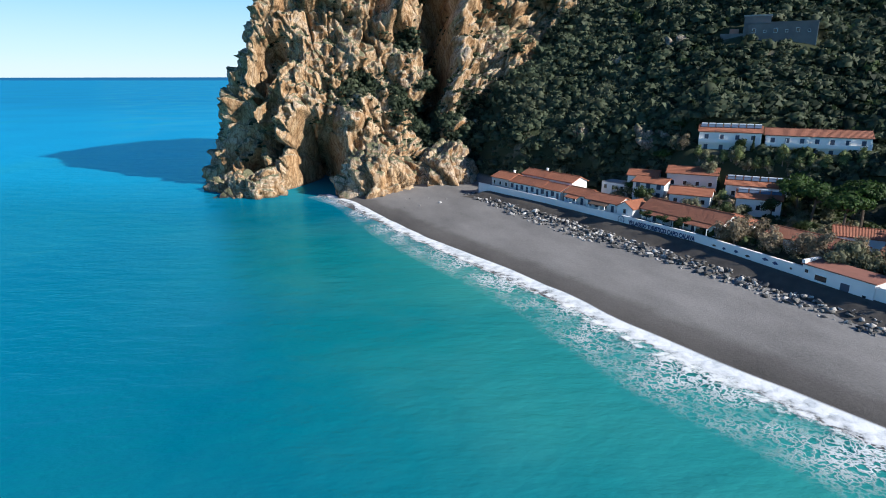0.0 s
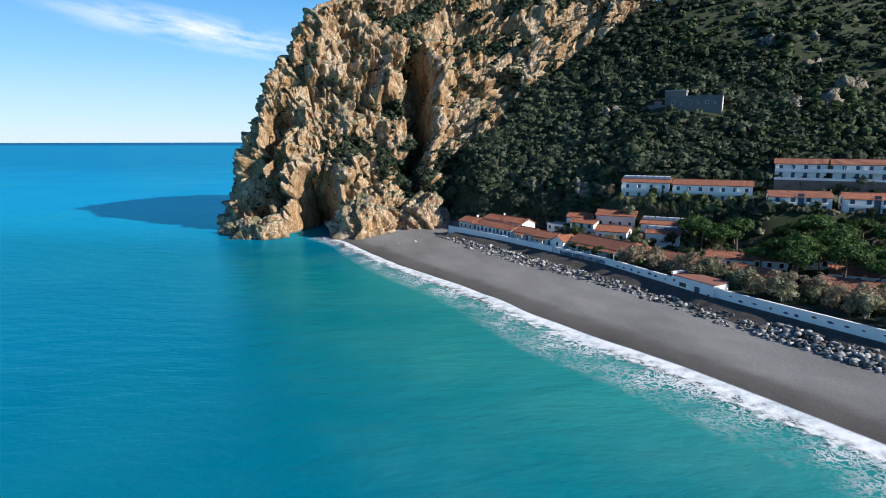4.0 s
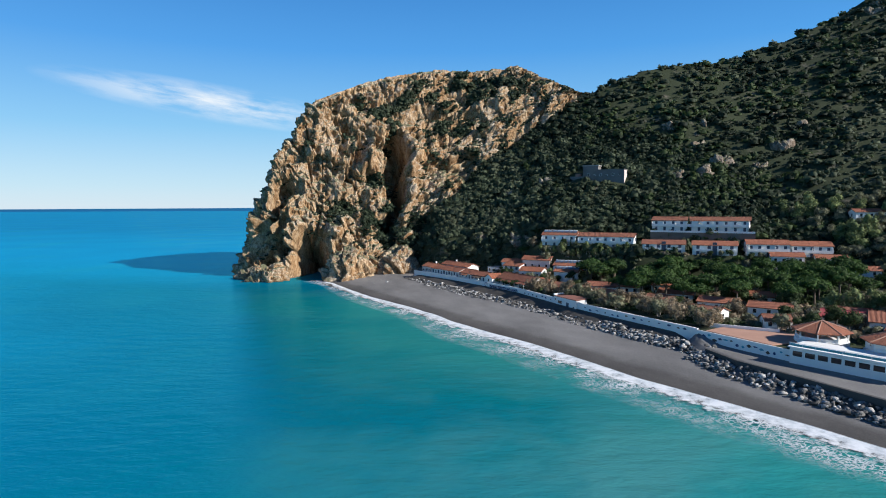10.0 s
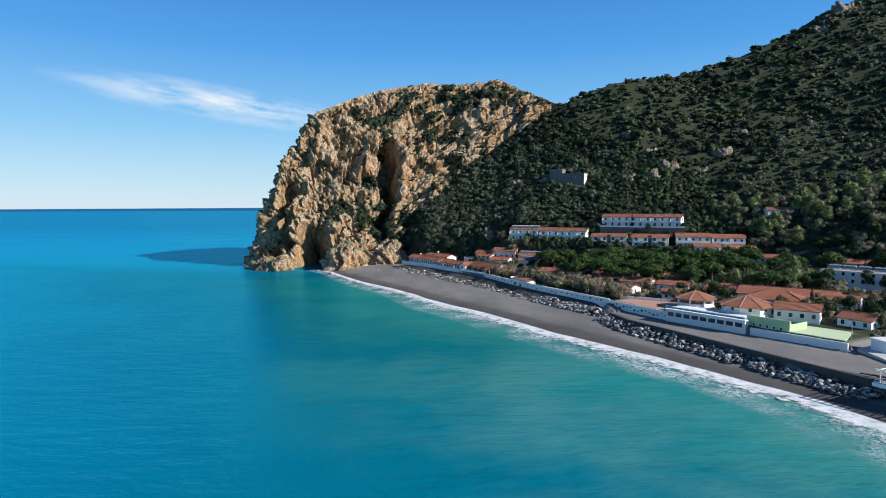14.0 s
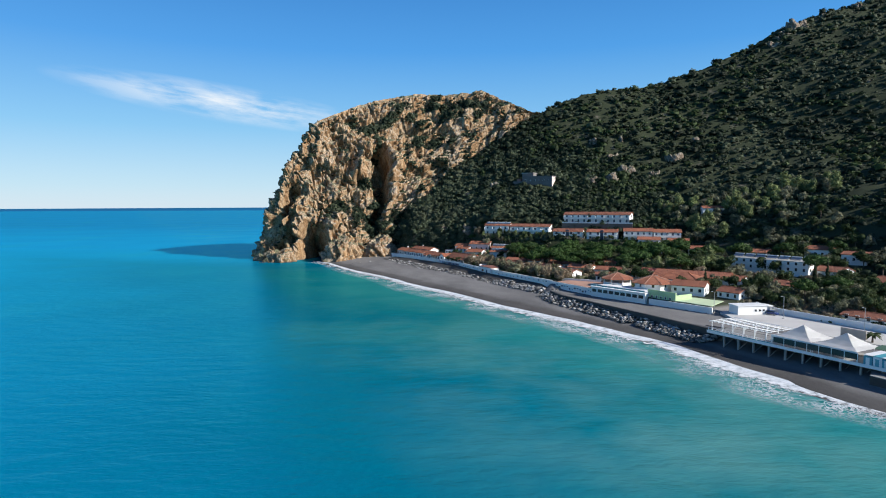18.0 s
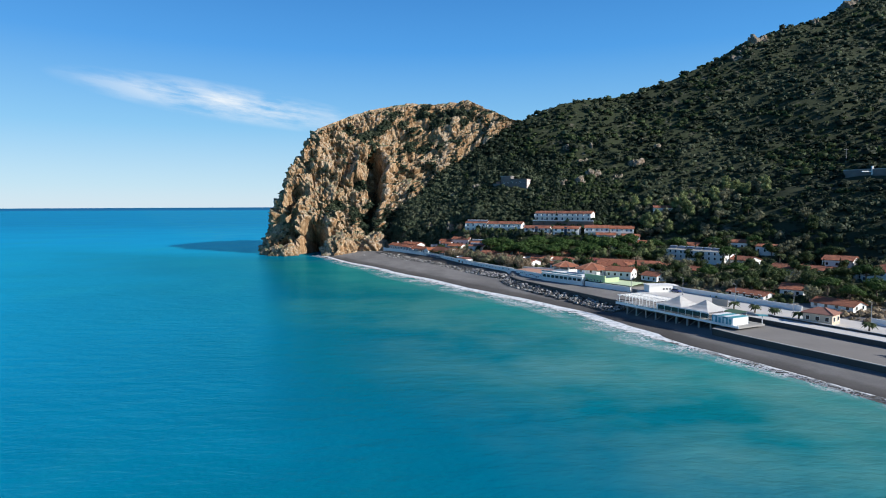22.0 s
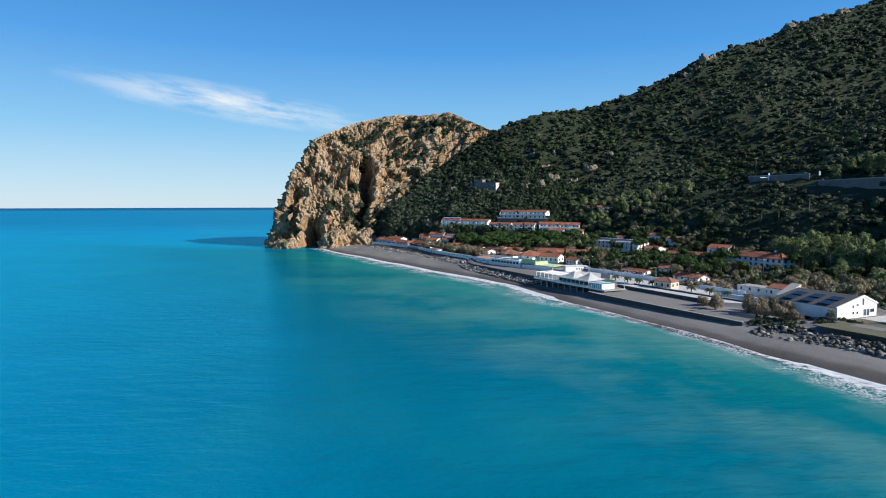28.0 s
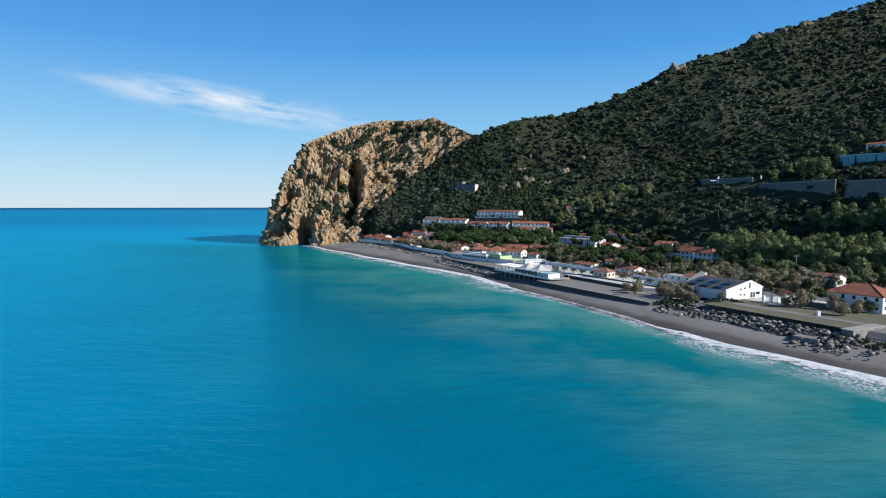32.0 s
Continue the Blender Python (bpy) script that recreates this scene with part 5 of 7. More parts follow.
DECK = 5.0
pier = thing("bathing_platform", pose(*at(330, 30.5), 0, 0, 0, COAST_DEG - 1), "white seafront bathing platform on concrete piles", "pier")
part("deck", block(-24, -4.5, DECK - 0.45, 28.5, 7.5, DECK), CONCRETE, pier)
part("fascia", block(-24.1, -4.65, DECK - 0.4, 28.6, -4.503, DECK + 0.35), WHITEMETAL, pier, "white fascia board")
for k in range(10):
    px = -19 + k * 4.6
    bm = block(px - 0.22, -3.7, 0.2, px + 0.22, -3.26, DECK - 0.453)
    box(bm, px - 0.45, -3.95, -0.8, px + 0.45, -3.0, 1.3)
    part("pile", bm, CONCRETE, pier)
    bm = bmesh.new()
    rod(bm, (px, -3.4, 1.4), (px, 3.0, DECK - 0.5), 0.14, 0.14, 5)
    part("brace", bm, CONCRETE, pier)
for k in range(36):
    px = -23.7 + k * 1.4
    if -4 < px < 20:
        continue
    part("rail_post", block(px - 0.03, -4.4, DECK + 0.003, px + 0.03, -4.34, DECK + 1.05), WHITEMETAL, pier)
for z in (0.55, 1.053):
    part("rail", block(-23.9, -4.42, DECK + z, -4, -4.3, DECK + z + 0.07), WHITEMETAL, pier)
for k in range(6):
    px = -23 + k * 3.4
    for py in (-3.8, 1.2, 6.4):
        part("pergola_post", block(px - 0.07, py - 0.07, DECK + 0.003, px + 0.07, py + 0.07, DECK + 2.9), WHITEMETAL, pier)
for k in range(13):
    px = -23.5 + k * 1.5
    part("pergola_beam", block(px - 0.06, -4.3, DECK + 2.903, px + 0.06, 7.2, DECK + 3.08), WHITEMETAL, pier)
for py in (-3.8, 1.2, 6.4):
    part("pergola_beam", block(-24, py - 0.08, DECK + 3.083, -4.5, py + 0.08, DECK + 3.22), WHITEMETAL, pier)
part("glass_screen", block(-3.6, -4.3, DECK + 0.9, 17.5, -4.22, DECK + 2.3), GLASS, pier, "dark glass wind screen")
part("glass_rail", block(-24, -4.28, DECK + 0.1, -4, -4.24, DECK + 0.5), TEAL, pier, "teal glass rail panel")
for k in range(8):
    px = -3.6 + k * 3.0
    part("screen_post", block(px - 0.07, -4.36, DECK + 0.003, px + 0.07, -4.303, DECK + 2.6), WHITEMETAL, pier)

def tent(x0):
    t = thing("marquee", pier.matrix_basis @ pose(x0, 1.5, DECK), "white peaked canvas marquee on the platform", "marquee", "marquees on the platform")
    w = 5.35
    bm = bmesh.new()
    prof = ((1.0, 2.6), (0.7, 3.1), (0.4, 4.0), (0.18, 4.9), (0.02, 5.6))
    rings = []
    for r, z in prof:
        rings.append([bm.verts.new((c[0] * r * w, c[1] * r * w, z)) for c in ((-1, -1), (0, -1), (1, -1), (1, 0), (1, 1), (0, 1), (-1, 1), (-1, 0))])
    for a, b2 in zip(rings, rings[1:]):
        for i in range(8):
            bm.faces.new((a[i], a[(i + 1) % 8], b2[(i + 1) % 8], b2[i]))
    bm.faces.new(rings[-1])
    bmesh.ops.solidify(bm, geom=bm.faces[:], thickness=0.05)
    part("canopy", bm, CANVAS, t)
    for sx in (-1, 1):
        for sy in (-1, 1):
            part("pole", block(sx * w * 0.97 - 0.06, sy * w * 0.97 - 0.06, 0.003, sx * w * 0.97 + 0.06, sy * w * 0.97 + 0.06, 2.6), WHITEMETAL, t)
    for a in ((-w, -w, w, -w + 0.05), (-w, w - 0.05, w, w)):
        part("valance", block(a[0], a[1], 2.2, a[2], a[3], 2.597), CANVAS, t)
    return t


tent(0.8)
tent(11.6)
G = "changing cabins on the platform"
for k, (px, mat) in enumerate(((19.4, TEAL), (21.4, WHITEMETAL), (23.3, TEAL), (25.2, WHITEMETAL))):
    cb = thing("cabin", pier.matrix_basis @ pose(px, -1.5, DECK), "blue and white changing cabin on the platform", "cabin", G)
    part("wall", block(-0.9, -2.5, 0.003, 0.9, 4.5, 2.2 + 0.15 * (k % 2)), mat, cb)
    part("roof", block(-0.95, -2.6, 2.4, 0.95, 4.6, 2.5), WHITEMETAL if mat is TEAL else TEAL, cb)
    part("door", block(-0.4, -2.56, 0.1, 0.4, -2.503, 1.9), WHITE if mat is TEAL else TEAL, cb)
gc = thing("green_canopy", pier.matrix_basis @ pose(19.5, 5.4, DECK), "dark green canvas canopy", "canopy")
bm = bmesh.new()
slab_roof(bm, [(-3, -2, 2.6), (3, -2, 2.6), (3, 2, 3.0), (-3, 2, 3.0)], 0.1)
part("canopy", bm, plain("green_canvas", (0.05, 0.11, 0.07), 0.8, 0.2), gc)
for sx in (-2.8, 2.8):
    for sy in (-1.8, 1.8):
        part("pole", block(sx - 0.05, sy - 0.05, 0.003, sx + 0.05, sy + 0.05, 2.55), WHITEMETAL, gc)
sd_ = thing("sun_shelter", pose(*at(358, 37), 5.0), "teal shade on a single pole in the yard", "shelter")
part("pole", block(-0.1, -0.1, 0, 0.1, 0.1, 2.6), WHITEMETAL, sd_)
part("shade", block(-1.4, -1.0, 2.603, 1.4, 1.0, 2.75), TEAL, sd_)

x, y = at(366.5, 53.0)
hut = house("hut", "beige hut with a rusty tiled roof", x, y, COAST_DEG + 12, 8.0, 6.5, 3.2, 1.4, "hip", z=5.42, front=3, ends=2, mat=plain("beige_render", (0.55, 0.45, 0.34), 0.85, 0.15), roof=plain("rusty_roof", (0.25, 0.12, 0.09), 0.85, 0.3))
bb = thing("notice_board", pose(*at(335, 47), 5.2, 0, 0, COAST_DEG), "large beige notice board by the road", "sign")
part("board", block(-3.2, -0.08, 1.2, 3.2, 0.08, 3.6), plain("beige_board", (0.5, 0.42, 0.34), 0.7, 0.15), bb)
for px in (-2.8, 2.8):
    part("post", block(px - 0.1, 0.083, 0, px + 0.1, 0.25, 3.6), METAL, bb)

# hotel and houses behind the road
x, y = 201, 56
hotel = house("hotel", "long white two-storey flat-roofed hotel", x, y, -55, 36, 11, 5.0, 0, "flat", z=12.4, storeys=2, front=11, ends=3, category="hotel", panels=7)
G = "houses behind the seafront road"
for x, y, ang, L, W, H, rise, z, lab in (
        (163, 9, -60, 9, 7, 2.8, 1.5, 6.8, "small white house with terracotta roof"), (215, 42, -60, 20, 10, 3.4, 1.6, 8.4, "long low house with terracotta roof and white gable"),
        (222, 8, -65, 12, 9, 3.8, 1.8, 8.4, "house with terracotta roof and lit white gable"), (187, -32, -62, 16, 7, 1.9, 1.2, 4.9, "low house with faded terracotta roof behind the wall"),
        (203, -33, -40, 8, 8, 3.0, 1.8, 6.5, "orange house with a tiled gable roof"), (205, -57, -60, 14, 8, 2.2, 1.5, 5.4, "low white house with terracotta roof"),
        (236, 2, -62, 30, 9, 3.0, 1.5, 8.6, "long low terracotta-roofed house"), (222, -110, -66, 11, 9, 3.2, 1.2, 6.2, "white and blue house with terracotta roof"),
        (229, 66, -50, 12, 8, 3.6, 1.5, 11.5, "house with terracotta roof on the slope"), (212, 84, -45, 14, 8, 3.4, 1.5, 12.0, "house with terracotta roof on the slope"),
        (196, 84, -40, 9, 7, 3.2, 1.4, 11.5, "house with terracotta roof on the slope"), (178, 74, -35, 12, 8, 3.0, 1.4, 9.8, "low terracotta-roofed house among trees"),
        (235, 50, -55, 10, 8, 3.6, 1.2, 12.0, "white house on the slope"), (277, -42, -65, 10, 7, 3.0, 1.4, 13.0, "small terracotta-roofed house among trees"),
        (186, 18, -58, 12, 8, 2.8, 1.4, 8.0, "low terracotta-roofed house among trees"), (173, 36, -50, 14, 9, 2.8, 1.6, 8.0, "low terracotta-roofed house among trees")):
    house("house", lab, x, y, ang, L, W, H, rise, z=max(z, ground(x, y) - 0.8), front=max(2, int(L / 3)), ends=2, group=G)
house("house", "large white house with broad terracotta hip roof", 252, -28, -68, 34, 12, 5.2, 2.6, "hip", z=9.4, storeys=2, front=10, ends=3, group=G, chimney=True, win="blind")
house("house", "white house with gable lit by the sun", 247, 10, -50, 12, 9, 3.4, 1.8, z=13.2, front=3, ends=2, group=G)
house("house", "low white flat building", 219, -98, -64, 20, 7, 2.6, 0, "flat", z=5.6, front=5, ends=2, group=G)
house("house", "white house with terracotta hip roof beside the lawn", 252, -173, -55, 17, 12, 5.6, 3.0, "hip", z=5.9, front=5, ends=3, storeys=2, group=G)
house("house", "small orange-roofed house among trees", 268, -128, -60, 9, 8, 3.2, 1.5, z=8.5, front=2, group=G)
lw = thing("garden_wall", pose(*at(404, 52), 5.4, 0, 0, COAST_DEG + 6), "white balustraded garden wall", "wall")
part("wall", block(-9, -0.2, 0, 9, 0.2, 1.5), WHITE, lw)
part("coping", block(-9.1, -0.35, 1.503, 9.1, 0.35, 1.65), WHITE, lw)

# the white hall with a mansard gable
hx, hy, ha = 219.5, -137.5, 23.4
hall = thing("white_hall", pose(hx, hy, 5.6, 0, 0, ha), "white hall with tall gable and dark flat roof", "hall")
def hall_body():
    bm = bmesh.new()
    out = [(-9.3, -2), (9.3, -2), (9.3, 3.7), (3.0, 6.2), (-9.3, 3.2)]
    a = [bm.verts.new((p, -11, q)) for p, q in out]
    b2 = [bm.verts.new((p, 12, q)) for p, q in out]
    bm.faces.new(a)
    bm.faces.new(b2[::-1])
    for i in range(5):
        bm.faces.new((a[i], b2[i], b2[(i + 1) % 5], a[(i + 1) % 5]))
    bmesh.ops.recalc_face_normals(bm, faces=bm.faces)
    return bm
part("wall", hall_body(), WHITE, hall)
bm = bmesh.new()
slab_roof(bm, [(-9.6, -10.8, 3.3), (3.0, -10.8, 6.32), (3.0, 12.2, 6.32), (-9.6, 12.2, 3.3)], 0.12)
slab_roof(bm, [(3.0, -10.8, 6.32), (9.6, -10.8, 3.75), (9.6, 12.2, 3.75), (3.0, 12.2, 6.32)], 0.12)
part("roof", bm, plain("dark_bitumen_roof", (0.075, 0.078, 0.08), 0.8, 0.25), hall, "dark bitumen roof")
bm = bmesh.new()
slab_roof(bm, [(-9.7, -11.2, 3.55), (3.0, -11.2, 6.75), (3.0, -10.7, 6.75), (-9.7, -10.7, 3.55)], 0.55)
slab_roof(bm, [(3.0, -11.2, 6.75), (9.7, -11.2, 4.05), (9.7, -10.7, 4.05), (3.0, -10.7, 6.75)], 0.55)
part("gable_coping", bm, WHITE, hall)
opening(hall, "tall", pose(2.6, -11.02, 3.6) @ Matrix.Diagonal((0.7, 1, 1, 1)))
opening(hall, "small", pose(0, -11.02, 3.4))
opening(hall, "small", pose(-2, -11.02, 3.0))
opening(hall, "small", pose(-2, -11.02, 0.9))
opening(hall, "small", pose(0, -11.02, 0.9))
opening(hall, "tall", pose(3.6, -11.02, 0.05))
opening(hall, "tall", pose(5.0, -11.02, 0.05))
opening(hall, "wide", pose(7.0, -11.02, 1.0) @ Matrix.Diagonal((0.8, 1, 1, 1)))
bm = bmesh.new()
o4 = [(-3.5, 12.3), (4.5, 12.3), (4.5, 16), (-3.5, 16)]
prism(bm, o4, -2, 3.6)
bm.verts.ensure_lookup_table()
for v in bm.verts:
    if v.co.z > 3 and v.co.x > 0:
        v.co.z = 7.4
part("wedge_wall", bm, plain("cream_render", (0.6, 0.54, 0.45), 0.85, 0.12), hall, "cream wedge-shaped wall")
for k in range(6):
    px, py = -7.2 + (k % 2) * 4.2, -6 + (k // 2) * 6.5
    bm = bmesh.new()
    zz = lambda xx: 3.5 + (xx + 9.6) * 0.24
    slab_roof(bm, [(px - 1.5, py - 2.0, zz(px - 1.5) + 0.35), (px + 1.5, py - 2.0, zz(px + 1.5) + 0.35), (px + 1.5, py + 2.0, zz(px + 1.5) + 0.3), (px - 1.5, py + 2.0, zz(px - 1.5) + 0.3)], 0.15)
    part("skylight", bm, GLASS, hall, "dark glass skylight")
CLEAR.append((hx, hy, 16))
CLEAR.extend([(240, -34, 8), (244, -44, 8), (236, -24, 8), (192, 50, 8), (198, 41, 8), (188, 59, 7), (240, 6, 6)])      # open gardens before the larger houses

# gate porch, stone blocks, posts on the lawn
po = thing("gate_porch", pose(231.5, -163.5, 5.8, 0, 0, 20), "small orange-roofed gate porch with white pillars", "porch")
for px in (-1.8, 1.8):
    part("pillar", block(px - 0.35, -0.35, 0, px + 0.35, 0.35, 3.4), WHITE, po)
part("rear_wall", block(-2.1, 1.6, 0, 2.1, 1.9, 3.4), WHITE, po)
bm = bmesh.new()
slab_roof(bm, [(-2.6, -0.9, 3.4), (0, -0.9, 5.2), (0, 2.3, 5.2), (-2.6, 2.3, 3.4)], 0.2)
slab_roof(bm, [(0, -0.9, 5.2), (2.6, -0.9, 3.4), (2.6, 2.3, 3.4), (0, 2.3, 5.2)], 0.2)
part("roof", bm, TILES, po)
gp = thing("gate_pillars", pose(227.5, -160.5, 5.8, 0, 0, 20), "pair of white gate pillars", "pillar")
for px in (-3.4, 0):
    part("pillar", block(px - 0.4, -0.4, 0, px + 0.4, 0.4, 2.8), WHITE, gp)
QUARRY = plain("pitted_grey_stone_blocks", (0.2, 0.19, 0.175), 0.9, 0.45, 2.5, fine=3.0, relief=0.2)
st = thing("stone_bastion", pose(*at(499, 30), 0.5, 0, 0, COAST_DEG + 90), "pale squared stone bastion above the beach", "bastion")
part("wall", block(-7, -1.6, 0, 9, 1.6, 5.4), QUARRY, st)
part("coping", block(-7.2, -1.8, 5.403, 9.2, 1.8, 5.65), CONCRETE, st)
sb = thing("stone_block", pose(*at(492, 16.5), 1.0, 0, 0, COAST_DEG + 8), "large squared concrete block on the rocks", "block")
part("block", block(-3.5, -2, 0, 3.5, 2, 2.4), QUARRY, sb)
wp = thing("white_box", pose(229.5, -186.5, 5.8), "white painted utility box on the lawn", "box")
part("body", block(-0.5, -0.5, 0, 0.5, 0.5, 1.4), WHITE, wp)
part("lid", block(-0.58, -0.58, 1.403, 0.58, 0.58, 1.5), WHITE, wp)

# hillside road, its walls and the teal building
def upslope(name, label, pts, h, mat, thick=0.6, up=0.0):
    a, c = Vector((*pts[0], 0)), Vector((*pts[1], 0))
    m, dv = (a + c) / 2, c - a
    z = pts[2]
    ob = thing(name, pose(m.x, m.y, z, 0, 0, math.degrees(math.atan2(dv.y, dv.x))), label, "wall")
    L = dv.length
    part("wall", block(-L / 2, -thick / 2, -h - 4, L / 2, thick / 2, 0), mat, ob)
    part("parapet", block(-L / 2, -thick / 2 - 0.1, 0.003, L / 2, thick / 2 + 0.1, 0.5), CONCRETE, ob)
    return ob
upslope("road_wall", "grey retaining wall of the hillside road", ((303, 101), (327, 66), 61.5), 4, STONE)
upslope("road_wall", "grey retaining wall of the hillside road", ((326, 54), (338, -14), 56.5), 8, STONE)
upslope("road_wall", "grey retaining wall of the hillside road", ((339, -22), (352, -60), 55.5), 7, STONE)
sg = thing("road_sign", pose(311.5, 88.5, 58.5), "white road marker on the hillside wall", "sign")
part("post", block(-0.5, -0.5, 0, 0.5, 0.5, 5.0), WHITE, sg)
part("plate", block(-6, -0.4, 1.6, -0.503, 0.4, 2.2), WHITE, sg)
sg = thing("road_sign", pose(331, 62, 60.5), "small white road marker beside the hillside road", "sign")
part("post", block(-0.4, -0.4, 0, 0.4, 0.4, 2.6), WHITE, sg)
part("cap", block(-0.5, -0.5, 2.603, 0.5, 0.5, 2.8), WHITE, sg)
PALETEAL = plain("faded_teal_wall", (0.16, 0.36, 0.40), 0.7, 0.25)
tl = thing("teal_building", pose(386, 18, 70, 0, 0, -58), "faded teal building on the hillside behind trees", "building")
part("wall", block(-22, -6, -8, 22, 6, 4.6), PALETEAL, tl)
part("roof", block(-22.5, -6.5, 4.603, 22.5, 6.5, 5.0), METAL, tl)
for k in range(7):
    opening(tl, "window", pose(-17 + k * 5.5, -6.03, 1.2))
house("villa", "small red-roofed house high on the hillside", 402, 44, -50, 14, 8, 3.0, 1.4, z=80.5, front=4)
CLEAR.extend([(386, 18, 12), (378, 32, 10), (396, 4, 10), (376, 12, 9), (383, -2, 8), (370, 27, 7)])
for q in np.linspace(0, 1, 9):
    for (x0, y0), (x1, y1) in (((303, 101), (327, 66)), ((326, 54), (338, -14))):
        CLEAR.append((x0 + (x1 - x0) * q - 4, y0 + (y1 - y0) * q - 4, 6))


GREYROCK = material("grey_hillside_rock", lambda t, n, l, b: build_rock(t, n, l, b, 0.75))


# ---- boulders ----
def boulder_mesh(seed):
    """An angular quarried block: the hull of a few scattered corners."""
    rr = np.random.default_rng(seed)
    co = rr.normal(size=(13, 3))
    co /= np.linalg.norm(co, axis=1, keepdims=True)
    co = co * rr.uniform(0.8, 1.1, (13, 1)) * np.array([rr.uniform(0.95, 1.35), rr.uniform(0.75, 1.05), rr.uniform(0.6, 0.85)])
    bm = bmesh.new()
    for c in co:
        bm.verts.new(c)
    hull = bmesh.ops.convex_hull(bm, input=bm.verts)
    bmesh.ops.delete(bm, geom=[v for v in hull["geom_interior"] if isinstance(v, bmesh.types.BMVert)], context="VERTS")
    bmesh.ops.triangulate(bm, faces=bm.faces)
    me = bpy.data.meshes.new("boulder")
    bm.to_mesh(me)
    bm.free()
    me.materials.append(BOULDER)
    return me


BOULDERS = [boulder_mesh(k) for k in range(8)]
armour = thing("boulder_armour", pose(0, 0, 0), "rough grey boulders piled along the sea wall", "boulders")


def boulder_spots(s0, s1, d0, d1, n, r0, r1, heap=0.0):
    out = []
    for _ in range(n):
        s = rng.uniform(s0, s1)
        q = rng.uniform(0, 1)
        a = d0(s) if callable(d0) else d0
        c = d1(s) if callable(d1) else d1
        d = a + (c - a) * q
        if rng.uniform(0, 1) > 0.55 + 0.9 * float(fbm(np.array([s / 5.0, d / 3.0, 0.0]), 2, 55)):
            continue
        r = r0 + (r1 - r0) * rng.uniform(0, 1) ** 2.2
        x, y = at(s, d)
        base = float(np.interp(d - shore_d(s), [0, 10, 40], [0.3, 1.2, 3.7]))
        out.append((x, y, base + r * 0.25 + heap * q * rng.uniform(0.5, 1.0), r))
    return out


near = boulder_spots(30, 170, lambda s: 37.0 + 1.6 * math.sin(s / 17) - (1.5 if s < 60 else 0), lambda s: 42.3 + 1.0 * math.sin(s / 11), 540, 0.4, 1.05, 0.9)
for x, y, z, r in near[:300]:
    m = pose(x, y, z, rng.uniform(-30, 30), rng.uniform(-30, 30), rng.uniform(0, 360)) @ Matrix.Diagonal((r, r, r, 1))
    mesh_part("boulder", BOULDERS[int(rng.integers(8))], armour, m)


def soup(name, spots, protos, mat, label, category, smooth_shade=False):
    """Many copies of small forms in one mesh."""
    vs, fs, base = [], [], 0
    for k, spot in enumerate(spots):
        pv, pf = protos[k % len(protos)]
        x, y, z, r = spot[:4]
        a = rng.uniform(0, 2 * math.pi)
        ca, sa = math.cos(a), math.sin(a)
        q = pv * np.array([r, r, r * (spot[4] if len(spot) > 4 else 1.0)])
        q = np.stack([q[:, 0] * ca - q[:, 1] * sa + x, q[:, 0] * sa + q[:, 1] * ca + y, q[:, 2] + z], -1)
        vs.append(q)
        fs.append(pf + base)
        base += len(pv)
    return tagged(new(name, raw(name, np.concatenate(vs), np.concatenate(fs), mat, smooth_shade)), label, category, kind="stuff")


def proto_of(me):
    v = np.zeros(len(me.vertices) * 3)
    me.vertices.foreach_get("co", v)
    f = np.array([p.vertices[:] for p in me.polygons])
    return v.reshape(-1, 3), f


ROCKS = [proto_of(m) for m in BOULDERS]
more = boulder_spots(24, 172, lambda s: 36.4 + 1.6 * math.sin(s / 17), lambda s: 43.4, 2600, 0.22, 0.75, 0.8)
more += boulder_spots(172, 218, lambda s: 36.5, lambda s: 42.5, 1300, 0.3, 1.05, 1.6)
more += boulder_spots(214, 306, lambda s: float(edge_d(s)) - 6.0, lambda s: float(edge_d(s)) - 0.6, 2500, 0.3, 0.95, 1.5)
soup("boulders", more, ROCKS, BOULDER, "rough grey boulders heaped on dark sand", "boulders")
DARKROCK = stones("dark_brown_boulder", (0.05, 0.046, 0.042), (0.15, 0.14, 0.125), (0.36, 0.34, 0.31))
far_heap = boulder_spots(434, 503, lambda s: 16.5 + 2 * math.sin(s / 9), lambda s: 24.0, 2300, 0.3, 1.15, 2.0)
far_heap += boulder_spots(490, 512, lambda s: 8.0, lambda s: 20.0, 90, 0.4, 1.5, 0.8)
soup("boulders", far_heap, ROCKS, DARKROCK, "dark broken rocks below the lawn", "boulders")
small = boulder_spots(-14, 30, lambda s: 14.0, lambda s: 40.0, 26, 0.2, 0.7, 0.0)
soup("stones", small, ROCKS, BOULDER, "scattered stones on the sand below the cape", "stones")


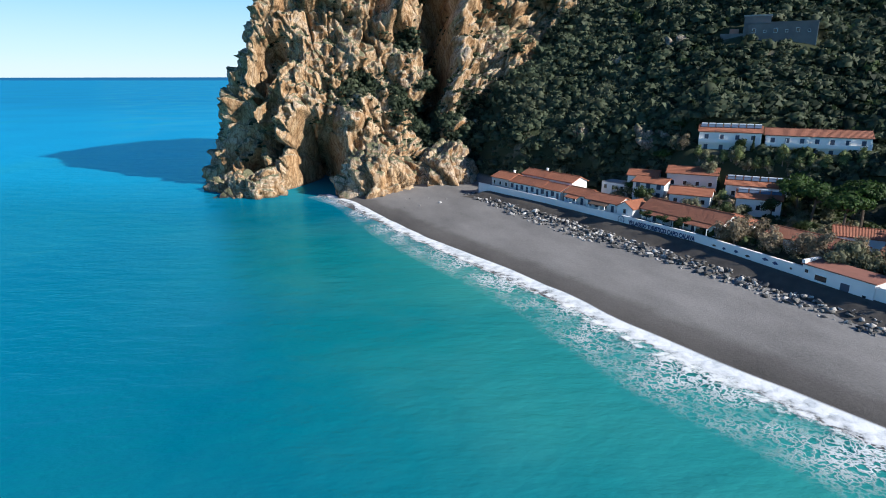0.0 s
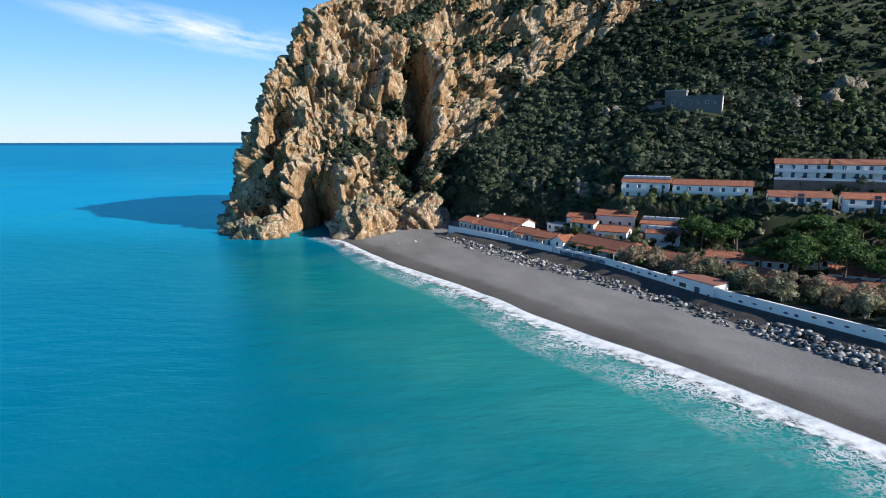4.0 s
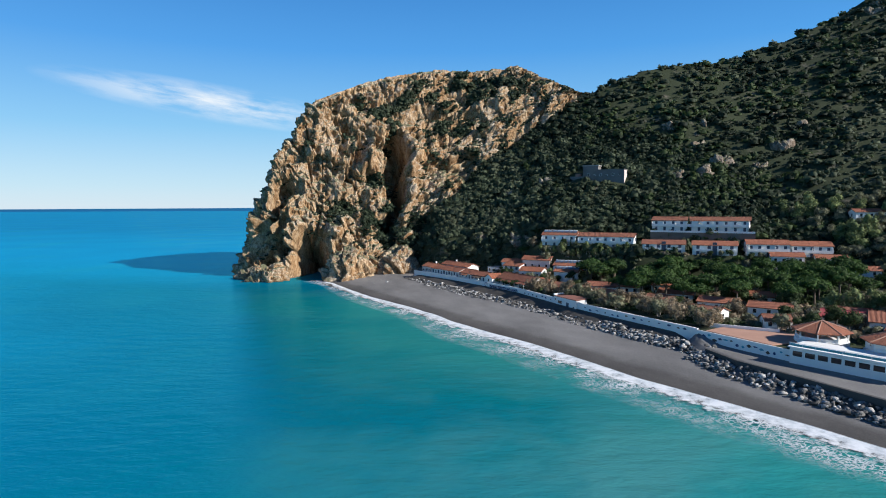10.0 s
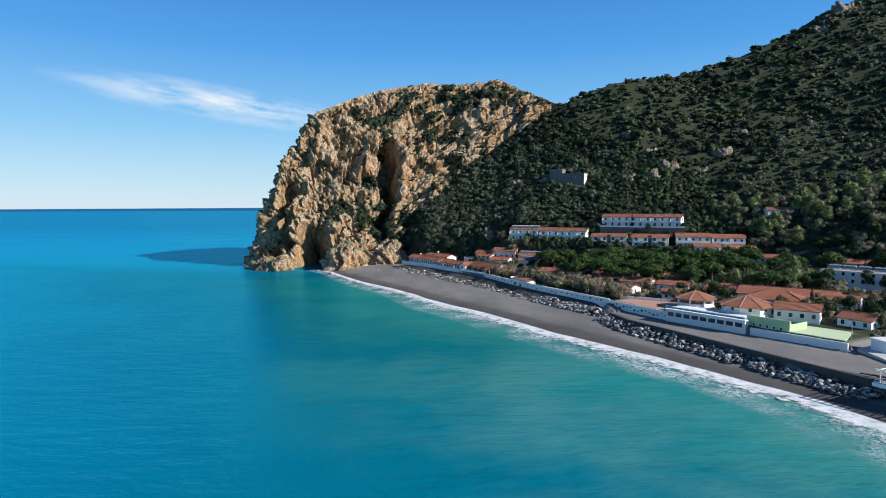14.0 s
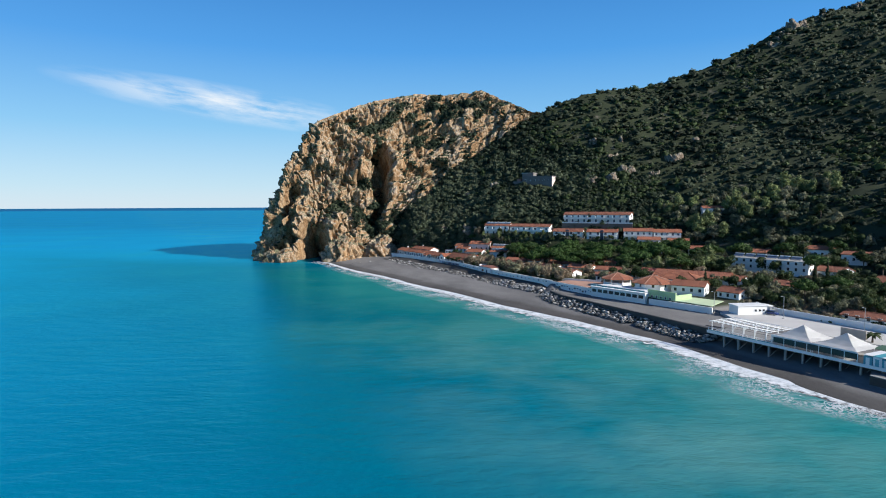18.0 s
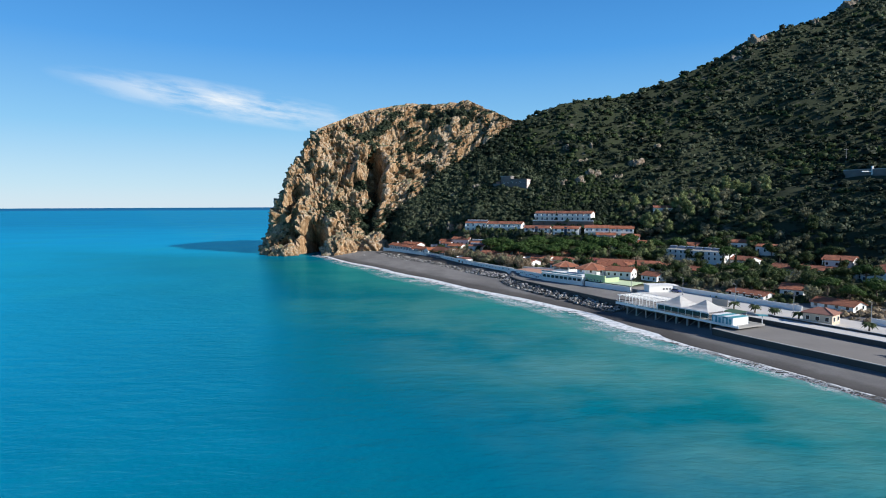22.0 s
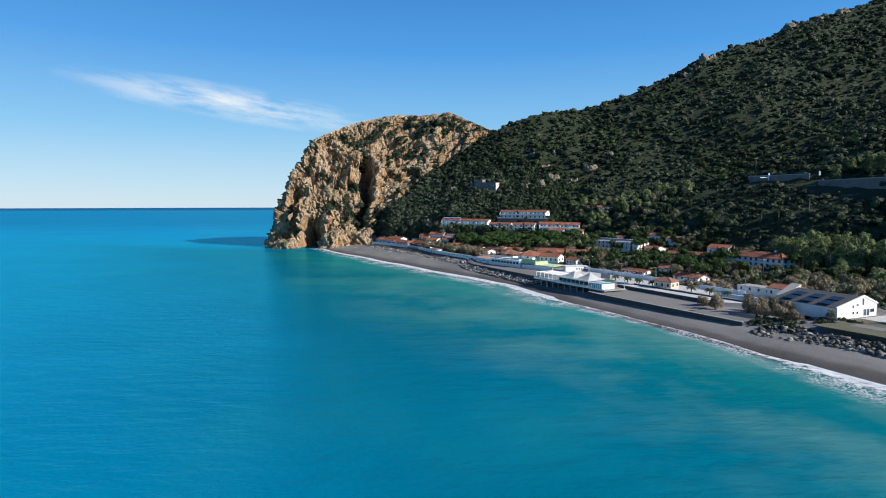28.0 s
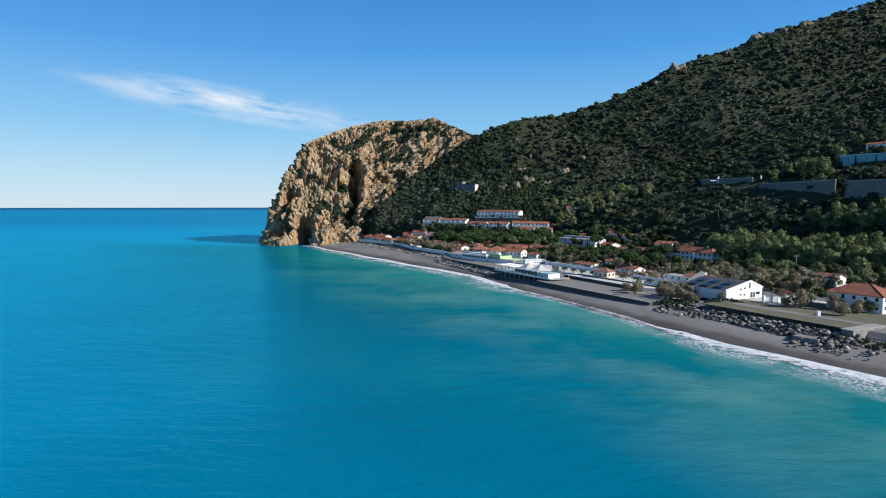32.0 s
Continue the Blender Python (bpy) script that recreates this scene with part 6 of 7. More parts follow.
# rock outcrops at the foot of the cape
def outcrop(name, label, x, y, rx, ry, h, turn, seed, tilt=0.3, mat=None):
    fine = 1.0 if rx > 11 else 0.6
    th, ph = np.meshgrid(np.linspace(0, 2 * math.pi, int(120 * fine)), np.linspace(0, math.pi / 2, int(70 * fine)))
    n = np.stack([np.cos(th) * np.cos(ph), np.sin(th) * np.cos(ph), np.sin(ph)], -1)
    p = n * np.array([rx, ry, h])
    p[..., 2] = np.minimum(p[..., 2], h * 0.78 + tilt * p[..., 0])
    ca, sa = math.cos(radians(turn)), math.sin(radians(turn))
    p = np.stack([p[..., 0] * ca - p[..., 1] * sa + x, p[..., 0] * sa + p[..., 1] * ca + y, p[..., 2] - 2.5], -1)
    off = 2.0 * fbm(p / 12.0, 3, seed)
    for size, amp, sd2 in ((8.0, 5.5, seed + 3), (3.6, 2.4, seed + 9), (1.6, 0.8, seed + 14)):
        f1, f2, val, lie = cells(np.stack([p[..., 0] + 0.4 * p[..., 2], p[..., 1], p[..., 2] * 0.55], -1) / size, sd2)
        off = off + amp * (0.7 * (val - 0.5) + 1.5 * lie) - amp * 0.2 * np.exp(-((f2 - f1) / 0.08) ** 2)
    p = p + n * (off * np.clip(np.cos(ph) * 4, 0.15, 1))[..., None]
    return tagged(new(name, raw(name, p.reshape(-1, 3), grid_faces(*th.shape), mat or CLIFF)), label, "rock", kind="structure")


outcrop("outcrop", "blocky ochre rock buttress above the beach", -26, 232, 15, 12, 23, 15, 301, 0.12)
outcrop("outcrop", "pale ochre rock buttress beside the boulders", -2, 241, 16, 10, 22, 10, 331, 0.25)
outcrop("outcrop", "low ochre rock foot standing in the sea", -72, 233, 12, 9, 15, 0, 361, 0.1)
outcrop("outcrop", "low ochre rock point standing in the sea", -86, 240, 8, 7, 10, 30, 391, 0.2)
outcrop("outcrop", "sea-washed rock at the foot of the cape", -78, 225, 4, 2.4, 3.6, 10, 421, 0.1)

# ---- scrub ----
def leaf_soup(centres, normals, size, rr, jitter=0.5):
    """Small leaf sprays, one bent triangle each, around centres."""
    n = len(centres)
    nn = normals + rr.normal(scale=jitter, size=(n, 3))
    nn /= np.linalg.norm(nn, axis=1, keepdims=True)
    t1 = np.cross(nn, rr.normal(size=(n, 3)))
    t1 /= np.linalg.norm(t1, axis=1, keepdims=True) + 1e-9
    t2 = np.cross(nn, t1)
    sz = size * rr.uniform(0.6, 1.3, (n, 1))
    a = centres + t1 * sz
    b = centres - t1 * sz * 0.5 + t2 * sz * 0.85 + nn * sz * 0.2
    c = centres - t1 * sz * 0.5 - t2 * sz * 0.85 - nn * sz * 0.15
    v = np.stack([a, b, c], 1).reshape(-1, 3)
    return v, np.arange(3 * n).reshape(-1, 3)


def dome():
    """The upper part of a small geodesic ball."""
    bm = bmesh.new()
    bmesh.ops.create_icosphere(bm, subdivisions=1, radius=1.0)
    low = [f for f in bm.faces if f.calc_center_median().z < -0.6]
    bmesh.ops.delete(bm, geom=low, context="FACES")
    bm.verts.index_update()
    v = np.array([p.co[:] for p in bm.verts])
    f = np.array([[p.index for p in q.verts] for q in bm.faces])
    bm.free()
    return v, f


DOME = dome()


def bush_proto(seed, leaves=28, size=0.30, flat=0.75, mounds=2):
    """A lumpy bush: a few leafy mounds with loose sprays over them."""
    rr = np.random.default_rng(seed)
    lumps = rr.normal(scale=0.42, size=(mounds, 3)) * np.array([1, 1, 0.35])
    rad = rr.uniform(0.6, 0.85, mounds) * (1.25 if mounds == 1 else 1.0)
    pick = rr.integers(0, mounds, leaves)
    n = rr.normal(size=(leaves, 3))
    n[:, 2] = np.abs(n[:, 2]) * 0.9 - 0.1
    n /= np.linalg.norm(n, axis=1, keepdims=True)
    c = lumps[pick] + n * rad[pick][:, None]
    c[:, 2] = c[:, 2] * flat + 0.25
    v, f = leaf_soup(c, n, size, rr, 0.4)
    vs, fs, base = [v], [f], len(v)
    for k in range(mounds):
        cv, cf = DOME
        core = cv * rad[k] * (0.86 + 0.4 * vnoise(cv * 2.1 + seed + 7 * k, seed))[:, None] + lumps[k]
        vs.append(core * np.array([1, 1, flat]) + np.array([0, 0, 0.25]))
        fs.append(cf + base)
        base += len(cv)
    return np.concatenate(vs), np.concatenate(fs)


BUSH = [bush_proto(900 + k) for k in range(10)]
BUSH_FAR = [bush_proto(950 + k, 13, 0.38, 0.75, 1) for k in range(8)]


def clear_of(x, y, extra=0.0):
    keep = np.ones(len(x), bool)
    for cx, cy, r in CLEAR:
        keep &= (x - cx) ** 2 + (y - cy) ** 2 > (r + extra) ** 2
    return keep


def hill_scrub():
    n = 50000
    s, d = rng.uniform(-150, 560, n), 56 + 726 * rng.uniform(0, 1, n) ** 1.15
    s[:9000], d[:9000] = rng.uniform(-70, 190, 9000), rng.uniform(55, 190, 9000)
    x, y = COAST[0] + s * ALONG[0] + d * INLAND[0], COAST[1] + s * ALONG[1] + d * INLAND[1]
    z = ground_z(x, y)
    e = 0.37 * x + 0.93 * y
    slope = np.maximum(22 + 0.6 * (e - 200), 8 + 0.4 * (d - 125))
    keep = (slope > 15) & (y < ridge_y(x) + 10) & (z > 7.4) & ((y < 263 + 0.675 * (x - 24)) | (x > 128))
    keep &= clear_of(x, y, 0.5)
    bare = fbm(np.stack([x / 26, y / 26, 0 * x], -1), 3, 77)
    keep &= (bare < 0.62) | (d < 260) | (rng.uniform(0, 1, n) < 0.3)
    cover = fbm(np.stack([x / 11, y / 11, z / 11], -1), 3, 78)
    keep &= rng.uniform(0, 1, n) < np.where(x ** 2 + y ** 2 > 300 ** 2, 0.95, 0.6) + smooth(-0.55, 0.0, cover)
    x, y, z = x[keep], y[keep], z[keep]
    size = 1.3 + 3.0 * rng.uniform(0, 1, len(x)) ** 2.4 + 0.6 * vnoise(np.stack([x / 30, y / 30, 0 * x], -1), 5)
    hue = vnoise(np.stack([x / 45, y / 45, 0 * x], -1), 15) + 0.7 * rng.uniform(-1, 1, len(x)) + 1.0 * smooth(135, 85, x) * (1 + fbm(np.stack([x / 12, y / 12, z / 12], -1), 2, 18))
    far = x ** 2 + y ** 2 > 300 ** 2
    green = rng.uniform(0, 1, len(x)) + 0.35 * vnoise(np.stack([x / 35, y / 35, 0 * x], -1), 16) > 0.72
    for mask, protos, mat, label in ((~far & (hue < 0.25) & ~green, BUSH, MACCHIA, "dense dark green macchia on the hillside"), (~far & (hue < 0.25) & green, BUSH, BROAD, "fresh green bushes on the hillside"), (~far & (hue >= 0.25), BUSH, SCRUB, "grey-green scrub on the hillside"),
                                     (far & (hue < 0.3) & ~green, BUSH_FAR, MACCHIA, "dark green macchia high on the hill"), (far & (hue < 0.3) & green, BUSH_FAR, BROAD, "fresh green bushes high on the hill"), (far & (hue >= 0.3), BUSH_FAR, SCRUB, "grey-green scrub high on the hill")):
        spots = list(zip(x[mask], y[mask], z[mask] - 0.1 * size[mask], size[mask], (0.7 if protos is BUSH else 0.6) + 0.45 * rng.uniform(0, 1, mask.sum())))
        soup("scrub", spots, protos, mat, label, "scrub", True)


hill_scrub()


def cape_scrub():
    gx = np.gradient(cape_p, axis=0)
    gy = np.gradient(cape_p, axis=1)
    nr = np.cross(gy, gx)
    nr /= np.linalg.norm(nr, axis=-1, keepdims=True) + 1e-9
    up = np.abs(nr[..., 2])
    k, u = cape_k, cape_u
    want = np.where(k > 4.4, 1.3, 2.2) * smooth(0.3, 0.75, up) * smooth(-0.2, 0.3, fbm(cape_p / 10.0, 3, 88))
    spots = ((4.60, 0.345, 0.15, 0.035, 7), (4.43, 0.385, 0.08, 0.025, 6), (4.10, 0.285, 0.15, 0.055, 7), (3.82, 0.21, 0.11, 0.035, 5), (3.9, 0.30, 0.09, 0.05, 6), (4.30, 0.465, 0.15, 0.018, 6),
             (4.5, 0.79, 0.15, 0.035, 7), (4.18, 0.82, 0.12, 0.035, 7), (4.05, 0.895, 0.14, 0.025, 7), (4.22, 0.715, 0.07, 0.03, 5), (3.42, 0.75, 0.16, 0.05, 7), (3.27, 0.915, 0.3, 0.03, 5), (3.75, 0.84, 0.12, 0.03, 5), (3.0, 0.70, 0.14, 0.035, 5), (2.55, 0.64, 0.12, 0.03, 5), (5.0, 0.86, 0.15, 0.02, 4), (4.8, 0.7, 0.1, 0.025, 4), (3.3, 0.58, 0.1, 0.04, 5),
             (2.8, 0.85, 0.3, 0.05, 4.5), (2.15, 0.85, 0.3, 0.06, 4.5), (3.0, 0.13, 0.7, 0.10, 3.0), (2.2, 0.2, 0.6, 0.16, 2.5), (3.5, 0.16, 0.15, 0.05, 1.5),
             (3.12, 0.42, 0.12, 0.05, 1.5), (5.45, 0.69, 0.15, 0.03, 2.5), (5.62, 0.72, 0.12, 0.02, 2), (3.6, 0.62, 0.1, 0.05, 2.5), (2.7, 0.5, 0.2, 0.06, 1.4), (2.0, 0.92, 0.9, 0.05, 1.2), (1.3, 0.8, 0.4, 0.1, 1.6))
    for k0, u0, wk, wu, a in spots:
        want = want + a * dent(k, u, k0, u0, wk, wu) * (0.55 + 0.7 * up)
    want = want + 2.6 * smooth(0.03, -0.03, u - np.interp(k, [0, 1.2, 1.9, 2.4, 2.9, 3.26, 3.4, 3.62, 3.7], [0.62, 0.56, 0.49, 0.47, 0.37, 0.32, 0.26, 0.13, 0.0])) * np.where(k < 3.7, 1, 0)
    want = np.where((u < 0.03) | (k > 8.5), 0, want) * np.where(k > 5, 0.7, 1.0) * np.where(cape_p[..., 2] < 5, 0, 1)
    want = want * smooth(-0.3, 0.1, fbm(cape_p / 7.0, 2, 99))
    area = np.linalg.norm(np.cross(gx, gy), axis=-1)
    hit = rng.uniform(0, 1, want.shape) < want * area * 0.30
    p = cape_p[hit]
    size = (0.35 + 1.5 * rng.uniform(0, 1, len(p)) ** 2.2) * (0.6 + 0.4 * np.minimum(want[hit], 3.0))
    hue = rng.uniform(0, 1, len(p)) + 0.3 * fbm(p / 22.0, 2, 97) + 0.25 * smooth(0.5, 0.8, u[hit]) + 0.22 * smooth(3.6, 3.0, k[hit]) * smooth(0.5, 0.35, u[hit])
    for mask, mat, label in ((hue < 0.66, MACCHIA, "dark macchia bushes clinging to the cliff"), (hue >= 0.66, SCRUB, "grey-green bushes clinging to the cliff")):
        spots = list(zip(p[mask, 0], p[mask, 1], p[mask, 2] - 0.3 * size[mask], size[mask], 0.8 + 0.4 * rng.uniform(0, 1, mask.sum())))
        soup("scrub", spots, BUSH, mat, label, "scrub", True)


cape_scrub()


def garden_scrub():
    n = 16000
    s, d = rng.uniform(32, 520, n), rng.uniform(50, 190, n)
    x, y = COAST[0] + s * ALONG[0] + d * INLAND[0], COAST[1] + s * ALONG[1] + d * INLAND[1]
    e = 0.37 * x + 0.93 * y
    keep = (np.maximum(22 + 0.6 * (e - 200), 8 + 0.4 * (d - 125)) < 17) & clear_of(x, y, -0.8)
    keep &= (d > np.where(s < 288, 54.5, np.where(s < 405, 69, 64))) & ~((s > 206) & (s < 288) & (d < 66)) & ~((s > 440) & (d < 74))
    keep &= fbm(np.stack([x / 14, y / 14, 0 * x], -1), 2, 45) > -0.25
    x, y = x[keep], y[keep]
    z = ground_z(x, y)
    size = 0.7 + 1.5 * rng.uniform(0, 1, len(x)) ** 2
    hue = vnoise(np.stack([x / 16, y / 16, 0 * x], -1), 25) + 0.6 * rng.uniform(-1, 1, len(x))
    for mask, mat, label in ((hue < 0.0, BROAD, "dark green garden shrubs between the houses"), ((hue >= 0.0) & (hue < 0.5), OLIVE, "grey-green garden shrubs between the houses"), (hue >= 0.5, TAMARISK, "dry brown shrubs between the houses")):
        soup("garden_shrubs", list(zip(x[mask], y[mask], z[mask] - 0.1, size[mask], 0.7 + 0.5 * rng.uniform(0, 1, mask.sum()))), BUSH, mat, label, "shrubs", True)


garden_scrub()


def bank_scrub():
    """Shrubs on the bank between the rocks and the lawn, and before the hall."""
    n = 520
    s, d = rng.uniform(428, 512, n), rng.uniform(20.5, 29, n)
    s[:150], d[:150] = rng.uniform(424, 452, 150), rng.uniform(24, 46, 150)
    keep = (fbm(np.stack([s / 6, d / 6, 0 * s], -1), 2, 61) > -0.2) & ~((s > 452) & (d > 27))
    s, d = s[keep], d[keep]
    x, y = COAST[0] + s * ALONG[0] + d * INLAND[0], COAST[1] + s * ALONG[1] + d * INLAND[1]
    z, size = ground_z(x, y), 0.5 + 0.9 * rng.uniform(0, 1, len(s)) ** 1.6
    half = rng.uniform(0, 1, len(s)) < 0.55
    for mask, mat, label in ((half, MACCHIA, "dark green shrubs on the bank above the rocks"), (~half, SCRUB, "grey-green shrubs on the bank above the rocks")):
        soup("bank_shrubs", list(zip(x[mask], y[mask], z[mask] - 0.1, size[mask], 0.7 + 0.5 * rng.uniform(0, 1, mask.sum()))), BUSH, mat, label, "shrubs", True)


bank_scrub()

p = outcrop("outcrop", "small rock stack on the crest of the cape", 33, 340, 2.6, 2.2, 5.5, 0, 601, 0.1)
p.location.z = 139.5
p = outcrop("outcrop", "low rock crown on the summit of the cape", 79, 335, 6.0, 3.0, 4.4, 0, 611, 0.1)
p.location.z = 140.2

# grey rock faces showing through the scrub, and crags along the skyline
for x, y, rx, ry, h, t, sd2, low in ((166, 212, 9, 6, 26, -20, 501, 0.52), (181, 217, 8, 5, 24, -20, 511, 0.52), (197, 211, 8, 5, 20, -20, 541, 0.55), (154, 216, 7, 5, 17, -20, 546, 0.58), (214, 222, 6, 4, 14, -20, 556, 0.58), (174, 240, 7, 4, 12, -20, 561, 0.58), (191, 262, 7, 4, 11, -20, 566, 0.58), (231, 262, 7, 4, 12, -20, 571, 0.58), (237, 248, 6, 4, 11, -20, 576, 0.58),
                                    (72, 205, 7, 4, 9, 20, 521, 0.58), (40, 218, 6, 4, 11, 30, 531, 0.58), (250, 232, 7, 3, 7, -20, 551, 0.58), (170, 262, 8, 4, 7, -20, 581, 0.58), (52, 221, 5, 3, 9, 20, 522, 0.5), (75, 222, 4, 3, 8, 10, 523, 0.5), (69, 249, 5, 3, 10, 30, 524, 0.5), (90, 244, 4, 3, 9, 10, 525, 0.5), (38, 228, 4, 3, 9, 25, 526, 0.5), (60, 233, 4, 3, 8, 15, 527, 0.5), (346, 350, 7, 5, 16, 10, 586, 0.55), (358, 355, 8, 5, 18, 10, 587, 0.5), (371, 360, 10, 6, 22, 10, 588, 0.5), (384, 362, 7, 5, 14, 10, 589, 0.5), (405, 370, 6, 5, 12, 10, 590, 0.55),
                                    (440, 376, 7, 5, 12, 10, 591, 0.55), (472, 383, 10, 6, 18, 10, 592, 0.5), (486, 386, 8, 6, 16, 10, 593, 0.5), (515, 391, 9, 6, 16, 10, 594, 0.5), (541, 395, 9, 6, 15, 10, 595, 0.5)):
    p = outcrop("outcrop", "grey-brown rock face among hillside scrub", x, y, rx, ry, h, t, sd2, 0.1, GREYROCK)
    p.location.z = ground(x, y) - low * h

# ---- trees ----
def blobs_crown(blobs, leaves, size, seed, droop=0.0, heart=0.74):
    """Leaf sprays over overlapping lumps (x, y, z, rx, rz), with a ragged leafy heart in each lump."""
    rr = np.random.default_rng(seed)
    w = np.array([b[3] ** 2 for b in blobs])
    pick = rr.choice(len(blobs), leaves, p=w / w.sum())
    b = np.array(blobs)[pick]
    n = rr.normal(size=(leaves, 3))
    n /= np.linalg.norm(n, axis=1, keepdims=True)
    depth = rr.uniform(0.7, 1.08, (leaves, 1)) ** 0.6
    c = b[:, :3] + n * depth * np.stack([b[:, 3], b[:, 3], b[:, 4]], -1)
    c[:, 2] -= droop * rr.uniform(0, 1, leaves)
    v, f = leaf_soup(c, n, size, rr, 0.42)
    vs, fs, base = [v], [f], len(v)
    for k, q in enumerate(blobs):
        cv, cf = DOME
        vs.append(cv * np.array([q[3], q[3], q[4]]) * (heart + 0.45 * vnoise(cv * 2.6 + 5 * k + seed, seed))[:, None] + np.array(q[:3]))
        fs.append(cf + base)
        base += len(cv)
    return np.concatenate(vs), np.concatenate(fs)


def trunk_mesh(paths, mat, name="trunk"):
    bm = bmesh.new()
    for a, b, r0, r1 in paths:
        rod(bm, a, b, r0, r1, 6)
    me = bpy.data.meshes.new(name)
    bm.to_mesh(me)
    bm.free()
    me.materials.append(mat)
    return me


def tree_kind(kind, seed):
    rr = np.random.default_rng(seed)
    u = rr.uniform
    if kind == "pine":
        top = u(4.6, 6.0)
        lean = Vector((u(-0.7, 0.7), u(-0.7, 0.7), top))
        blobs = [(lean.x, lean.y, top + 1.5, 2.1, 1.3)]
        for k in range(10):
            a, r = k * 0.63 + u(-0.25, 0.25), u(1.9, 3.3)
            blobs.append((lean.x + r * math.cos(a), lean.y + r * math.sin(a), top + 1.5 - 0.12 * r * r + u(-0.3, 0.3), u(1.3, 1.9), u(0.8, 1.2)))
        limbs = [((0, 0, -0.5), lean * 0.6, 0.3, 0.22), (lean * 0.6, lean, 0.22, 0.14)] + [(lean * 0.75, Vector(b[:3]), 0.12, 0.04) for b in blobs[:7]]
        return limbs, BARK, blobs_crown(blobs, 1300, 0.29, seed, 0.0, 0.66), PINE
    if kind == "poplar":
        h = u(7, 9.5)
        blobs = [(u(-2.0, 2.0) * (1 - 0.45 * q), u(-2.0, 2.0) * (1 - 0.45 * q), h * (0.25 + 0.62 * q), u(1.5, 2.3) * (1.1 - 0.35 * q), u(1.2, 1.9)) for q in np.linspace(0, 1, 11)]
        limbs = [((0, 0, -0.5), (0.1, 0.1, h * 0.8), 0.25, 0.06)] + [((0, 0, b[2] * 0.7), Vector(b[:3]), 0.08, 0.03) for b in blobs[:8]]
        return limbs, PALEBARK, blobs_crown(blobs, 1250, 0.29, seed, 0.0, 0.6), POPLAR
    if kind == "cypress":
        h = u(7, 9)
        blobs = [(0, 0, h * q, 0.95 * (1.05 - q) + 0.15, 0.9) for q in np.linspace(0.1, 0.95, 9)]
        return [((0, 0, -0.5), (0, 0, h * 0.5), 0.16, 0.08)], BARK, blobs_crown(blobs, 520, 0.3, seed), DARKLEAF
    if kind == "broad":
        h = u(4.5, 6.5)
        blobs = [(u(-2, 2), u(-2, 2), h * u(0.5, 0.95), u(1.1, 1.9), u(0.9, 1.5)) for _ in range(9)]
        limbs = [((0, 0, -0.5), (0.2, 0, h * 0.4), 0.24, 0.18)] + [((0.2, 0, h * 0.38), Vector(b[:3]), 0.12, 0.03) for b in blobs]
        return limbs, BARK, blobs_crown(blobs, 1050, 0.3, seed, 0.0, 0.66), BROAD
    mat, bark = {"tamarisk": (TAMARISK, BARK), "olive": (OLIVE, PALEBARK)}[kind]
    h = u(4.5, 6.5)
    blobs = [(u(-1.7, 1.7), u(-1.7, 1.7), h * u(0.3, 0.9), u(1.0, 1.6), u(0.9, 1.6)) for _ in range(10)]
    limbs = [((0.3 * math.cos(k), 0.3 * math.sin(k), -0.4), Vector(blobs[k][:3]), 0.14, 0.03) for k in range(6)]
    return limbs, bark, blobs_crown(blobs, 1200, 0.23, seed, 0.3, 0.5 if kind == "tamarisk" else 0.6), mat


TREES = {}
TREE_WORDS = {"pine": ("pine_tree", "dark green umbrella pine with a bare trunk", "umbrella pines in the village"), "poplar": ("poplar_tree", "tall yellow-green leafy tree", "tall leafy trees"), "cypress": ("cypress_tree", "slim dark green cypress", "cypresses"), "broad": ("broadleaf_tree", "dark green broadleaf tree", "broadleaf trees"), "tamarisk": ("tamarisk_tree", "brownish feathery tamarisk behind the wall", "tamarisks along the wall"), "olive": ("olive_tree", "grey-green silvery bushy tree", "silvery trees in the gardens")}
for j, kind in enumerate(TREE_WORDS):
    TREES[kind] = []
    for k in range(4):
        limbs, bark, (v, f), leaf = tree_kind(kind, 2000 + 17 * j + k)
        TREES[kind].append((trunk_mesh(limbs, bark), raw("crown", v, f, leaf, True)))


def tree(kind, x, y, scale=1.0, z=None):
    name, label, group = TREE_WORDS[kind]
    zz = ground(x, y) if z is None else z
    t_me, c_me = TREES[kind][int(rng.integers(4))]
    ob = thing(name, pose(x, y, zz, 0, 0, rng.uniform(0, 360)) @ Matrix.Diagonal((scale, scale, scale * rng.uniform(0.9, 1.12), 1)), label, "tree", group)
    mesh_part("trunk", t_me, ob)
    mesh_part("crown", c_me, ob)
    return ob


def grove(kinds, n, area, scale=(0.85, 1.2), gap=3.2, inside=None):
    """Trees strewn over a plan area (x0, y0, x1, y1) with a least gap, clear of the houses."""
    done = []
    for _ in range(n * 30):
        if len(done) >= n:
            break
        x, y = rng.uniform(area[0], area[2]), rng.uniform(area[1], area[3])
        if inside and not inside(x, y):
            continue
        if any((x - a) ** 2 + (y - b) ** 2 < gap ** 2 for a, b in done):
            continue
        if any((x - cx) ** 2 + (y - cy) ** 2 < (r * 0.75) ** 2 for cx, cy, r in CLEAR):
            continue
        done.append((x, y))
        tree(kinds[int(rng.integers(len(kinds)))], x, y, rng.uniform(*scale))


def band(s0, s1, d0, d1):
    """A test for places between lines of the coast."""
    def test(x, y):
        s, d = to_sd(x, y)
        return s0 < s < s1 and d0 < d < d1
    return test


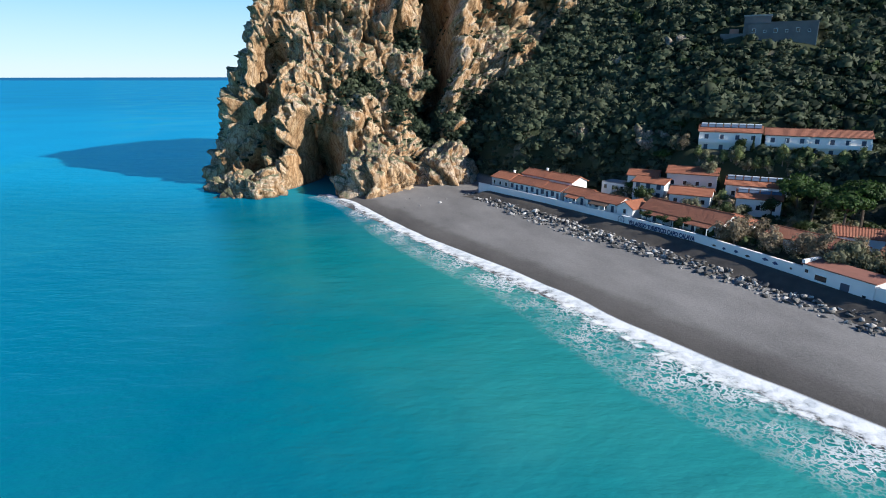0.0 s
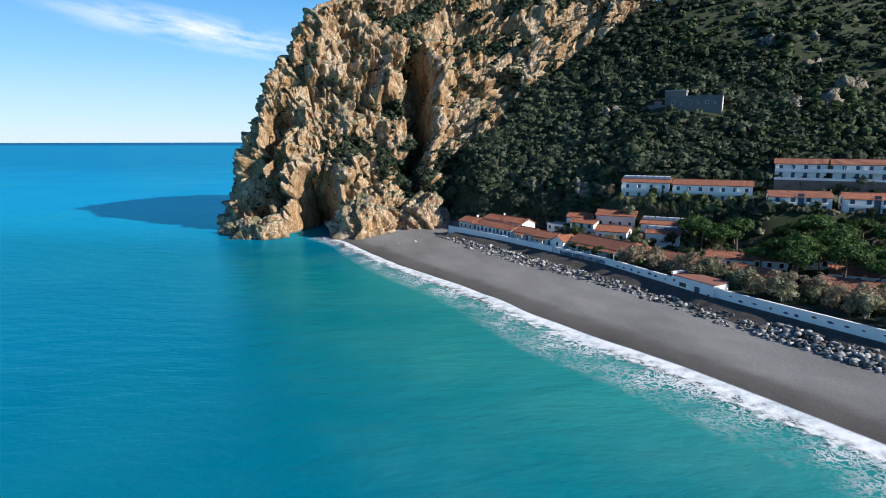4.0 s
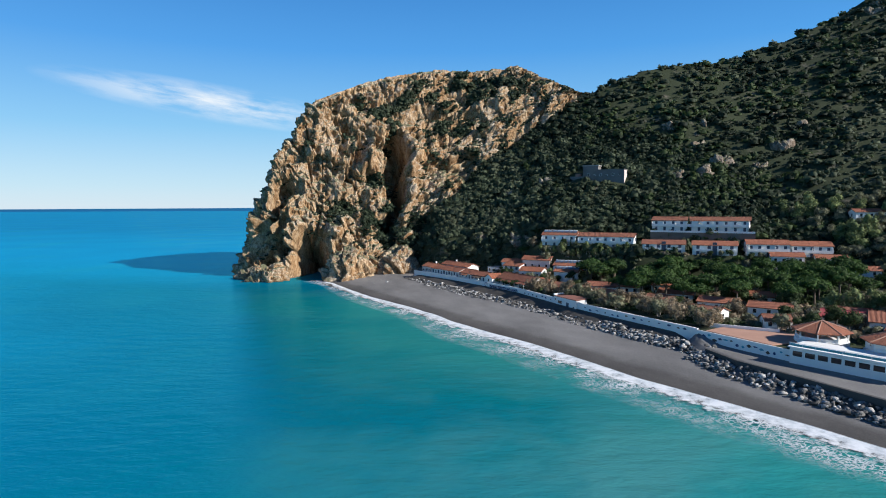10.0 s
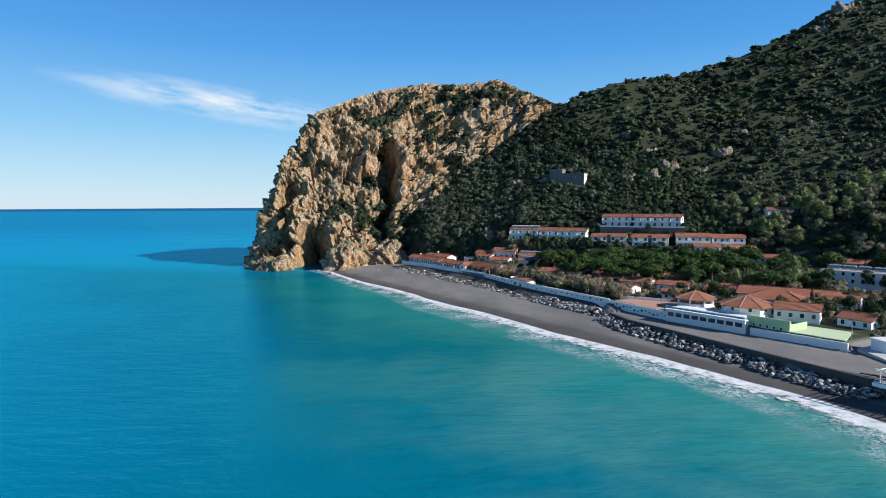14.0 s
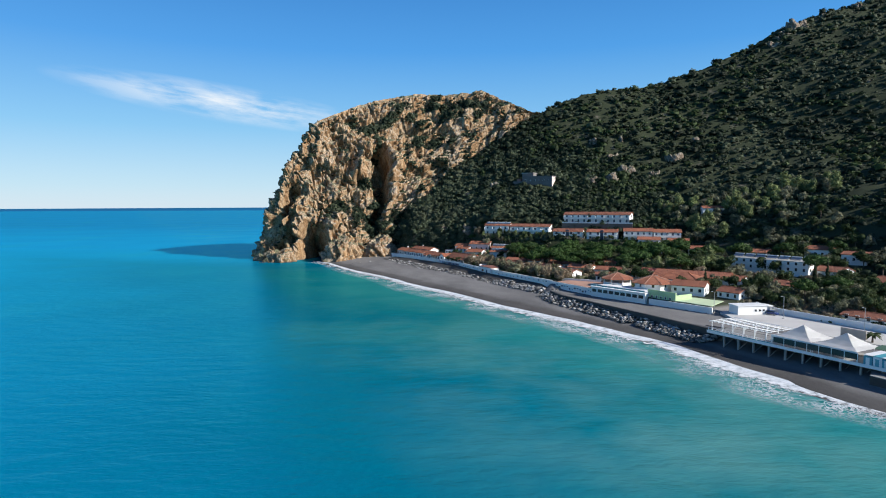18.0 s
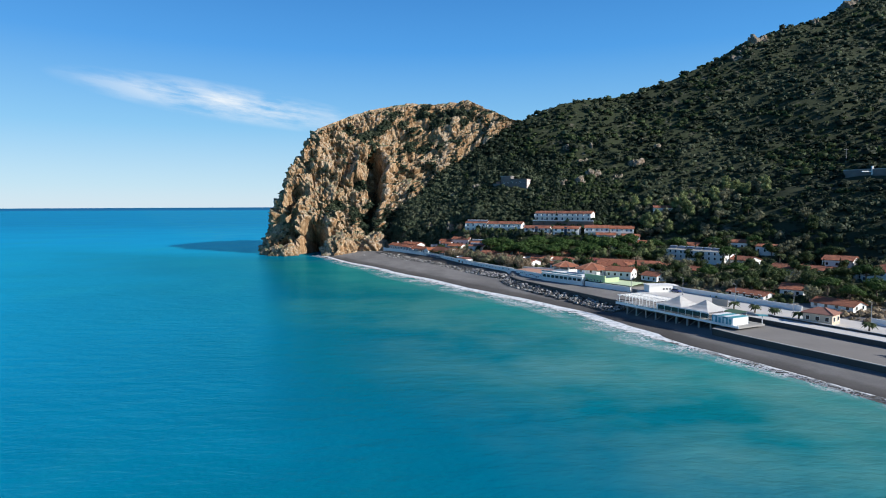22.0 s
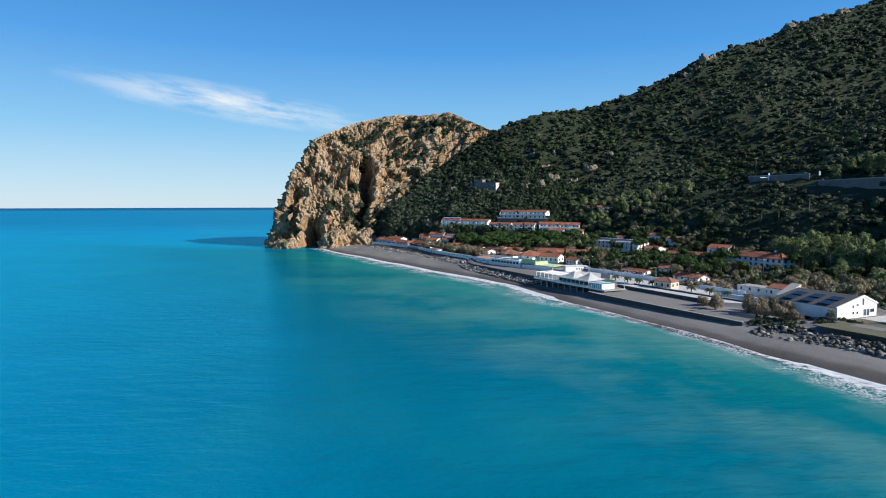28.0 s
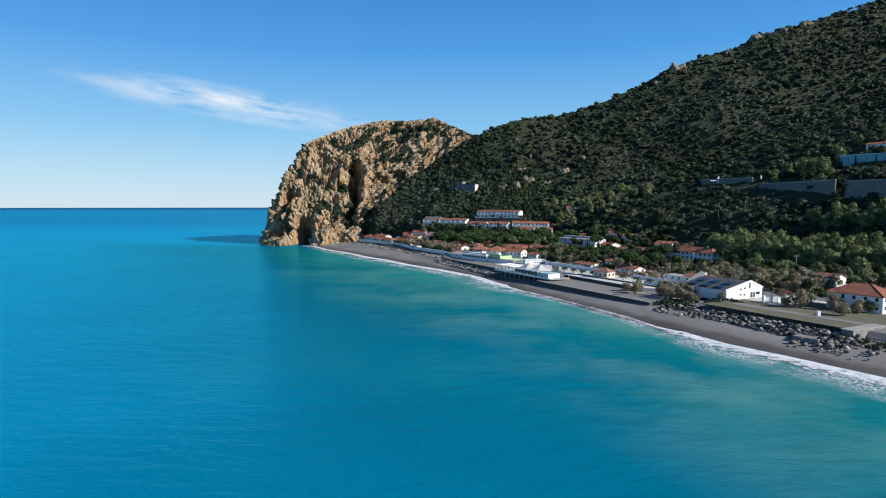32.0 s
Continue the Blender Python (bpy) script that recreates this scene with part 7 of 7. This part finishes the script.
grove(("pine",), 58, (92, 80, 200, 160), (1.0, 1.45), 6.2, lambda x, y: 128 < 0.37 * x + 0.93 * y < 184 and to_sd(x, y)[1] > 68 and ground(x, y) < 12.5)
for x, y in ((68, 182.8), (61, 187), (70, 193), (98.4, 164.4)):
    tree("pine", x, y, 0.8 if x < 80 else 1.2)
for x, y in ((42, 214.5), (79.5, 179.0)):
    tree("olive", x, y, 0.9)
for s, off in ((95.5, 2.6), (101, 2.5), (106.5, 2.5)):
    tree("broad", *at(s, float(wall_d(s)) + off), 0.55, 7.0)
grove(("tamarisk", "tamarisk", "olive"), 44, (55, 40, 130, 150), (0.75, 1.15), 2.8, band(117, 206, 52.6, 64))
grove(("tamarisk", "olive", "broad"), 18, (104, 50, 142, 100), (0.75, 1.05), 3.0, band(180, 232, 62, 92))
grove(("olive", "tamarisk", "olive", "broad"), 30, (40, 120, 110, 200), (0.6, 0.95), 3.0, band(62, 130, 66, 92))
grove(("olive", "poplar"), 26, (75, 160, 125, 190), (0.45, 0.75), 3.0, lambda x, y: 176 < 0.37 * x + 0.93 * y < 197 and ground(x, y) < 17)
for k in range(34):
    q = (k + 0.5) / 34
    tree("olive" if k % 3 else "poplar", 76.5 + 38 * q + rng.uniform(-0.8, 0.8), 182.5 - 18.5 * q + rng.uniform(-1.0, 1.0), rng.uniform(0.4, 0.65))
grove(("poplar", "olive"), 30, (120, 55, 190, 110), (0.75, 1.05), 3.4, band(212, 268, 92, 128))
grove(("olive", "poplar", "olive"), 70, (190, 118, 275, 180), (0.85, 1.25), 3.6, lambda x, y: 190 < 0.37 * x + 0.93 * y < 232)
grove(("olive", "olive", "broad"), 34, (150, -40, 215, 45), (0.8, 1.1), 3.2, band(276, 326, 77, 112))
grove(("broad", "olive", "broad", "olive"), 120, (165, -120, 290, 100), (0.6, 0.95), 3.6, band(285, 400, 82, 170))
grove(("broad", "olive", "broad"), 60, (150, 40, 260, 130), (0.8, 1.15), 3.6, band(215, 300, 110, 190))
grove(("poplar",), 100, (240, -140, 370, 10), (1.15, 1.55), 3.0, band(352, 478, 138, 157))
grove(("poplar",), 34, (280, -140, 370, 10), (1.0, 1.4), 3.2, band(388, 470, 178, 190))
grove(("broad", "poplar", "broad", "olive"), 36, (240, -150, 330, 0), (0.85, 1.15), 3.4, band(385, 470, 108, 136))
grove(("broad", "poplar", "broad"), 34, (250, -190, 360, -60), (0.8, 1.2), 3.8, band(440, 520, 80, 170))
for x, y in ((352, 44), (356, 40), (350, 20), (346, 26)):
    tree("poplar", x, y, 1.6)
grove(("poplar", "broad"), 14, (330, -40, 420, 60), (0.9, 1.3), 4.5)
grove(("olive", "tamarisk", "olive"), 44, (220, -150, 295, -60), (0.9, 1.25), 2.8, band(398, 452, 80, 108))
grove(("tamarisk", "tamarisk", "olive"), 12, (196, -152, 214, -126), (0.75, 1.1), 2.4)
grove(("tamarisk", "olive"), 3, (186, -132, 196, -118), (0.8, 1.0), 2.4)
for x, y, k, sc in ((232, -171, "tamarisk", 1.15), (236, -168, "olive", 1.05), (241, -176, "tamarisk", 1.0), (237.5, -186, "tamarisk", 0.85), (245, -182, "tamarisk", 0.95), (249, -181, "olive", 0.9), (229, -168, "tamarisk", 0.7), (244, -172, "olive", 0.9), (213, -152, "olive", 0.6)):
    tree(k, x, y, sc, 5.7)
for x, y in ((368, 30), (372, 22), (376, 8), (78, 177.5), (81, 176), (41, 208), (237, 6), (240, -1), (143, 166), (132, 166), (60, 207)):
    tree("cypress", x, y, 0.8)


# trees standing close before the lower apartment blocks, and between the houses
for k in range(30):
    q = (k + 0.5) / 30
    tree(("olive", "broad", "pine")[k % 3], 118 + 72 * q + rng.uniform(-1, 1), 150.0 - 22.5 * q + rng.uniform(-1.5, 1.5), rng.uniform(0.35, 0.55))
grove(("broad", "olive", "cypress", "broad", "pine"), 60, (150, -60, 290, 110), (0.9, 1.3), 4.5, band(225, 400, 78, 165))
grove(("olive", "tamarisk", "broad"), 22, (120, 20, 190, 100), (0.8, 1.1), 3.5, band(220, 285, 68, 112))
grove(("broad", "olive", "cypress"), 16, (60, 150, 110, 200), (0.5, 0.8), 3.0, band(50, 120, 62, 100))


# palms
def palm_meshes(seed, h):
    rr = np.random.default_rng(seed)
    bm = bmesh.new()
    for k in range(6):
        rod(bm, (0, 0, k * h / 6 - 0.2), (0, 0, (k + 1) * h / 6), 0.3 - 0.02 * k, 0.26 - 0.02 * k, 7)
    tm = bpy.data.meshes.new("trunk")
    bm.to_mesh(tm)
    bm.free()
    tm.materials.append(BARK)
    fronds = []
    for k in range(22):
        bm = bmesh.new()
        a, lift = k * 2.4, rr.uniform(-0.1, 1.1)
        prev = None
        for j in range(7):
            q = j / 6
            r = 2.4 * q
            z = h + lift * 1.6 * q - 1.9 * q * q
            w = 0.42 * math.sin(math.pi * min(q * 0.9 + 0.1, 1)) + 0.02
            c = Vector((math.cos(a) * r, math.sin(a) * r, z))
            side = Vector((-math.sin(a), math.cos(a), 0)) * w
            row = [bm.verts.new(c - side - Vector((0, 0, w * 0.5))), bm.verts.new(c), bm.verts.new(c + side - Vector((0, 0, w * 0.5)))]
            if prev:
                bm.faces.new((prev[0], prev[1], row[1], row[0]))
                bm.faces.new((prev[1], prev[2], row[2], row[1]))
            prev = row
        me = bpy.data.meshes.new("frond")
        bm.to_mesh(me)
        bm.free()
        me.materials.append(PALM)
        fronds.append(me)
    return tm, fronds


PALMS = [palm_meshes(3, 2.6), palm_meshes(4, 7.0)]


def palm(x, y, tall=0, scale=1.0, z=None):
    tm, fr = PALMS[tall]
    ob = thing("palm_tree", pose(x, y, ground(x, y) if z is None else z, 0, 0, rng.uniform(0, 360)) @ Matrix.Diagonal((scale, scale, scale, 1)), "short seafront palm with spreading fronds" if not tall else "tall palm on the slope", "palm", "palms on the seafront" if not tall else "palms on the slope")
    mesh_part("trunk", tm, ob)
    for me in fr:
        mesh_part("frond", me, ob)


for s in (338, 346, 353, 361, 381, 390, 398, 407):
    x, y = at(s, 50.5 if s < 365 else 51.5)
    palm(x, y, 0, 0.95, 5.4)
for x, y in ((275, 22), (281, 14), (296, 10), (225, 20)):
    palm(x, y, 1, 1.2)


# street lamps, poles, cars
def street_lamp(s, d, z=5.4, h=7.0):
    x, y = at(s, d)
    ob = thing("street_lamp", pose(x, y, z, 0, 0, COAST_DEG), "grey metal street lamp on the seafront", "street lamp", "street lamps")
    bm = bmesh.new()
    rod(bm, (0, 0, 0), (0, 0, h), 0.11, 0.07, 8)
    part("pole", bm, METAL, ob)
    bm = bmesh.new()
    rod(bm, (0, 0, h - 0.02), (0, -1.0, h + 0.25), 0.05, 0.05, 6)
    part("arm", bm, METAL, ob)
    part("head", block(-0.16, -1.6, h + 0.18, 0.16, -0.95, h + 0.34), METAL, ob)
    part("base", block(-0.25, -0.25, 0.0, 0.25, 0.25, 0.25), CONCRETE, ob)


for s in (288, 306, 330, 352, 376, 398):
    street_lamp(s, 62.0 if s > 300 else 52.0)


def utility_pole(x, y, h=9.0):
    ob = thing("utility_pole", pose(x, y, ground(x, y) - 0.2), "wooden utility pole among the trees", "pole", "utility poles")
    bm = bmesh.new()
    rod(bm, (0, 0, 0), (0, 0, h), 0.16, 0.1, 7)
    part("pole", bm, CONCRETE, ob)
    part("crossarm", block(-1.3, -0.08, h - 1.0, 1.3, 0.08, h - 0.82), CONCRETE, ob)
    for px in (-1.1, 0, 1.1):
        part("insulator", block(px - 0.06, -0.06, h - 0.817, px + 0.06, 0.06, h - 0.55), WHITE, ob)


for x, y in ((266, -62), (276, -88), (321, 128), (256, -132), (238, -58)):
    utility_pole(x, y)

TYRE = plain("black_tyre", (0.02, 0.02, 0.02), 0.8, 0.2)


def car(x, y, z, ang, paint, label):
    ob = thing("car", pose(x, y, z, 0, 0, ang), label, "car", "parked cars")
    bm = bmesh.new()
    out = [(-2.0, 0.3), (2.0, 0.3), (2.05, 0.75), (1.3, 0.92), (-1.9, 0.95), (-2.05, 0.7)]
    a = [bm.verts.new((p, -0.82, q)) for p, q in out]
    b2 = [bm.verts.new((p, 0.82, q)) for p, q in out]
    bm.faces.new(a)
    bm.faces.new(b2[::-1])
    for i in range(6):
        bm.faces.new((a[i], b2[i], b2[(i + 1) % 6], a[(i + 1) % 6]))
    bmesh.ops.recalc_face_normals(bm, faces=bm.faces)
    bmesh.ops.bevel(bm, geom=bm.edges[:], offset=0.06, segments=2, affect="EDGES")
    part("body", bm, paint, ob)
    bm = bmesh.new()
    lo = [bm.verts.new(c) for c in ((-1.75, -0.76, 0.93), (0.95, -0.76, 0.93), (0.95, 0.76, 0.93), (-1.75, 0.76, 0.93))]
    hi = [bm.verts.new(c) for c in ((-1.35, -0.62, 1.42), (0.3, -0.62, 1.42), (0.3, 0.62, 1.42), (-1.35, 0.62, 1.42))]
    bm.faces.new(hi)
    for i in range(4):
        bm.faces.new((lo[i], lo[(i + 1) % 4], hi[(i + 1) % 4], hi[i]))
    part("windows", bm, GLASS, ob)
    part("roof", block(-1.36, -0.63, 1.423, 0.31, 0.63, 1.46), paint, ob)
    for px in (-1.25, 1.25):
        for py in (-0.8, 0.8):
            bm = bmesh.new()
            rod(bm, (px, py - 0.1, 0.31), (px, py + 0.1, 0.31), 0.31, 0.31, 14)
            w = part("wheel", bm, TYRE, ob)
            bm = bmesh.new()
            rod(bm, (px, py - 0.11, 0.31), (px, py + 0.11, 0.31), 0.18, 0.18, 10)
            part("rim", bm, METAL, w)


car(*at(300, 65), 5.42, COAST_DEG + 8, plain("blue_car_paint", (0.04, 0.07, 0.2), 0.3, 0.1, relief=0), "dark blue car parked by the white wall")
car(*at(402, 58), 5.42, COAST_DEG - 10, plain("grey_car_paint", (0.3, 0.31, 0.32), 0.3, 0.1, relief=0), "grey car parked on the seafront road")
